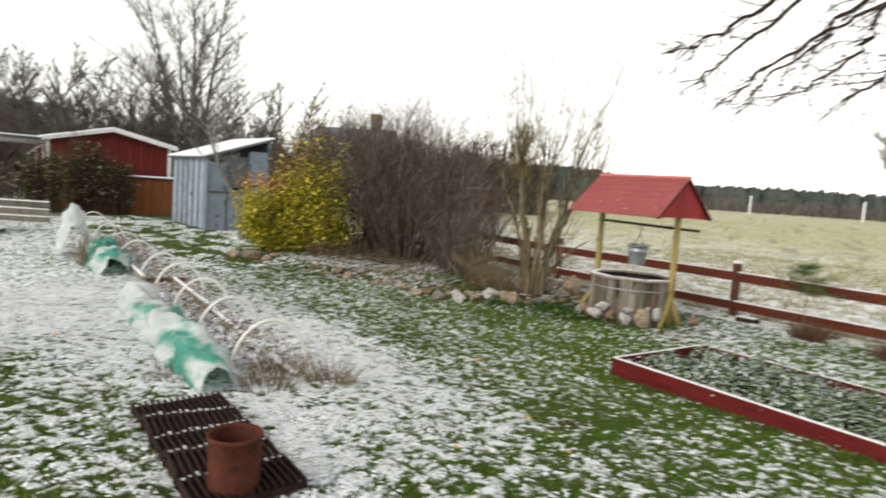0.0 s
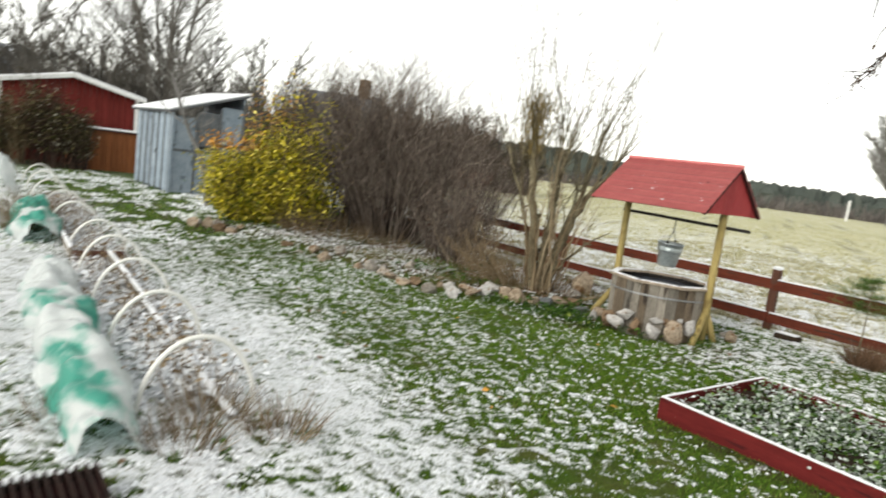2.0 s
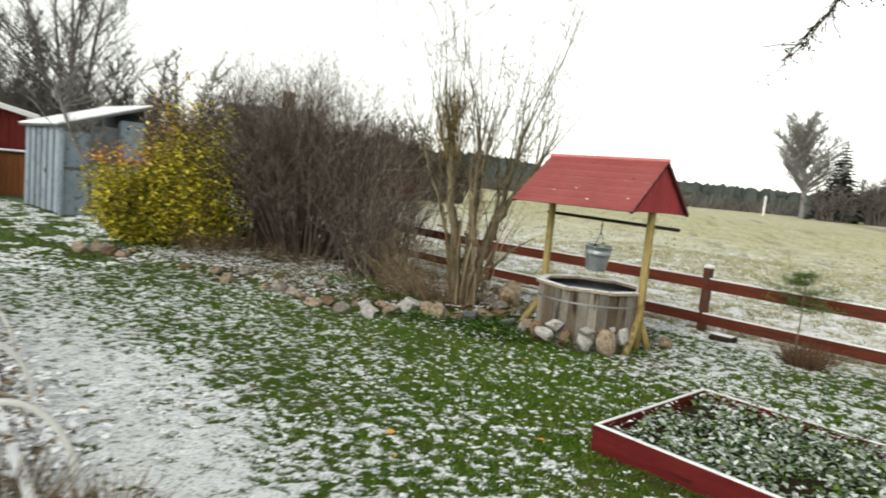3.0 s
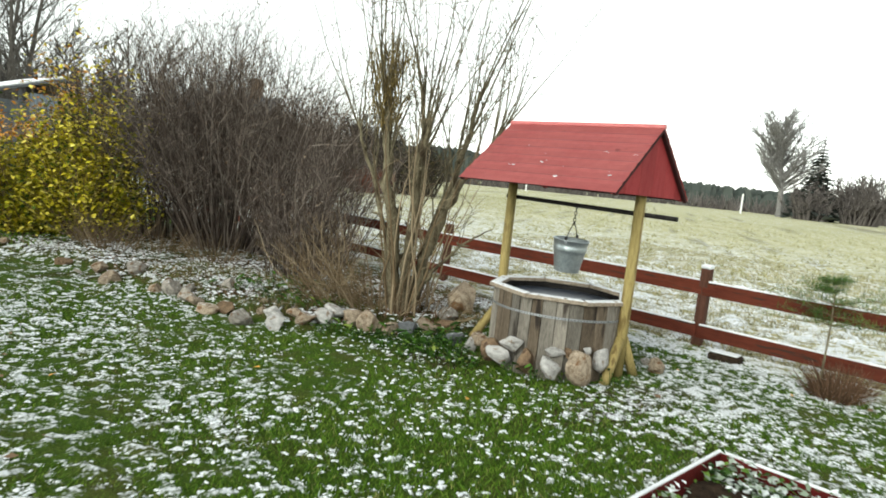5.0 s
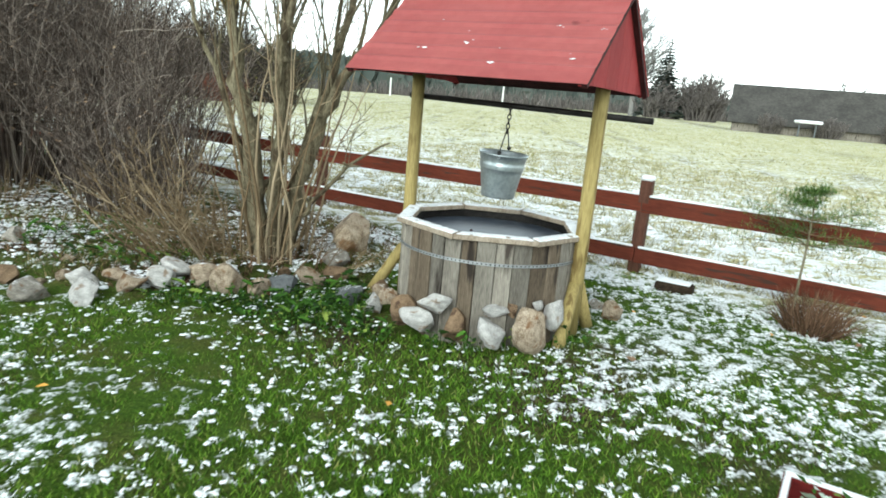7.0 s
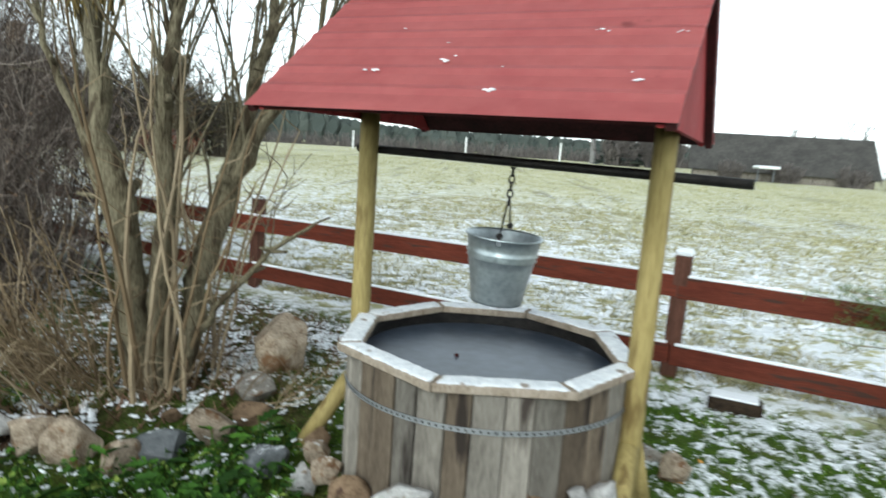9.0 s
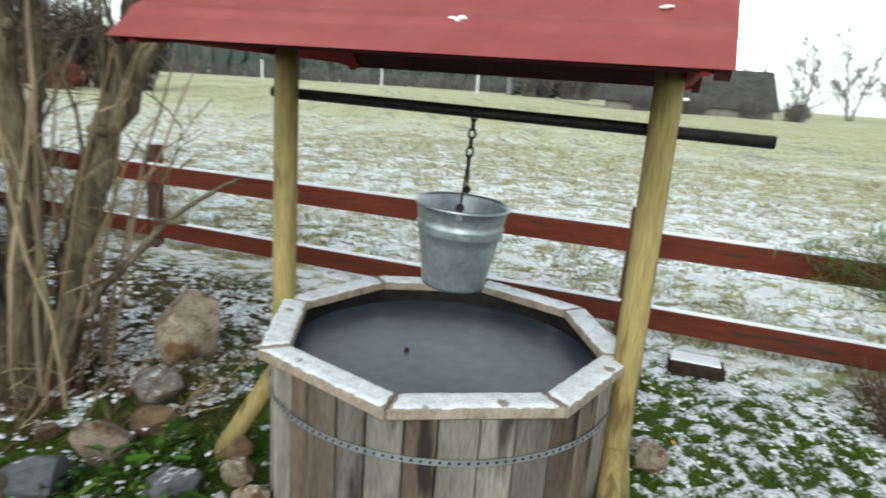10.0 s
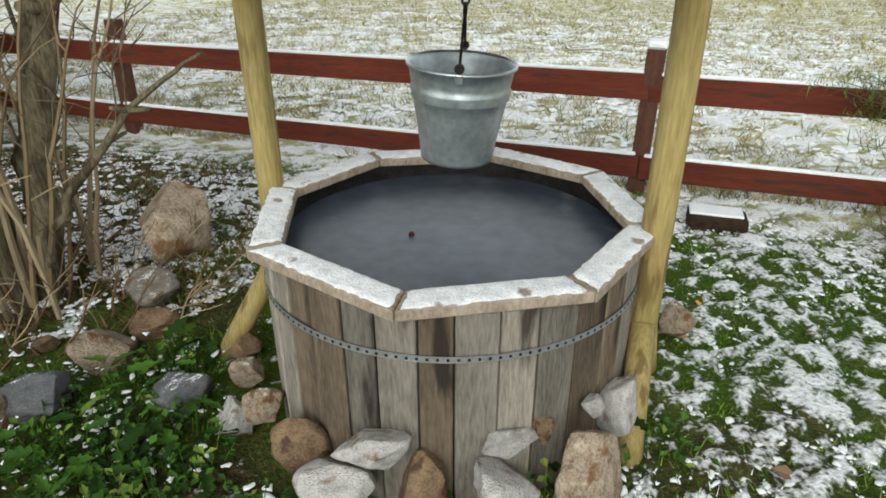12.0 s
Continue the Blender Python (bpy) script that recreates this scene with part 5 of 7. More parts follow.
def barn():
    """The long red barn with a dark roof, seen over the far hedge."""
    g = thing("barn", "long red barn with a dark grey sheet roof", "barn", Matrix.Translation((-46.2, 22.5, low(-46.2, 22.5))) @ Matrix.Rotation(radians(86), 4, "Z"))
    L, D, he, hr = 26, 9, 2.7, 5.9
    part("wall", boxed(L, 0.2, he, None, 0.01), BARN_RED, g, "", pose(-4, 0, he / 2))
    part("wall", boxed(L, 0.2, he, None, 0.01), BARN_RED, g, "", pose(-4, D, he / 2))
    for s in (-1, 1):
        bm = bmesh.new()
        vs = [[bm.verts.new((x, yy, zz)) for yy, zz in ((0.12, 0), (D - 0.12, 0), (D - 0.12, he), (D / 2, hr), (0.12, he))] for x in (-4 + s * (L / 2 - 0.2), -4 + s * L / 2)]
        bm.faces.new(vs[0][::-1])
        bm.faces.new(vs[1])
        for i in range(5):
            bm.faces.new((vs[0][i], vs[0][(i + 1) % 5], vs[1][(i + 1) % 5], vs[1][i]))
        bmesh.ops.recalc_face_normals(bm, faces=bm.faces[:])
        part("gable_wall", bm, BARN_RED, g)
    ang, ln = math.atan2(hr - he, D / 2), math.hypot(hr - he, D / 2) + 0.6
    for s in (0, 1):
        mm = Matrix.Translation((-4, D * (0.25 + 0.5 * s), (he + hr) / 2 - 0.05)) @ Matrix.Rotation((ang, -ang)[s], 4, "X") @ pose(0, (-0.25, 0.25)[s], 0.1)
        n = 34
        for k in range(n):
            x = -L / 2 + L * (k + 0.5) / n
            sheet = part("roof_sheet", boxed(L / n - 0.02, ln, 0.08, None, 0.01), SLATE, g, "", mm @ pose(x, 0, 0))
            if s == 0:
                part("snow_seam", boxed((0.10, 0.05, 0.14, 0.03, 0.09)[k % 5], ln * (0.95, 0.5, 0.9, 0.7)[k % 4], 0.03, pose(-L / n / 2, 0, 0.05)), SNOW, sheet)


barn()


def concrete_ring():
    g = thing("concrete_ring", "large round concrete ring tank with snow on its rim", "tank", Matrix.Translation((-16.0, 7.2, low(-16.0, 7.2) - 0.06)))
    r, h = 0.95, 1.05
    for name, r0, r1, z0, z1, mt in (("ring_wall", r, r - 0.1, -0.05, h, CONCRETE), ("rim_snow", r - 0.005, r - 0.095, h, h + 0.03, SNOW)):
        bm = bmesh.new()
        seg = 56
        rings = [[bm.verts.new((rr * math.cos(6.28318 * i / seg), rr * math.sin(6.28318 * i / seg), zz)) for i in range(seg)] for rr, zz in ((r0, z0), (r0, z1), (r1, z1), (r1, z0))]
        for j in range(4):
            a, c = rings[j], rings[(j + 1) % 4]
            for i in range(seg):
                bm.faces.new((a[i], a[(i + 1) % seg], c[(i + 1) % seg], c[i]))
        part(name, bm, mt, g, "", None, False)


concrete_ring()


def far_woods():
    """The dark forest along the horizon."""
    rng = random.Random(77)
    v, f = [], []
    for _ in range(4200):
        a = radians(rng.uniform(62, 150))
        d = rng.uniform(250, 300)
        x, y = d * math.cos(a) - 1, d * math.sin(a) + 8
        wave = 0.5 + 0.5 * noise.noise(Vector((a * 22, 0.3, 0)))
        h, w = (rng.uniform(6.4, 8.4) + 1.6 * wave) * (1.0 + 0.45 * float(smooth(a, 1.70, 1.85)) - 0.35 * float(smooth(a, 1.98, 2.1))) * (0.45 + 0.55 * float(smooth(a, 1.08, 1.30))), rng.uniform(2.6, 5.5)
        z = low(x, y) - 0.5
        k = len(v)
        for lv, (zz, ww) in enumerate(((0, 0.9), (0.35, 1.0), (0.65, 0.8), (0.88, 0.45))):
            for i in range(5):
                b = 1.2566 * i + rng.uniform(0, 0.8)
                q = ww * w * rng.uniform(0.6, 1.0)
                v.append((x + q * math.cos(b), y + q * math.sin(b), z + zz * h))
        v.append((x, y, z + h))
        for lv in range(3):
            for i in range(5):
                p, q = k + lv * 5 + i, k + lv * 5 + (i + 1) % 5
                f.append((p, q, q + 5, p + 5))
        for i in range(5):
            f.append((k + 15 + i, k + 15 + (i + 1) % 5, k + 20))
    me = bpy.data.meshes.new("distant_forest")
    me.from_pydata(v, [], f)
    me.materials.append(HAZY_FIR)
    tagged(new("distant_forest", me), "dark conifer forest along the horizon", "forest", kind="stuff")


far_woods()


def far_house(name, label, x, y, turn, L, D, he, hr, wall, roof, chimney=False, windows=3):
    g = thing(name, label, "house", Matrix.Translation((x, y, low(x, y) - 0.1)) @ Matrix.Rotation(radians(turn), 4, "Z"))
    for s in (0, 1):
        part("wall", boxed(L, 0.3, he, None, 0.01), wall, g, "", pose(0, (-D / 2, D / 2)[s], he / 2))
        bm = bmesh.new()
        vs = [[bm.verts.new((xx, yy, zz)) for yy, zz in ((-D / 2 + 0.16, 0), (D / 2 - 0.16, 0), (D / 2 - 0.16, he), (0, hr), (-D / 2 + 0.16, he))] for xx in ((-L / 2, L / 2 - 0.3)[s], (-L / 2 + 0.3, L / 2)[s])]
        bm.faces.new(vs[0][::-1])
        bm.faces.new(vs[1])
        for i in range(5):
            bm.faces.new((vs[0][i], vs[0][(i + 1) % 5], vs[1][(i + 1) % 5], vs[1][i]))
        bmesh.ops.recalc_face_normals(bm, faces=bm.faces[:])
        part("gable_wall", bm, wall, g)
        ang, ln = math.atan2(hr - he, D / 2), math.hypot(hr - he, D / 2) + 0.7
        part("roof_slope", boxed(L + 1, ln, 0.15, None, 0.02), roof, g, "", Matrix.Translation((0, (-D / 4, D / 4)[s], (he + hr) / 2 + 0.05)) @ Matrix.Rotation((ang, -ang)[s], 4, "X") @ pose(0, (-0.3, 0.3)[s], 0.05))
    if chimney:
        part("chimney", boxed(0.9, 0.9, 1.9, None, 0.02), ROCK_BROWN, g, "", pose(L * 0.28, 0, hr + 0.6))
    for k in range(windows):
        w = part("window", boxed(1.1, 0.06, 1.1, None, 0.01), WHITE, g, "", pose(-L / 3 + k * L / 3, -D / 2 - 0.17, he * 0.55))
        part("pane", boxed(0.9, 0.04, 0.9, pose(0, -0.03, 0)), ICE, w)


far_house("house", "yellowish house with grey roof and brick chimney behind the bushes", -34.6, 50.0, 20, 6.5, 7, 4.0, 6.5, PINE, SLATE, True)
far_house("farmhouse", "low dark farm building with a grey roof across the field", 32.0, 79.5, -18, 17, 9, 1.2, 4.9, STAVE, ROOF_OLD, windows=0)
dark_bush("red_twig_bush", -18.4, 42.5, 1.9, 0.9, 1.9, 110, 330, TWIG_RED, "low reddish-twigged bush beyond the fence", r=0.03, coarse=5)
for bx, by, bs in ((26.0, 76.5, 301), (36.5, 72.5, 302), (40.0, 71.0, 303), (31.0, 74.5, 304)):
    dark_bush("bush", bx, by, 2.4, 1.0, 1.8, 90, bs, TWIG_FAR, "leafless bush in front of the farm building", r=0.05, coarse=10)


for tx, ty, th, ts in ((54, 90.5, 11.5, 311), (58.5, 87.5, 12.5, 312), (50, 97, 8.5, 313), (45.5, 101, 7.5, 314), (62, 84, 11, 315)):
    twiggy_tree("bare_tree", "leafless tree beyond the farm building", tx, ty, th, 2, 15, th * 0.42, ts, 0.2, 0.1, 0.2, 0.03)


for gx, gy, gh, gc, gs in ((-30, 47, 6.0, 2.8, 321), (-26.5, 46, 6.6, 2.8, 322), (-23.2, 46.5, 6.2, 2.6, 323), (-20.2, 47, 6.8, 2.6, 324), (-17.2, 48.0, 4.6, 2.4, 325)):
    dark_bush("field_thicket", gx, gy, gh, 1.6, gc, 130, gs, TWIG_THICKET, "dark tangled trees and scrub beyond the fence", r=0.07, coarse=8, leaves=0.5, size=0.22, leaf=LEAF_OLIVE)


def field_posts():
    first = None
    for x, y in ((12.8, 111.5), (-2.4, 117.1), (-22, 119), (40, 104)):
        m = Matrix.Translation((x, y, low(x, y)))
        if first:
            copy_thing(first, m)
        else:
            first = thing("field_post", "white-painted post at the far edge of the field", "post", m, "posts along the far field edge")
            bm = rod(bmesh.new(), 0.15, 0.14, 3.0, pose(0, 0, 1.45), 10)
            part("shaft", bm, WHITE, first)
            part("cap", rod(bmesh.new(), 0.16, 0.05, 0.12, pose(0, 0, 3.0), 10), WHITE, first)


field_posts()


def hedgerow():
    rng = random.Random(91)
    buf = Buf()
    for _ in range(2600):
        a = radians(rng.uniform(60, 118))
        d = rng.uniform(122, 132)
        x, y = d * math.cos(a), 8 + d * math.sin(a)
        p = Vector((x, y, low(x, y)))
        pts, _ = bent(p, Vector((rng.gauss(0, 0.3), rng.gauss(0, 0.3), 1)), rng.uniform(1.0, 3.2), rng, 3, 0.2)
        buf.tube(pts, 0.13, 0.03, 3)
    tagged(part_of("hedgerow", buf.mesh("hedgerow"), TWIG_FAR), "leafless scrub along the far edge of the field", "hedge", kind="stuff")


hedgerow()


def spruce():
    rng = random.Random(93)
    t = thing("spruce", "dark spruce beside the far oak", "tree", at(23.0, 113.0))
    buf = Buf()
    for k in range(26):
        z = 1.0 + 12.0 * k / 26
        r = 3.3 * (1 - k / 27) * rng.uniform(0.75, 1.1)
        for i in range(24):
            a = rng.uniform(0, 6.283)
            d = Vector((math.cos(a), math.sin(a), -0.25))
            for j in range(3):
                buf.leaf(Vector((0, 0, z)) + d * r * (0.2 + 0.3 * j), r * 0.55, rng, 0.3)
    part("trunk", rod(bmesh.new(), 0.3, 0.04, 13.4, pose(0, 0, 6.6), 8), BARK_FAR, t)
    part_of("needled_crown", buf.mesh("needled_crown"), HAZY_FIR, t)


spruce()


def pavilion():
    g = thing("canopy_stand", "small white canopy on posts beside the farm building", "canopy", Matrix.Translation((28.5, 73.8, low(28.5, 73.8))))
    part("roof", boxed(2.2, 1.6, 0.3, pose(0, 0, 1.5), 0.1), SNOW, g)
    for x in (-0.8, 0.8):
        part("post", boxed(0.12, 0.12, 1.4, pose(x, 0, 0.7)), STEEL, g)


pavilion()


# ---- stones ----
def rock_mesh(seed, sub=2):
    rng = random.Random(seed)
    bm = bmesh.new()
    bmesh.ops.create_icosphere(bm, subdivisions=sub + 1, radius=0.5)
    o = Vector((rng.uniform(0, 50), rng.uniform(0, 50), rng.uniform(0, 50)))
    cuts = [(Vector((rng.gauss(0, 1), rng.gauss(0, 1), rng.gauss(0, 1))).normalized(), rng.uniform(0.22, 0.37)) for _ in range(12)]
    for v in bm.verts:
        c = v.co.copy()
        c *= 1 + 0.16 * noise.noise(c * 2.2 + o)
        for nrm, d in cuts:
            e = c.dot(nrm) - d
            if e > 0:
                c -= nrm * e * 0.99
        c *= 1 + 0.06 * noise.noise(c * 5 + o) + 0.03 * noise.noise(c * 13 + o)
        v.co = c
    me = bpy.data.meshes.new("stone")
    bm.to_mesh(me)
    bm.free()
    me.shade_smooth()
    return me


def stone(x, y, sx, sy, sz, mt, seed, group, label, lift=0.0, snow=False):
    me = rock_mesh(seed, 3)
    me.materials.append(mt)
    ob = new("stone", me)
    r = random.Random(seed)
    ob.matrix_basis = Matrix.Translation((x, y, low(x, y) + sz * (0.36 if lift or "well" in group else 0.24) + lift)) @ pose(0, 0, 0, r.uniform(-8, 8), r.uniform(-8, 8), r.uniform(-25, 25)) @ Matrix.Diagonal((sx, sy, sz, 1))
    tagged(ob, label, "stone", group)
    return ob


ROCK_SNOWY = surf("snow_dusted_rock", (0.34, 0.33, 0.32), (0.52, 0.51, 0.50), 0.9, 7, 0.4, spots=((0.84, 0.86, 0.89), 0.56, 4.0))
LBL = {ROCK: "grey-beige granite field stone", ROCK_TAN: "rounded tan granite stone", ROCK_BROWN: "smooth dark brown stone", ROCK_WHITE: "pale grey-white granite stone", ROCK_DARK: "dark slate-coloured stone"}
k = 100
for x, y, w, d, h, mt, lift in (
    (-2.26, 9.29, 0.18, 0.17, 0.22, ROCK_WHITE, 0.0), (-2.16, 9.24, 0.21, 0.18, 0.17, ROCK_TAN, 0.11), (-2.06, 9.09, 0.26, 0.22, 0.28, ROCK_BROWN, 0.04),
    (-1.90, 8.90, 0.31, 0.20, 0.26, ROCK_WHITE, 0.06), (-1.83, 8.91, 0.27, 0.17, 0.22, ROCK_WHITE, 0.20), (-1.69, 8.88, 0.24, 0.20, 0.26, ROCK_BROWN, 0.05),
    (-1.49, 8.84, 0.32, 0.24, 0.24, ROCK_WHITE, 0.05), (-1.47, 8.90, 0.26, 0.15, 0.12, ROCK_WHITE, 0.22), (-1.25, 8.87, 0.29, 0.22, 0.40, ROCK_TAN, 0.05),
    (-1.37, 8.94, 0.11, 0.10, 0.15, ROCK_BROWN, 0.21), (-1.09, 9.05, 0.19, 0.17, 0.28, ROCK_WHITE, 0.12), (-1.22, 8.97, 0.10, 0.08, 0.08, ROCK_WHITE, 0.27),
    (-0.65, 9.60, 0.20, 0.18, 0.22, ROCK_TAN, 0.0), (-2.29, 9.70, 0.17, 0.15, 0.16, ROCK_BROWN, 0.02), (-2.25, 9.50, 0.17, 0.15, 0.15, ROCK_TAN, 0.06),
    (-0.72, 9.80, 0.18, 0.15, 0.14, ROCK, 0.0)):
    stone(x, y + 0.04, w * 0.9, d * 0.88, h * 0.84, mt, k, "stones round the well", LBL[mt] + " set against the well's planks", lift * 0.9)
    k += 1
for x, y, w, d, h, mt in (
    (-2.72, 10.52, 0.50, 0.34, 0.46, ROCK_TAN), (-2.72, 10.12, 0.30, 0.24, 0.20, ROCK), (-2.70, 9.95, 0.28, 0.18, 0.14, ROCK_BROWN), (-2.83, 9.78, 0.32, 0.27, 0.25, ROCK_TAN),
    (-2.48, 9.49, 0.28, 0.25, 0.22, ROCK_DARK), (-2.95, 9.52, 0.31, 0.25, 0.21, ROCK_DARK), (-3.12, 9.46, 0.20, 0.20, 0.22, ROCK_TAN), (-3.05, 9.84, 0.12, 0.11, 0.10, ROCK_BROWN),
    (-3.34, 9.50, 0.28, 0.25, 0.28, ROCK_TAN)):
    stone(x, y, w, d, h, mt, k, "stone border", LBL[mt] + " in the border by the tree")
    k += 1
rng = random.Random(17)
x = -3.55
while x > -9.7:
    y = float(border_y(x))
    dense = 0.95 if x < -8.6 or x > -5.9 else 0.4
    for row in range(2 if rng.random() < 0.5 * dense else (1 if rng.random() < dense else 0)):
        w = rng.uniform(0.10, 0.30) * (1.25 if x < -8.6 else 1.0)
        mt = rng.choice((ROCK, ROCK, ROCK_TAN, ROCK_WHITE, ROCK_BROWN, ROCK_TAN))
        stone(x + rng.gauss(0, 0.03), y + rng.gauss(0, 0.09) + row * 0.17, w, w * rng.uniform(0.7, 1), w * rng.uniform(0.6, 0.85), mt, k, "stone border", LBL[mt] + " in the border of the lawn", 0.0)
        k += 1
    x -= rng.uniform(0.14, 0.22)
for _ in range(34):
    a = rng.uniform(-1.9, 1.2)
    d = rng.uniform(1.05, 1.45)
    w = rng.uniform(0.26, 0.48)
    stone(-16.0 + d * math.cos(a), 7.2 + d * math.sin(a), w, w * 0.8, w * 0.7, rng.choice((ROCK_SNOWY, ROCK_SNOWY, ROCK_SNOWY, ROCK_DARK)), k, "stones round the concrete ring", "snow-dusted field stone heaped by the concrete ring")
    k += 1


# ---- row tunnel with hoops and pulled-back cover ----
ROW = Vector((-3.56, 4.04, 0))
RD = Vector((-0.868, 0.497, 0))
RP = Vector((0.497, 0.868, 0))


def hoops():
    first = None
    for i, (along, off) in enumerate(((-0.2, -0.06), (1.1, -0.04), (2.5, 0.03), (3.95, 0.06), (5.2, 0.06), (6.9, -0.05), (8.3, -0.08), (10.1, -0.15), (11.9, -0.15), (13.7, -0.15))):
        c = ROW + RD * along + RP * off
        m = Matrix.Translation((c.x, c.y, low(c.x, c.y))) @ Matrix.Rotation(math.atan2(RP.y, RP.x) + 0.05 * math.sin(i * 2.1), 4, "Z") @ pose(0, 0, 0, 4 * math.sin(i * 1.7), 0, 0)
        if first:
            copy_thing(first, m)
            continue
        first = thing("tunnel_hoop", "white plastic pipe hoop stuck into a vegetable row", "hoop", m, "hoops of the row tunnel")
        buf = Buf()
        n = 18
        pts = [Vector((0.33 * math.cos(math.pi * j / n), 0, 0.46 * math.sin(math.pi * j / n) - 0.03)) for j in range(n + 1)]
        for j, q in enumerate(pts):
            o = Vector((math.cos(math.pi * j / n), 0, math.sin(math.pi * j / n)))
            for v in range(8):
                buf.v.append(q + o * (0.016 * math.cos(v * math.pi / 4)) + Vector((0, 0.016 * math.sin(v * math.pi / 4), 0)))
        for j in range(n):
            for v in range(8):
                c0, c1 = j * 8 + v, j * 8 + (v + 1) % 8
                buf.f.append((c0, c1, c1 + 8, c0 + 8))
        part_of("pipe", buf.mesh("pipe"), PIPE, first, "", None, True)
        part("foot_peg", rod(bmesh.new(), 0.008, 0.008, 0.14, pose(0.33, 0, 0.0), 8), IRON, first)


hoops()


def row_frame():
    c = ROW + RD * 0.1
    g = thing("vegetable_row", "low board edging of a vegetable row, topped with snow", "garden bed", Matrix.Translation((c.x, c.y, low(c.x, c.y))) @ Matrix.Rotation(math.atan2(RD.y, RD.x), 4, "Z"))
    for y, x0, L in ((-0.07, -0.55, 2.6), (-0.10, 2.1, 2.3), (0.28, 4.6, 1.2)):
        b = part("edge_board", boxed(L, 0.035, 0.13, None, 0.004), STAVE, g, "", pose(x0 + L / 2, y, -0.02))
        part("snow_strip", boxed(L - 0.02, 0.05, 0.022, pose(0, 0, 0.075), 0.008), SNOW, b)
    part("cross_board", boxed(0.035, 0.54, 0.13, None, 0.004), POST_BROWN, g, "", pose(4.5, 0, -0.03))
    rs = random.Random(5)
    soil, dry, fl = Buf(), Buf(), Buf()
    bm = bmesh.new()
    bmesh.ops.create_grid(bm, x_segments=110, y_segments=12, size=0.5, matrix=Matrix.Translation((5.4, 0, -0.02)) @ Matrix.Diagonal((11.0, 0.32, 1, 1)))
    for v in bm.verts:
        p = g.matrix_basis @ v.co
        v.co.z = low(p.x, p.y) - g.location.z - 0.01 + 0.05 * noise.noise(v.co * 4) + 0.03 * noise.noise(v.co * 13)
    part("soil", bm, SOIL, g, "dark soil")
    for _ in range(2300):
        q = Vector((rs.uniform(-0.1, 10.8), rs.gauss(0, 0.17), 0))
        p = g.matrix_basis @ q
        q.z = low(p.x, p.y) - g.location.z
        b = rs.uniform(0, 6.283)
        pts, _ = bent(q, Vector((0.6 * math.cos(b), 0.6 * math.sin(b), 0.8)), rs.uniform(0.08, 0.26), rs, 3, 0.25)
        if rs.random() < 0.5:
            dry.tube(pts, 0.004, 0.0015, 3)
            dry.leaf(pts[-1], rs.uniform(0.03, 0.08), rs)
        for _ in range(5):
            fl.leaf(pts[1] + Vector((rs.gauss(0, 0.08), rs.gauss(0, 0.08), rs.uniform(-0.04, 0.02))), rs.uniform(0.03, 0.09), rs, 0.25)
    tagged(part_of("withered_crop", dry.mesh("withered_crop"), TWIG_TAN, g, "withered crop remains"), kind="stuff")
    tagged(part_of("snow_on_crop", fl.mesh("snow_on_crop"), FLECK, g, "flecks of snow"), kind="stuff")


row_frame()
TARP = surf("green_and_white_film", (0.74, 0.78, 0.78), (0.86, 0.88, 0.88), 0.4, 5, 0.4, stretch=(1.0, 1.5, 2.2), spots=((0.10, 0.46, 0.36), 0.52, 1.3), fine=9, spec=0.3)
FLEECE = surf("white_film", (0.74, 0.78, 0.78), (0.88, 0.90, 0.90), 0.45, 5, 0.4, fine=9, spec=0.3)


def tarp(s0, s1, off, wide, tall, seed, label, film):
    c = ROW + RD * s0 + RP * off
    bm = bmesh.new()
    n, k = 130, 34
    rs = random.Random(seed)
    o = Vector((rs.uniform(0, 30), rs.uniform(0, 30), 0))
    rows = []
    L = s1 - s0
    for i in range(n + 1):
        f = i / n
        taper = min(1, 0.7 + 2.2 * f, 0.6 + 3 * (1 - f))
        w = wide * taper * (0.9 + 0.18 * noise.noise(Vector((f * 4, 1, 0)) + o))
        h = tall * taper * (0.9 + 0.25 * noise.noise(Vector((f * 5, 5, 0)) + o))
        row = []
        for j in range(k + 1):
            a = math.pi * j / k
            q = Vector((f * L, -math.cos(a) * w / 2, math.sin(a) ** 0.8 * h))
            crease = 0.06 * noise.noise(Vector((q.x * 1.6, q.y * 9, q.z * 7)) + o) + 0.11 * abs(noise.noise(Vector((q.x * 4 + q.y * 7, q.y * 3 - q.x * 1.5, q.z * 3)) + o)) + 0.05 * abs(noise.noise(Vector((q.x * 9 - q.y * 11, q.z * 6, 4)) + o))
            q += Vector((0, -math.cos(a), math.sin(a))) * crease * taper
            p = c + RD * q.x + RP * q.y
            row.append(bm.verts.new((p.x, p.y, low(p.x, p.y) + max(q.z, -0.01))))
        rows.append(row)
    for a, b in zip(rows, rows[1:]):
        for j in range(k):
            bm.faces.new((a[j], a[j + 1], b[j + 1], b[j]))
    bmesh.ops.solidify(bm, geom=bm.faces[:], thickness=0.004)
    me = bpy.data.meshes.new("row_cover")
    bm.to_mesh(me)
    bm.free()
    me.materials.append(film)
    me.shade_smooth()
    return tagged(new("row_cover", me), label, "tarp")


tarp(-0.75, 3.7, -0.60, 0.38, 0.25, 3, "crumpled white and green garden cover lying beside the hoops", TARP)
tarp(5.6, 7.4, -0.55, 0.5, 0.38, 7, "bunched white and green garden cover in dry grass", TARP)
tarp(7.8, 8.5, -0.95, 0.42, 0.88, 9, "heaped white garden cover at the row's far end", FLEECE)


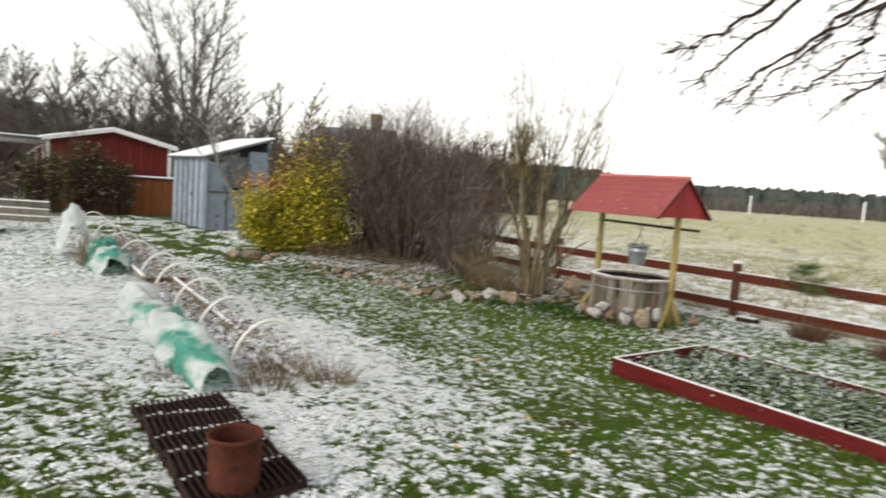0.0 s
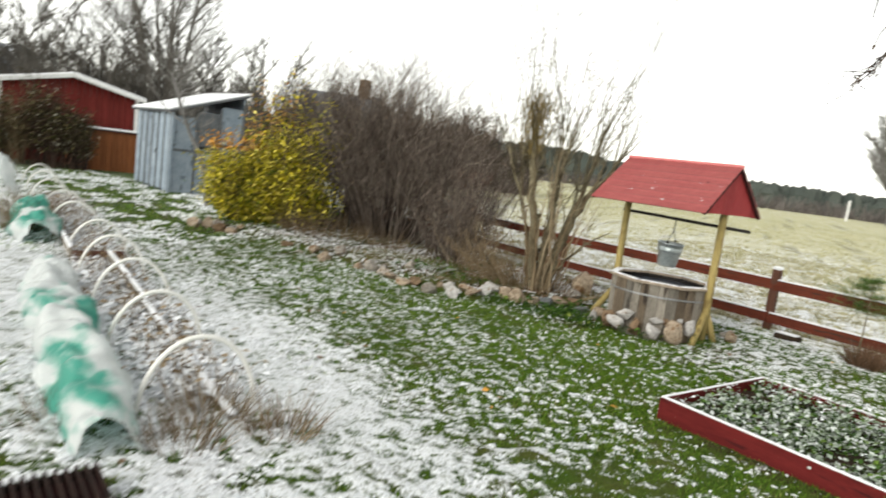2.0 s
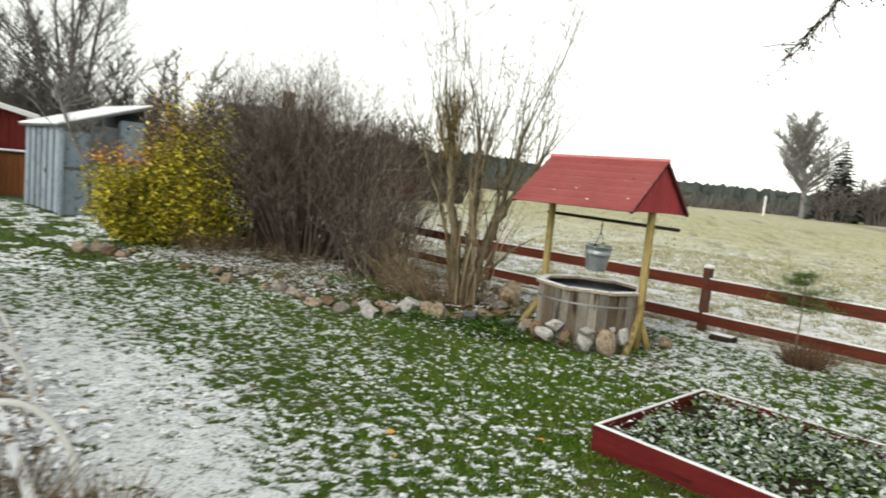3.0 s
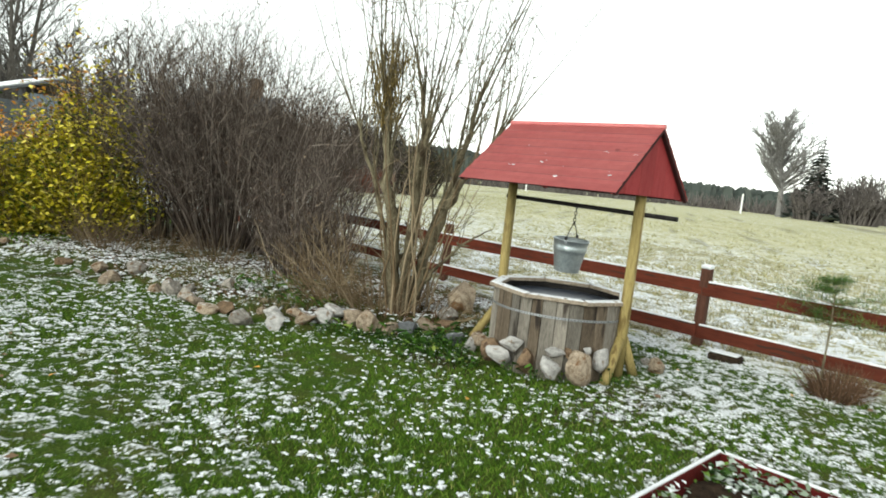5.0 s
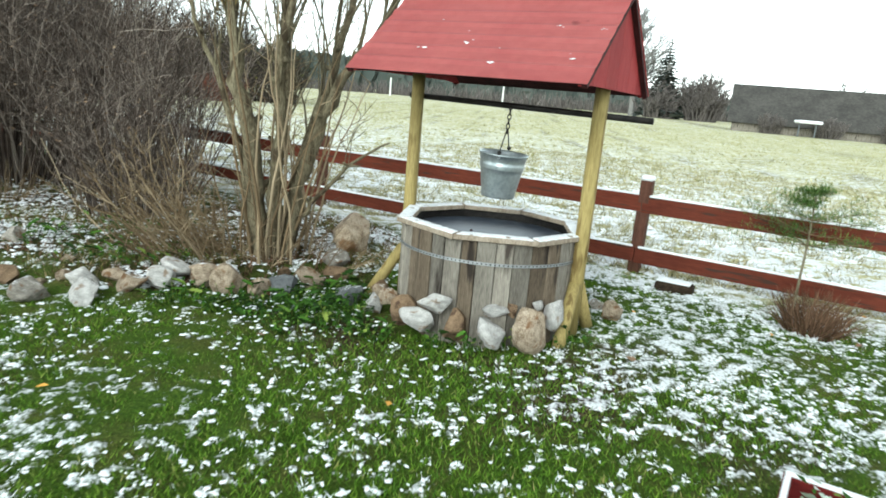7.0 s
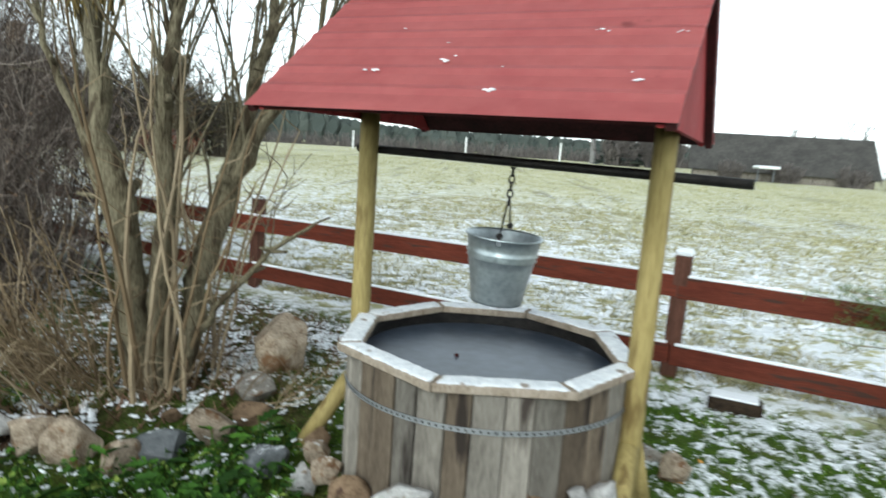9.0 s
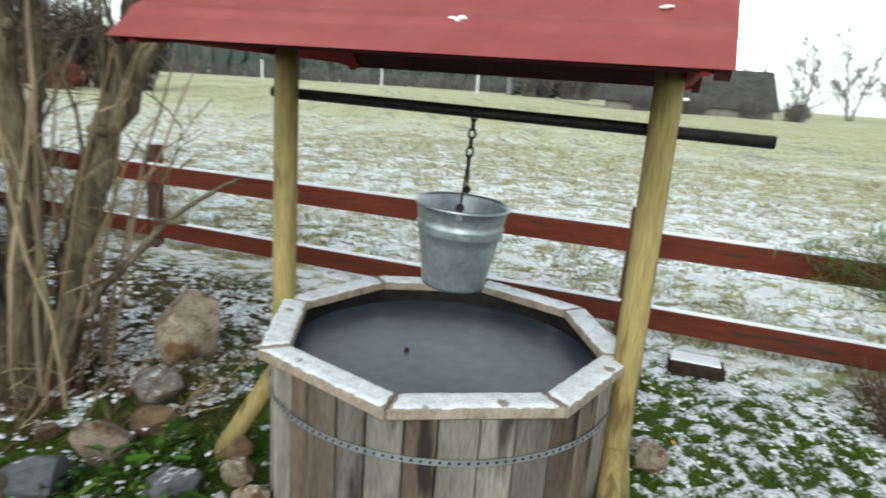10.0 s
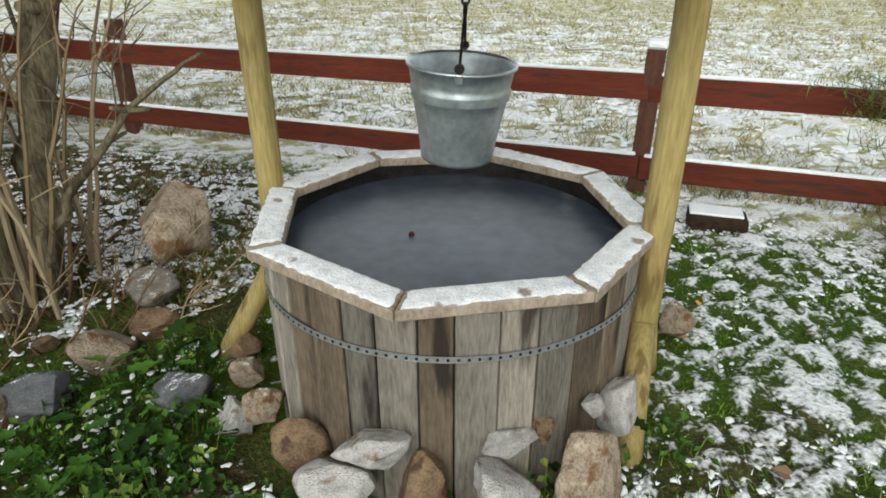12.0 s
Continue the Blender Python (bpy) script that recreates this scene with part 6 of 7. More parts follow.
def grass_clump(x, y, h, r, n, seed, mt, label):
    rs = random.Random(seed)
    buf = Buf()
    for _ in range(n):
        a, d = rs.uniform(0, 6.283), r * math.sqrt(rs.random())
        p = Vector((d * math.cos(a), d * math.sin(a), 0))
        pts, _ = bent(p, Vector((0.7 * d / r * math.cos(a), 0.7 * d / r * math.sin(a), 1)), h * rs.uniform(0.5, 1.1), rs, 3, 0.14, -0.05)
        buf.tube(pts, 0.0035, 0.001, 3)
    ob = part_of("grass_clump", buf.mesh("grass_clump"), mt, None, "", at(x, y))
    tagged(ob, label, "grass clump")


for i, (cx, cy, ch, cr, cn) in enumerate(((-2.85, 3.95, 0.24, 0.18, 150), (-3.1, 3.5, 0.2, 0.18, 120), (-3.75, 3.25, 0.16, 0.2, 100), (-3.3, 3.85, 0.26, 0.2, 150), (-9.75, 6.75, 0.5, 0.22, 220), (-10.2, 7.15, 0.6, 0.2, 220), (-10.6, 7.6, 0.4, 0.2, 160), (-8.2, 10.9, 0.5, 0.25, 120), (-7.7, 10.7, 0.7, 0.3, 90), (-7.2, 11.0, 0.5, 0.3, 110), (-6.4, 11.1, 0.4, 0.3, 110))):
    grass_clump(cx, cy, ch, cr, cn, 200 + i, TWIG_TAN, "tuft of long dry grass on the snowy lawn")
for i, (cx, cy, ch, cr, cn) in enumerate(((0.78, 9.85, 0.32, 0.15, 360), (1.7, 9.2, 0.35, 0.2, 360), (0.95, 10.2, 0.26, 0.2, 200))):
    grass_clump(cx, cy, ch, cr, cn, 220 + i, TWIG_BROWN, "brown withered perennial clump near the fence")


# ---- rusty grates and pot ----
def grates():
    ang = radians(-28)
    first = None
    for i in range(5):
        c = Vector((-3.02, 2.66, 0)) + Vector((math.cos(ang), math.sin(ang), 0)) * (0.29 * i)
        m = Matrix.Translation((c.x, c.y, low(c.x, c.y) + 0.03 + 0.008 * (i % 2))) @ Matrix.Rotation(ang, 4, "Z") @ pose(0, 0, 0, 1.5 * (-1) ** i, 3, 2 * (-1) ** i)
        if first:
            copy_thing(first, m)
            continue
        first = thing("iron_grate", "rusty dark iron grate of ribs with snow between", "grate", m, "stacked grates on the lawn")
        for j in range(15):
            part("rib", boxed(0.285, 0.014, 0.035, None, 0.003), GRATE, first, "", pose(0, -0.26 + 0.52 * j / 14, 0.035))
        for x in (-0.13, 0.13):
            part("cross_bar", boxed(0.022, 0.55, 0.03, None, 0.003), GRATE, first, "", pose(x, 0, 0.012))
        part("base_plate", boxed(0.27, 0.53, 0.008, None), DARK_EDGE, first, "", pose(0, 0, -0.008))
        s = bmesh.new()
        rs = random.Random(2)
        for j in range(14):
            for _ in range(2):
                box(s, rs.uniform(0.005, 0.016), rs.uniform(0.008, 0.018), 0.008, pose(-0.13 + rs.gauss(0, 0.009), -0.24 + 0.52 * j / 14, 0.043), 0.002)
        tagged(part("snow_crumb", s, SNOW, first, "crumbs of snow along a cross bar"), kind="stuff")


grates()


def rusty_pot():
    m = Matrix.Translation((-2.005, 2.065, low(-2.005, 2.065)))
    g = thing("rusty_pot", "open rusty iron pot standing on the grates", "pot", m)
    bm = bmesh.new()
    prof = [(r_, z_ * 1.14) for r_, z_ in ((0.0, 0.0), (0.112, 0.0), (0.118, 0.01), (0.120, 0.15), (0.123, 0.255), (0.130, 0.262), (0.130, 0.275), (0.122, 0.277), (0.116, 0.26), (0.112, 0.03), (0.0, 0.03))]
    seg = 36
    rings = [[bm.verts.new((r * math.cos(6.28318 * i / seg), r * math.sin(6.28318 * i / seg), z)) for i in range(seg)] if r else [bm.verts.new((0, 0, z))] for r, z in prof]
    for a, c in zip(rings, rings[1:]):
        for i in range(seg):
            j = (i + 1) % seg
            if len(a) == 1:
                bm.faces.new((a[0], c[j], c[i]))
            elif len(c) == 1:
                bm.faces.new((a[i], a[j], c[0]))
            else:
                bm.faces.new((a[i], a[j], c[j], c[i]))
    part("body", bm, RUST, g, "", None, True)
    part("bottom_soil", rod(bmesh.new(), 0.11, 0.11, 0.01, pose(0, 0, 0.06), 24), SOIL, g)


rusty_pot()


def low_boards():
    """The low board frame near the concrete ring."""
    a, b = Vector((-23.0, 6.2, 0)), Vector((-17.1, 10.5, 0))
    mid = (a + b) / 2
    g = thing("board_frame", "low frame of grey boards topped with snow", "garden frame", Matrix.Translation((mid.x, mid.y, low(mid.x, mid.y))) @ Matrix.Rotation(math.atan2(b.y - a.y, b.x - a.x), 4, "Z"))
    L = (b - a).length + 0.1
    for z in (0.08, 0.28, 0.48):
        bd = part("board", boxed(L, 0.06, 0.15, None, 0.006), STAVE, g, "", pose(0, 0, z))
        part("snow_strip", boxed(L - 0.04, 0.07, 0.03, pose(0, 0, 0.088), 0.01), SNOW, bd)
    for x in (-L / 2 + 0.1, -1.2, 1.2, L / 2 - 0.1):
        part("post", boxed(0.08, 0.08, 0.7, pose(x, 0.075, 0.3), 0.005), STAVE, g)


low_boards()


# ---- overhanging tree ----
def garden_tree_limbs():
    rng = random.Random(131)
    foot = Vector((3.3, 4.0, low(3.3, 4.0)))
    t = thing("fruit_tree", "old leafless fruit tree with knobbly twigs overhanging the lawn", "tree", Matrix.Translation(foot))
    buf = Buf()
    crotch = Vector((3.1, 4.1, 2.6))
    buf.tube([foot - foot, Vector((0.05, 0.0, 1.2)), crotch - foot], 0.16, 0.12, 12)
    part_of("trunk", buf.mesh("trunk"), BARK, t, "", None, True)
    routes = [
        [(1.43, 3.44, 3.13), (0.84, 3.67, 3.02), (0.43, 3.81, 2.61), (0.22, 3.81, 2.43), (-0.03, 3.81, 2.23), (-0.16, 3.81, 2.08)],
        [(1.36, 3.37, 2.98), (0.69, 3.59, 2.87), (0.49, 3.70, 2.50), (0.44, 3.74, 2.33), (0.25, 3.74, 2.18), (0.12, 3.74, 2.12)],
        [(1.28, 3.67, 3.35), (0.69, 3.89, 3.13), (0.06, 3.96, 2.69), (-0.20, 3.96, 2.54), (-0.38, 3.96, 2.43), (-0.53, 3.96, 2.40)],
        [(1.28, 3.22, 2.83), (0.88, 3.52, 2.61), (0.62, 3.67, 2.35), (0.49, 3.70, 2.15), (0.40, 3.74, 2.08)],
        [(1.21, 3.59, 3.43), (0.62, 3.81, 3.06), (0.10, 3.89, 2.61), (-0.23, 3.89, 2.33), (-0.34, 3.89, 2.20)],
        [(2.3, 5.2, 3.7), (0.59, 6.45, 3.21), (0.43, 6.45, 3.07), (0.24, 6.45, 2.91), (0.01, 6.45, 2.75), (-0.13, 6.45, 2.55), (-0.22, 6.55, 2.40)],
    ]
    for route in routes:
        b = Buf()
        pts = [crotch - foot] + [Vector(p) - foot for p in route]
        n = len(pts)
        fine = []
        for i in range(n - 1):
            for j in range(4):
                fine.append(pts[i].lerp(pts[i + 1], j / 4) + Vector((rng.gauss(0, 0.012), rng.gauss(0, 0.012), rng.gauss(0, 0.012))) * (i > 0))
        fine.append(pts[-1])
        b.tube(fine[:9], 0.045, 0.016, 8)
        b.tube(fine[8:], 0.015, 0.0045, 6)
        for i in range(9, len(fine) - 1):
            for _ in range(2):
                a = rng.uniform(0, 6.283)
                d = (fine[i + 1] - fine[i]).normalized() + Vector((math.cos(a), math.sin(a) * 0.6, rng.uniform(-0.6, 0.5))) * 0.8
                tw, h = bent(fine[i], d, rng.uniform(0.06, 0.27), rng, 5, 0.25, -0.02)
                b.tube(tw, 0.0045, 0.0024, 4)
                for q in tw[2:]:
                    if rng.random() < 0.6:
                        a = rng.uniform(0, 6.283)
                        t2, _ = bent(q, h + Vector((math.cos(a), math.sin(a), rng.uniform(-0.5, 0.4))), rng.uniform(0.02, 0.09), rng, 3, 0.3)
                        b.tube(t2, 0.0032, 0.0018, 3)
                        b.tube([t2[-1], t2[-1] + (t2[-1] - t2[-2]).normalized() * 0.015], 0.006, 0.003, 4)
        part_of("limb", b.mesh("limb"), TWIG_DARK, t)


garden_tree_limbs()


# ---- young pines, block, fallen leaves ----
def sapling(x, y, h, wide, seed):
    rs = random.Random(seed)
    t = thing("pine_sapling", "young pine with thin stem and flat whorls of needles", "tree", at(x, y))
    buf = Buf()
    buf.tube([Vector((0, 0, 0)), Vector((0.01, 0.01, h * 0.6)), Vector((0.0, 0.02, h))], 0.011, 0.004, 6)
    part_of("stem", buf.mesh("stem"), BARK, t)
    nd, tw = Buf(), Buf()
    for z, r in ((0.60, 0.9), (0.68, 1.0), (0.78, 0.7), (0.88, 0.45), (0.97, 0.2)):
        for i in range(7):
            a = rs.uniform(0, 6.283)
            pts, _ = bent(Vector((0, 0, h * z)), Vector((math.cos(a), math.sin(a), 0.15)), wide * r * rs.uniform(0.6, 1.0), rs, 5, 0.08)
            tw.tube(pts, 0.004, 0.002, 3)
            for q in pts[1:]:
                for _ in range(26):
                    d = Vector((rs.gauss(0, 1), rs.gauss(0, 1), rs.gauss(0.3, 0.7))).normalized()
                    p = q + Vector((rs.gauss(0, 0.03), rs.gauss(0, 0.03), rs.gauss(0, 0.012)))
                    s = d.cross(Vector((0, 0, 1))).normalized() * 0.003
                    k_ = len(nd.v)
                    nd.v += [p - s, p + s, p + d * rs.uniform(0.04, 0.07)]
                    nd.f.append((k_, k_ + 1, k_ + 2))
    part_of("twig_frame", tw.mesh("twig_frame"), TWIG_TAN, t)
    part_of("needle_spray", nd.mesh("needle_spray"), NEEDLE, t)


sapling(0.72, 10.05, 1.02, 0.68, 3)
sapling(1.95, 9.6, 0.95, 0.45, 5)


def kerb_block():
    p = Vector((0.02, 10.62, low(0.02, 10.62)))
    g = thing("wood_block", "flat dark wooden block with a snowy top by the fence", "block", Matrix.Translation(p) @ Matrix.Rotation(AXIS, 4, "Z"))
    part("body", boxed(0.30, 0.18, 0.09, pose(0, 0, 0.03), 0.018), SOIL, g)
    part("snow_layer", boxed(0.27, 0.14, 0.016, pose(-0.01, 0.01, 0.080), 0.007), SNOW, g)


kerb_block()


def snow_lumps(name, label, x, y, size, seed, lift=0.009):
    """Small soft lumps of snow lying on the grass."""
    rs = np.random.RandomState(seed)
    n, k = len(x), 7
    a = np.arange(k) * 6.28318 / k
    turn = rs.rand(n, 1) * 6.283
    ex = size[:, None] * rs.uniform(0.7, 1.3, (n, 1))
    ey = size[:, None] * rs.uniform(0.45, 0.9, (n, 1))
    z0 = level(x, y)[:, None]
    rings = []
    for f, h in ((1.0, -0.1), (0.68, 0.75)):
        r = f * rs.uniform(0.45, 1.4, (n, k))
        px, py = np.cos(a) * r * ex, np.sin(a) * r * ey
        c, s = np.cos(turn), np.sin(turn)
        rings.append(np.stack([x[:, None] + px * c - py * s, y[:, None] + px * s + py * c, z0 + lift + size[:, None] * 0.26 * h * rs.uniform(0.5, 1.5, (n, k))], 2))
    top = np.stack([x, y, z0[:, 0] + lift + size * 0.26], 1)[:, None, :]
    v = np.concatenate([rings[0], rings[1], top], 1)
    i = np.arange(k)
    j = (i + 1) % k
    quads = np.stack([i, j, j + k, i + k], 1)
    tris = np.stack([i + k, j + k, np.full(k, 2 * k)], 1)
    base = (np.arange(n) * (2 * k + 1))[:, None, None]
    faces = (quads[None] + base).reshape(-1, 4).tolist() + (tris[None] + base).reshape(-1, 3).tolist()
    me = bpy.data.meshes.new(name)
    me.from_pydata(v.reshape(-1, 3).tolist(), [], faces)
    me.materials.append(FLECK)
    me.shade_smooth()
    return tagged(new(name, me), label, "snow", kind="stuff")


WEED = leaf_mat("fresh_weed_leaf", [(0.0, (0.012, 0.03, 0.006)), (0.5, (0.035, 0.085, 0.012)), (0.85, (0.075, 0.17, 0.022)), (1.0, (0.22, 0.27, 0.06))], 0.65)


def broad_leaf(buf, p, size, rng):
    """A lobed, folded leaf on a short stalk."""
    a = rng.uniform(0, 6.283)
    d = Vector((math.cos(a), math.sin(a), rng.uniform(-0.35, 0.45))).normalized()
    s_ = d.cross(Vector((rng.uniform(-0.4, 0.4), rng.uniform(-0.4, 0.4), 1))).normalized()
    u = s_.cross(d)
    k = len(buf.v)
    shape = ((0.0, 0.02), (0.14, 0.20), (0.24, 0.10), (0.40, 0.24), (0.50, 0.12), (0.66, 0.20), (0.76, 0.09), (1.0, 0.0))
    for f, wd in shape:
        droop = u * (-0.22 * f * f * size)
        mid = p + d * f * size + droop
        wd *= rng.uniform(0.85, 1.15)
        buf.v += [mid + s_ * wd * size + u * 0.10 * size, mid, mid - s_ * wd * size + u * 0.10 * size]
    for i in range(len(shape) - 1):
        for o in (0, 1):
            b = k + 3 * i + o
            buf.f.append((b, b + 1, b + 4, b + 3))


def weeds():
    rs = random.Random(61)
    small, broad = Buf(), Buf()
    patches = ((-2.62, 9.20, 90, 0.16, 12), (-2.42, 9.28, 70, 0.13, 8), (-2.80, 9.32, 70, 0.15, 12), (-2.95, 9.12, 60, 0.14, 10), (-2.22, 8.92, 60, 0.11, 9), (-2.66, 8.95, 90, 0.16, 9), (-2.46, 9.06, 60, 0.12, 6), (-2.52, 9.72, 40, 0.13, 9), (-2.66, 9.56, 50, 0.13, 10), (-1.78, 8.80, 12, 0.06, 2), (-1.58, 8.83, 10, 0.05, 2), (-1.36, 8.92, 8, 0.05, 1), (-0.95, 9.05, 24, 0.09, 2), (-3.2, 9.2, 60, 0.15, 8), (-3.6, 9.25, 50, 0.15, 6), (-4.4, 9.6, 50, 0.2, 8), (-5.2, 9.9, 60, 0.25, 10), (-4.0, 9.7, 50, 0.2, 8), (-4.8, 10.3, 60, 0.3, 12))
    for x, y, n, spread, big in patches:
        for _ in range(int(n * 0.9)):
            a, d = rs.uniform(0, 6.283), spread * math.sqrt(rs.random()) * 1.15
            p = Vector((x + d * math.cos(a), y + d * math.sin(a), low(x, y)))
            tip = p + Vector((0.3 * d * math.cos(a), 0.3 * d * math.sin(a), rs.uniform(0.03, 0.11)))
            small.tube([p, tip], 0.002, 0.0015, 3)
            for q in (tip, tip, p.lerp(tip, 0.6)):
                small.leaf(q, rs.uniform(0.018, 0.042), rs, 0.9)
        for _ in range(big):
            a, d = rs.uniform(0, 6.283), spread * math.sqrt(rs.random())
            p = Vector((x + d * math.cos(a), y + d * math.sin(a), low(x, y)))
            tip = p + Vector((0.3 * d * math.cos(a), 0.3 * d * math.sin(a), rs.uniform(0.05, 0.13)))
            broad.tube([p, tip], 0.003, 0.002, 3)
            broad_leaf(broad, tip, rs.uniform(0.06, 0.13), rs)
    wx = np.array([rs.gauss(-2.7, 0.30) for _ in range(260)])
    wy = np.array([rs.gauss(9.25, 0.28) for _ in range(260)])
    keep = np.hypot(wx - WELL.x, wy - WELL.y) > 0.74
    wx, wy = wx[keep], wy[keep]
    snow_lumps("snow_among_weeds", "flecks of snow among the weeds", wx, wy, np.array([rs.uniform(0.007, 0.022) for _ in wx]), 9, 0.05)
    tagged(part_of("weeds", small.mesh("weeds"), WEED), "low small-leaved green herbs among the stones", "weeds", kind="stuff")
    tagged(part_of("broad_weeds", broad.mesh("broad_weeds"), WEED, None, "", None, True), "broad bright green weed leaves beside the well", "weeds", kind="stuff")


weeds()


def litter():
    rs = random.Random(73)
    for _ in range(70):
        x, y = rs.uniform(-7, 1.6), rs.uniform(3, 10.4)
        buf = Buf()
        buf.leaf(Vector((0, 0, 0.025)), rs.uniform(0.04, 0.08), rs, 0.25)
        ob = part_of("fallen_leaf", buf.mesh("fallen_leaf"), rs.choice((LEAF_BROWN, LEAF_BROWN, LEAF_ORANGE)), None, "", Matrix.Translation((x, y, low(x, y))))
        tagged(ob, "curled brown leaf fallen on the lawn", "leaf", "fallen leaves")


litter()


# ---- grass, snow on it, and litter of the planted strip ----
def blades(name, label, x, y, h, width, lean, mt, seed):
    rs = np.random.RandomState(seed)
    n = len(x)
    z = level(x, y)
    a, b = rs.rand(n) * 6.283, rs.rand(n) * 6.283
    l = lean * (0.3 + rs.rand(n))
    dx, dy = np.cos(a) * width / 2, np.sin(a) * width / 2
    v = np.empty((n, 3, 3))
    v[:, 0] = np.stack([x - dx, y - dy, z - 0.005], 1)
    v[:, 1] = np.stack([x + dx, y + dy, z - 0.005], 1)
    v[:, 2] = np.stack([x + np.cos(b) * l * h, y + np.sin(b) * l * h, z + h], 1)
    me = bpy.data.meshes.new(name)
    me.from_pydata(v.reshape(-1, 3).tolist(), [], np.arange(3 * n).reshape(-1, 3).tolist())
    me.materials.append(mt)
    return tagged(new(name, me), label, "grass", kind="stuff")


STRIP_GRASS = leaf_mat("mixed_grass", [(0.0, (0.04, 0.07, 0.010)), (0.4, (0.10, 0.13, 0.02)), (0.7, (0.18, 0.14, 0.06)), (1.0, (0.30, 0.24, 0.13))])


def build_grass():
    rs = np.random.RandomState(7)
    x = rs.uniform(-9.0, 3.0, 900000)
    y = rs.uniform(1.2, 12.2, 900000)
    d = np.minimum(np.hypot(x + 1.3, (y - 7.6)), np.hypot(x + 2.2, y - 4.5))
    keep = rs.rand(len(x)) < np.clip(1.15 - d / 6.5, 0.10, 1)
    x, y = x[keep], y[keep]
    sn = snow_here(x, y) + 0.5 * (lattice(x, y, 37, 51) - 0.5)
    strip = behind_border(x, y)
    bed = ((x + 1.09) * 0.883 + (y - 6.19) * -0.469 > 0) & (np.abs((x + 1.09) * 0.469 + (y - 6.19) * 0.883 - 0.76) < 0.78)
    tub = np.hypot(x - WELL.x, y - WELL.y) < 0.68
    row = (np.abs((x - ROW.x) * RP.x + (y - ROW.y) * RP.y) < 0.45) & ((x - ROW.x) * RD.x + (y - ROW.y) * RD.y > 0)
    free = ~bed & ~tub & ~row & (past_fence(x, y) < 0) & (strip < 0.3)
    g = free & (sn < 0.60) & (rs.rand(len(x)) < 0.85)
    hh = 0.010 + 0.020 * rs.rand(len(x))
    blades("lawn_grass", "short green lawn grass showing through the snow", x[g], y[g], hh[g], 0.007, 1.3, BLADE, 1)
    f = free & (sn > 0.38) & (rs.rand(len(x)) < 0.24)
    blades("frost_on_grass", "thin snow frosting the grass tips", x[f], y[f], hh[f] * 0.6 + 0.006, 0.007, 1.5, FLECK, 8)
    lx, ly = rs.uniform(-8.5, 2.8, 260000), rs.uniform(1.4, 11.2, 260000)
    share = snow_here(lx, ly) + 0.90 * (rs.rand(len(lx)) - 0.5)
    bed2 = ((lx + 1.09) * 0.883 + (ly - 6.19) * -0.469 > -0.02) & (np.abs((lx + 1.09) * 0.469 + (ly - 6.19) * 0.883 - 0.76) < 0.80)
    ok = (share > 0.52) & ~bed2 & (np.hypot(lx - WELL.x, ly - WELL.y) > 0.72) & (past_fence(lx, ly) < 0)
    snow_lumps("snow_on_grass", "small lumps of snow lying on the lawn", lx[ok], ly[ok], 0.004 + 0.016 * rs.rand(ok.sum()) ** 1.6, 2)
    ox, oy = rs.uniform(-19, -8.3, 26000), rs.uniform(2.5, 14.5, 26000)
    white = snow_share(ox, oy) + 0.9 * (lattice(ox, oy, 3.1, 71) - 0.5) + 0.3 * (rs.rand(len(ox)) - 0.5)
    ok = (white > 0.40) & (past_fence(ox, oy) < -0.3) & (behind_border(ox, oy) < 0.3)
    snow_lumps("far_lawn_snow", "scattered lumps of snow on the outer lawn", ox[ok], oy[ok], 0.02 + 0.05 * rs.rand(ok.sum()) ** 1.5, 12)
    bx, by = rs.uniform(-14, 12, 70000), rs.uniform(-9, 9, 70000)
    white = 0.45 + 0.9 * (lattice(bx, by, 2.7, 72) - 0.5) + 0.4 * (rs.rand(len(bx)) - 0.5)
    inside = (bx > -8.6) & (bx < 2.7) & (by > 1.5)
    ok = (white > 0.44) & ~inside & (past_fence(bx, by) < -0.3)
    snow_lumps("rear_lawn_snow", "scattered lumps of snow on the lawn behind", bx[ok], by[ok], 0.008 + 0.03 * rs.rand(ok.sum()) ** 1.6, 13)
    tuft = rs.rand(len(ox)) < 0.7
    blades("outer_lawn_grass", "green lawn grass between snow patches", ox[tuft], oy[tuft], 0.03 + 0.03 * rs.rand(tuft.sum()), 0.03, 1.3, BLADE, 14)
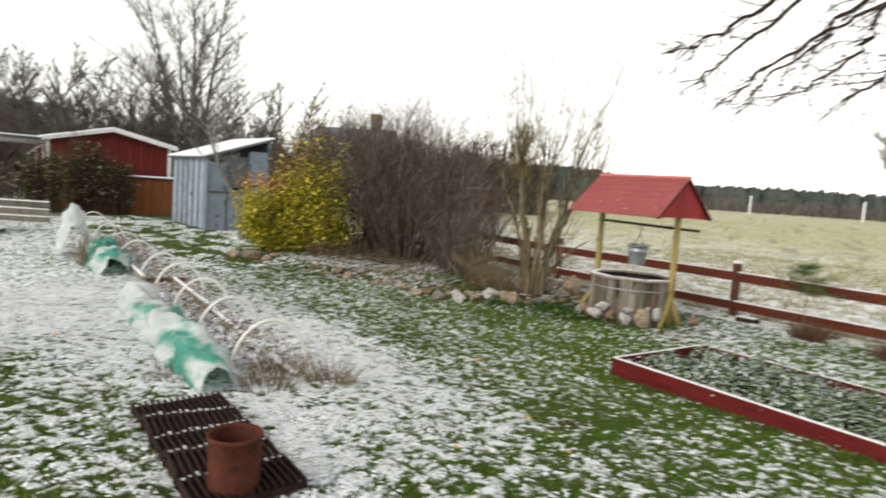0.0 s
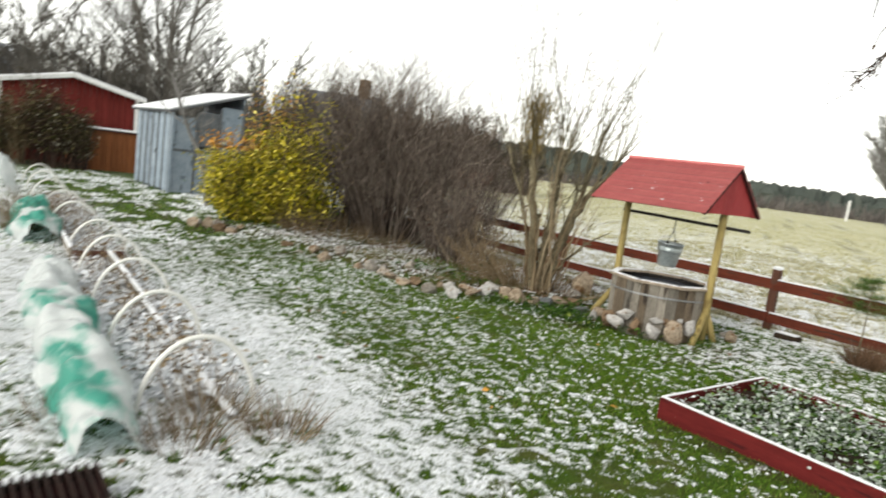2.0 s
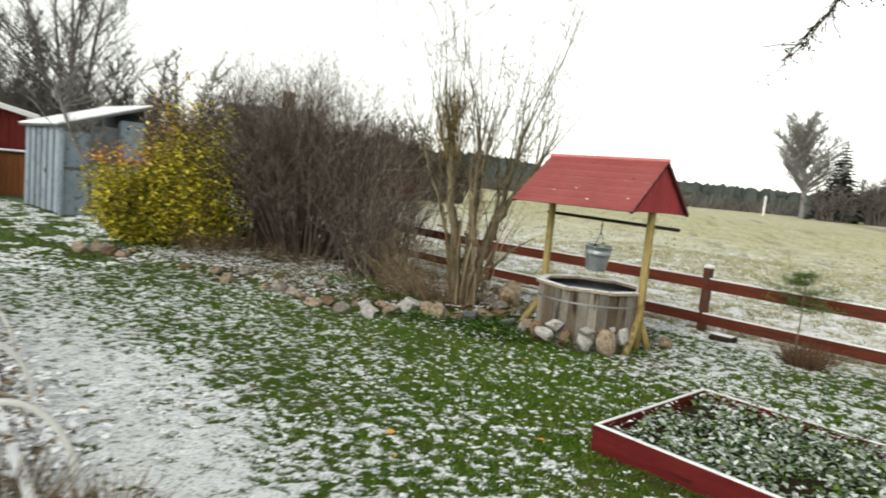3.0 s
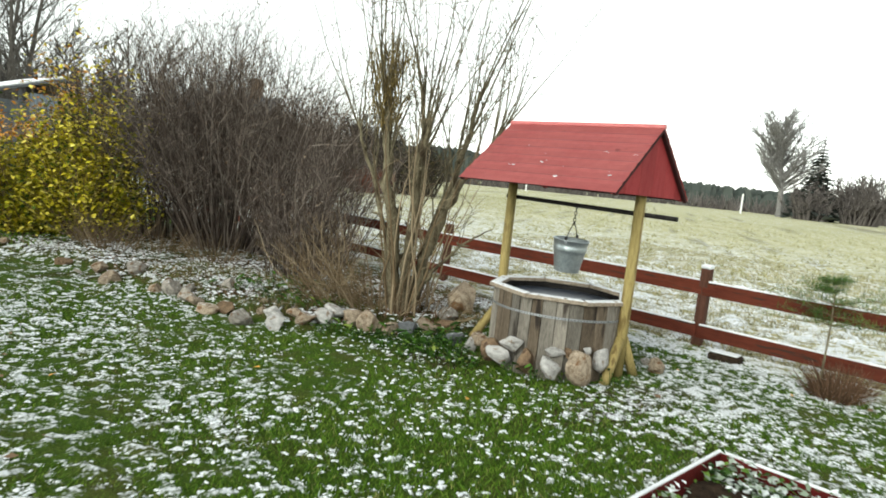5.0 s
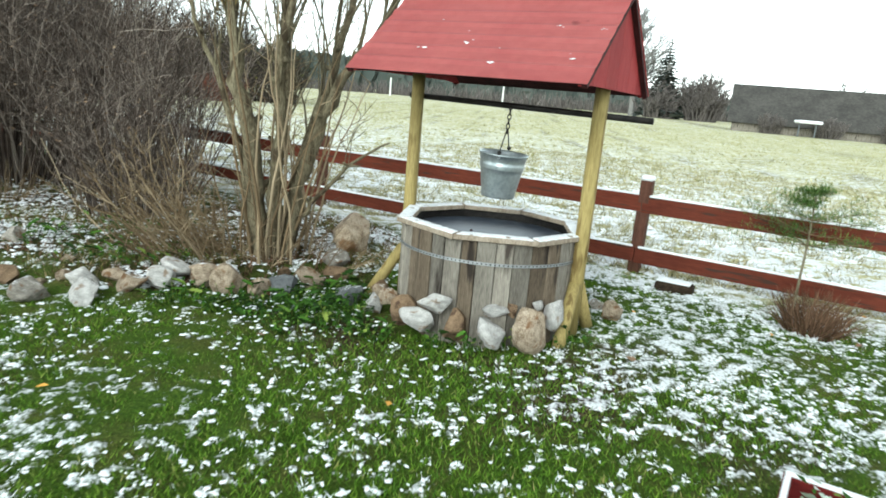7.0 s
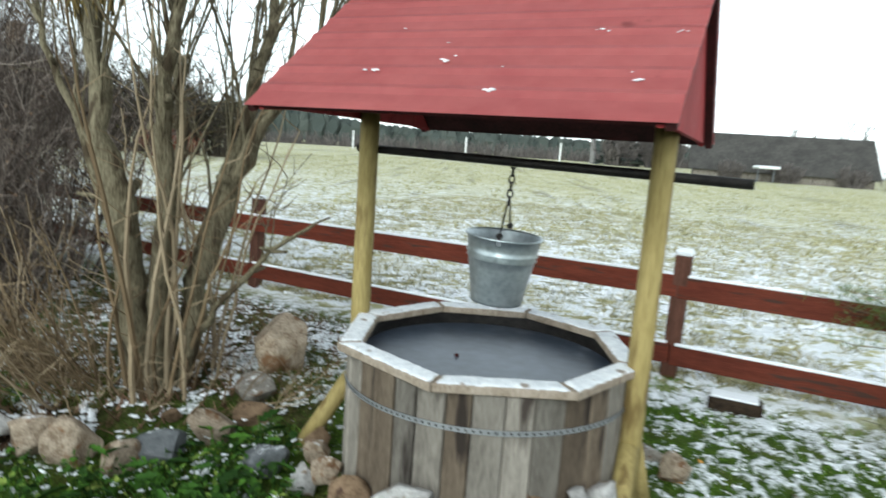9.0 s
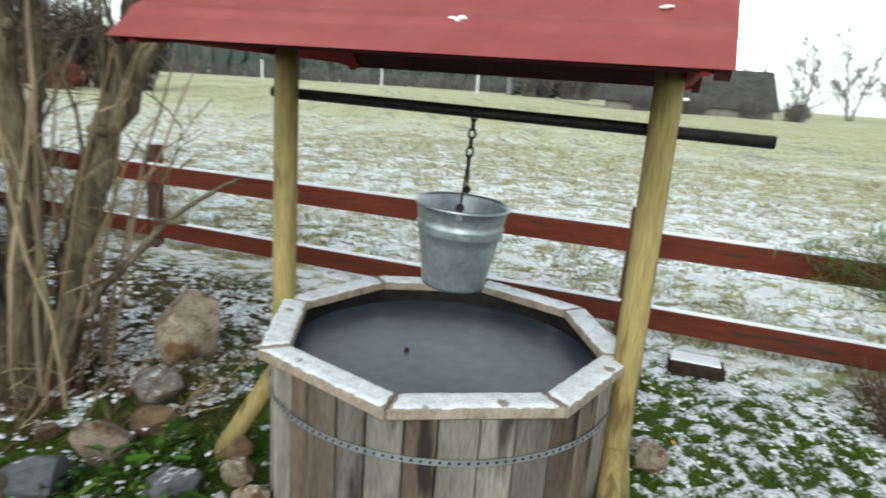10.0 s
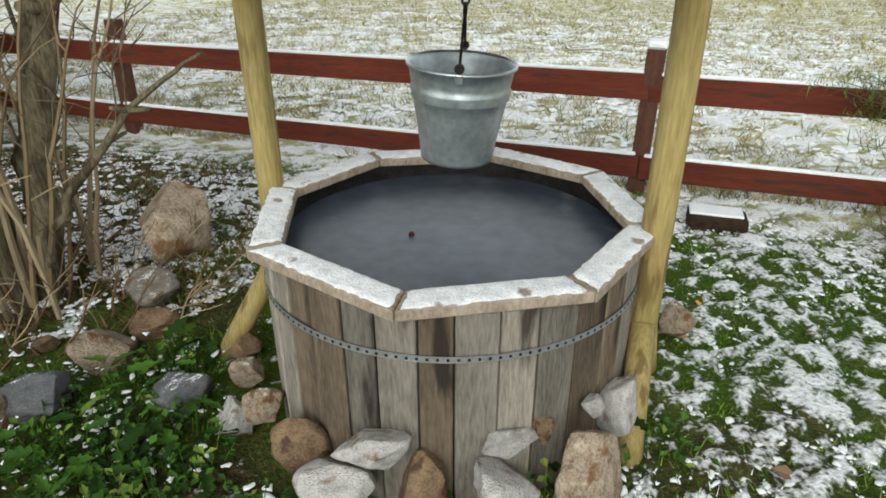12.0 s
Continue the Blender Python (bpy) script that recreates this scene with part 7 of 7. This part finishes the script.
    s = (strip > 0.3) & (rs.rand(len(x)) < 0.8) & ~tub
    pick = rs.rand(len(x))
    q = s & (pick < 0.28)
    blades("strip_litter", "dead leaves and stalks under the bushes", x[q], y[q], 0.02 + 0.05 * rs.rand(q.sum()), 0.012, 1.6, TWIG_BROWN, 3)
    q = s & (pick > 0.46) & (sn > 0.26)
    gq = s & (pick > 0.28) & (pick < 0.85) & (lattice(x, y, 1.6, 81) > 0.58)
    blades("strip_grass", "green and tan grass growing under the bushes", x[gq], y[gq], 0.03 + 0.05 * rs.rand(gq.sum()), 0.010, 1.3, STRIP_GRASS, 15)
    snow_lumps("strip_snow", "flecks of snow under the bushes", x[q], y[q], 0.007 + 0.022 * rs.rand(q.sum()) ** 1.5, 4, 0.008)
    # field just beyond the fence
    u, w = rs.uniform(-9, 10, 260000), rs.rand(260000) ** 1.7 * 14
    fx = FENCE_A.x - FDIR.x * u + FDIR.y * 0 + w * FDIR.y
    fy = FENCE_A.y - FDIR.y * u - w * FDIR.x
    pick = rs.rand(len(fx))
    clump = lattice(fx, fy, 5.0, 61)
    q = (pick < 0.6) & (clump > 0.4)
    blades("field_grass", "pale dry grass of the field", fx[q], fy[q], 0.03 + 0.07 * rs.rand(q.sum()), 0.010, 1.2, STRAW, 5)
    tu, tw_ = rs.uniform(-40, 45, 90000), 6 + 50 * rs.rand(90000) ** 1.3
    tx, ty = FENCE_A.x - FDIR.x * tu + tw_ * FDIR.y, FENCE_A.y - FDIR.y * tu - tw_ * FDIR.x
    ok = (lattice(tx, ty, 2.6, 63) > 0.50) & (lattice(tx, ty, 0.6, 64) > 0.3)
    blades("field_tufts", "tufts of dry grass across the field", tx[ok], ty[ok], 0.04 + 0.07 * rs.rand(ok.sum()), 0.045, 1.8, FIELD_TUFT, 25)
    q = (pick > 0.80) & (clump < 0.6) & (w < 8)
    snow_lumps("field_snow", "snow caught in the field's dry grass", fx[q], fy[q], rs.uniform(0.015, 0.05, q.sum()), 6, 0.01)


build_grass()
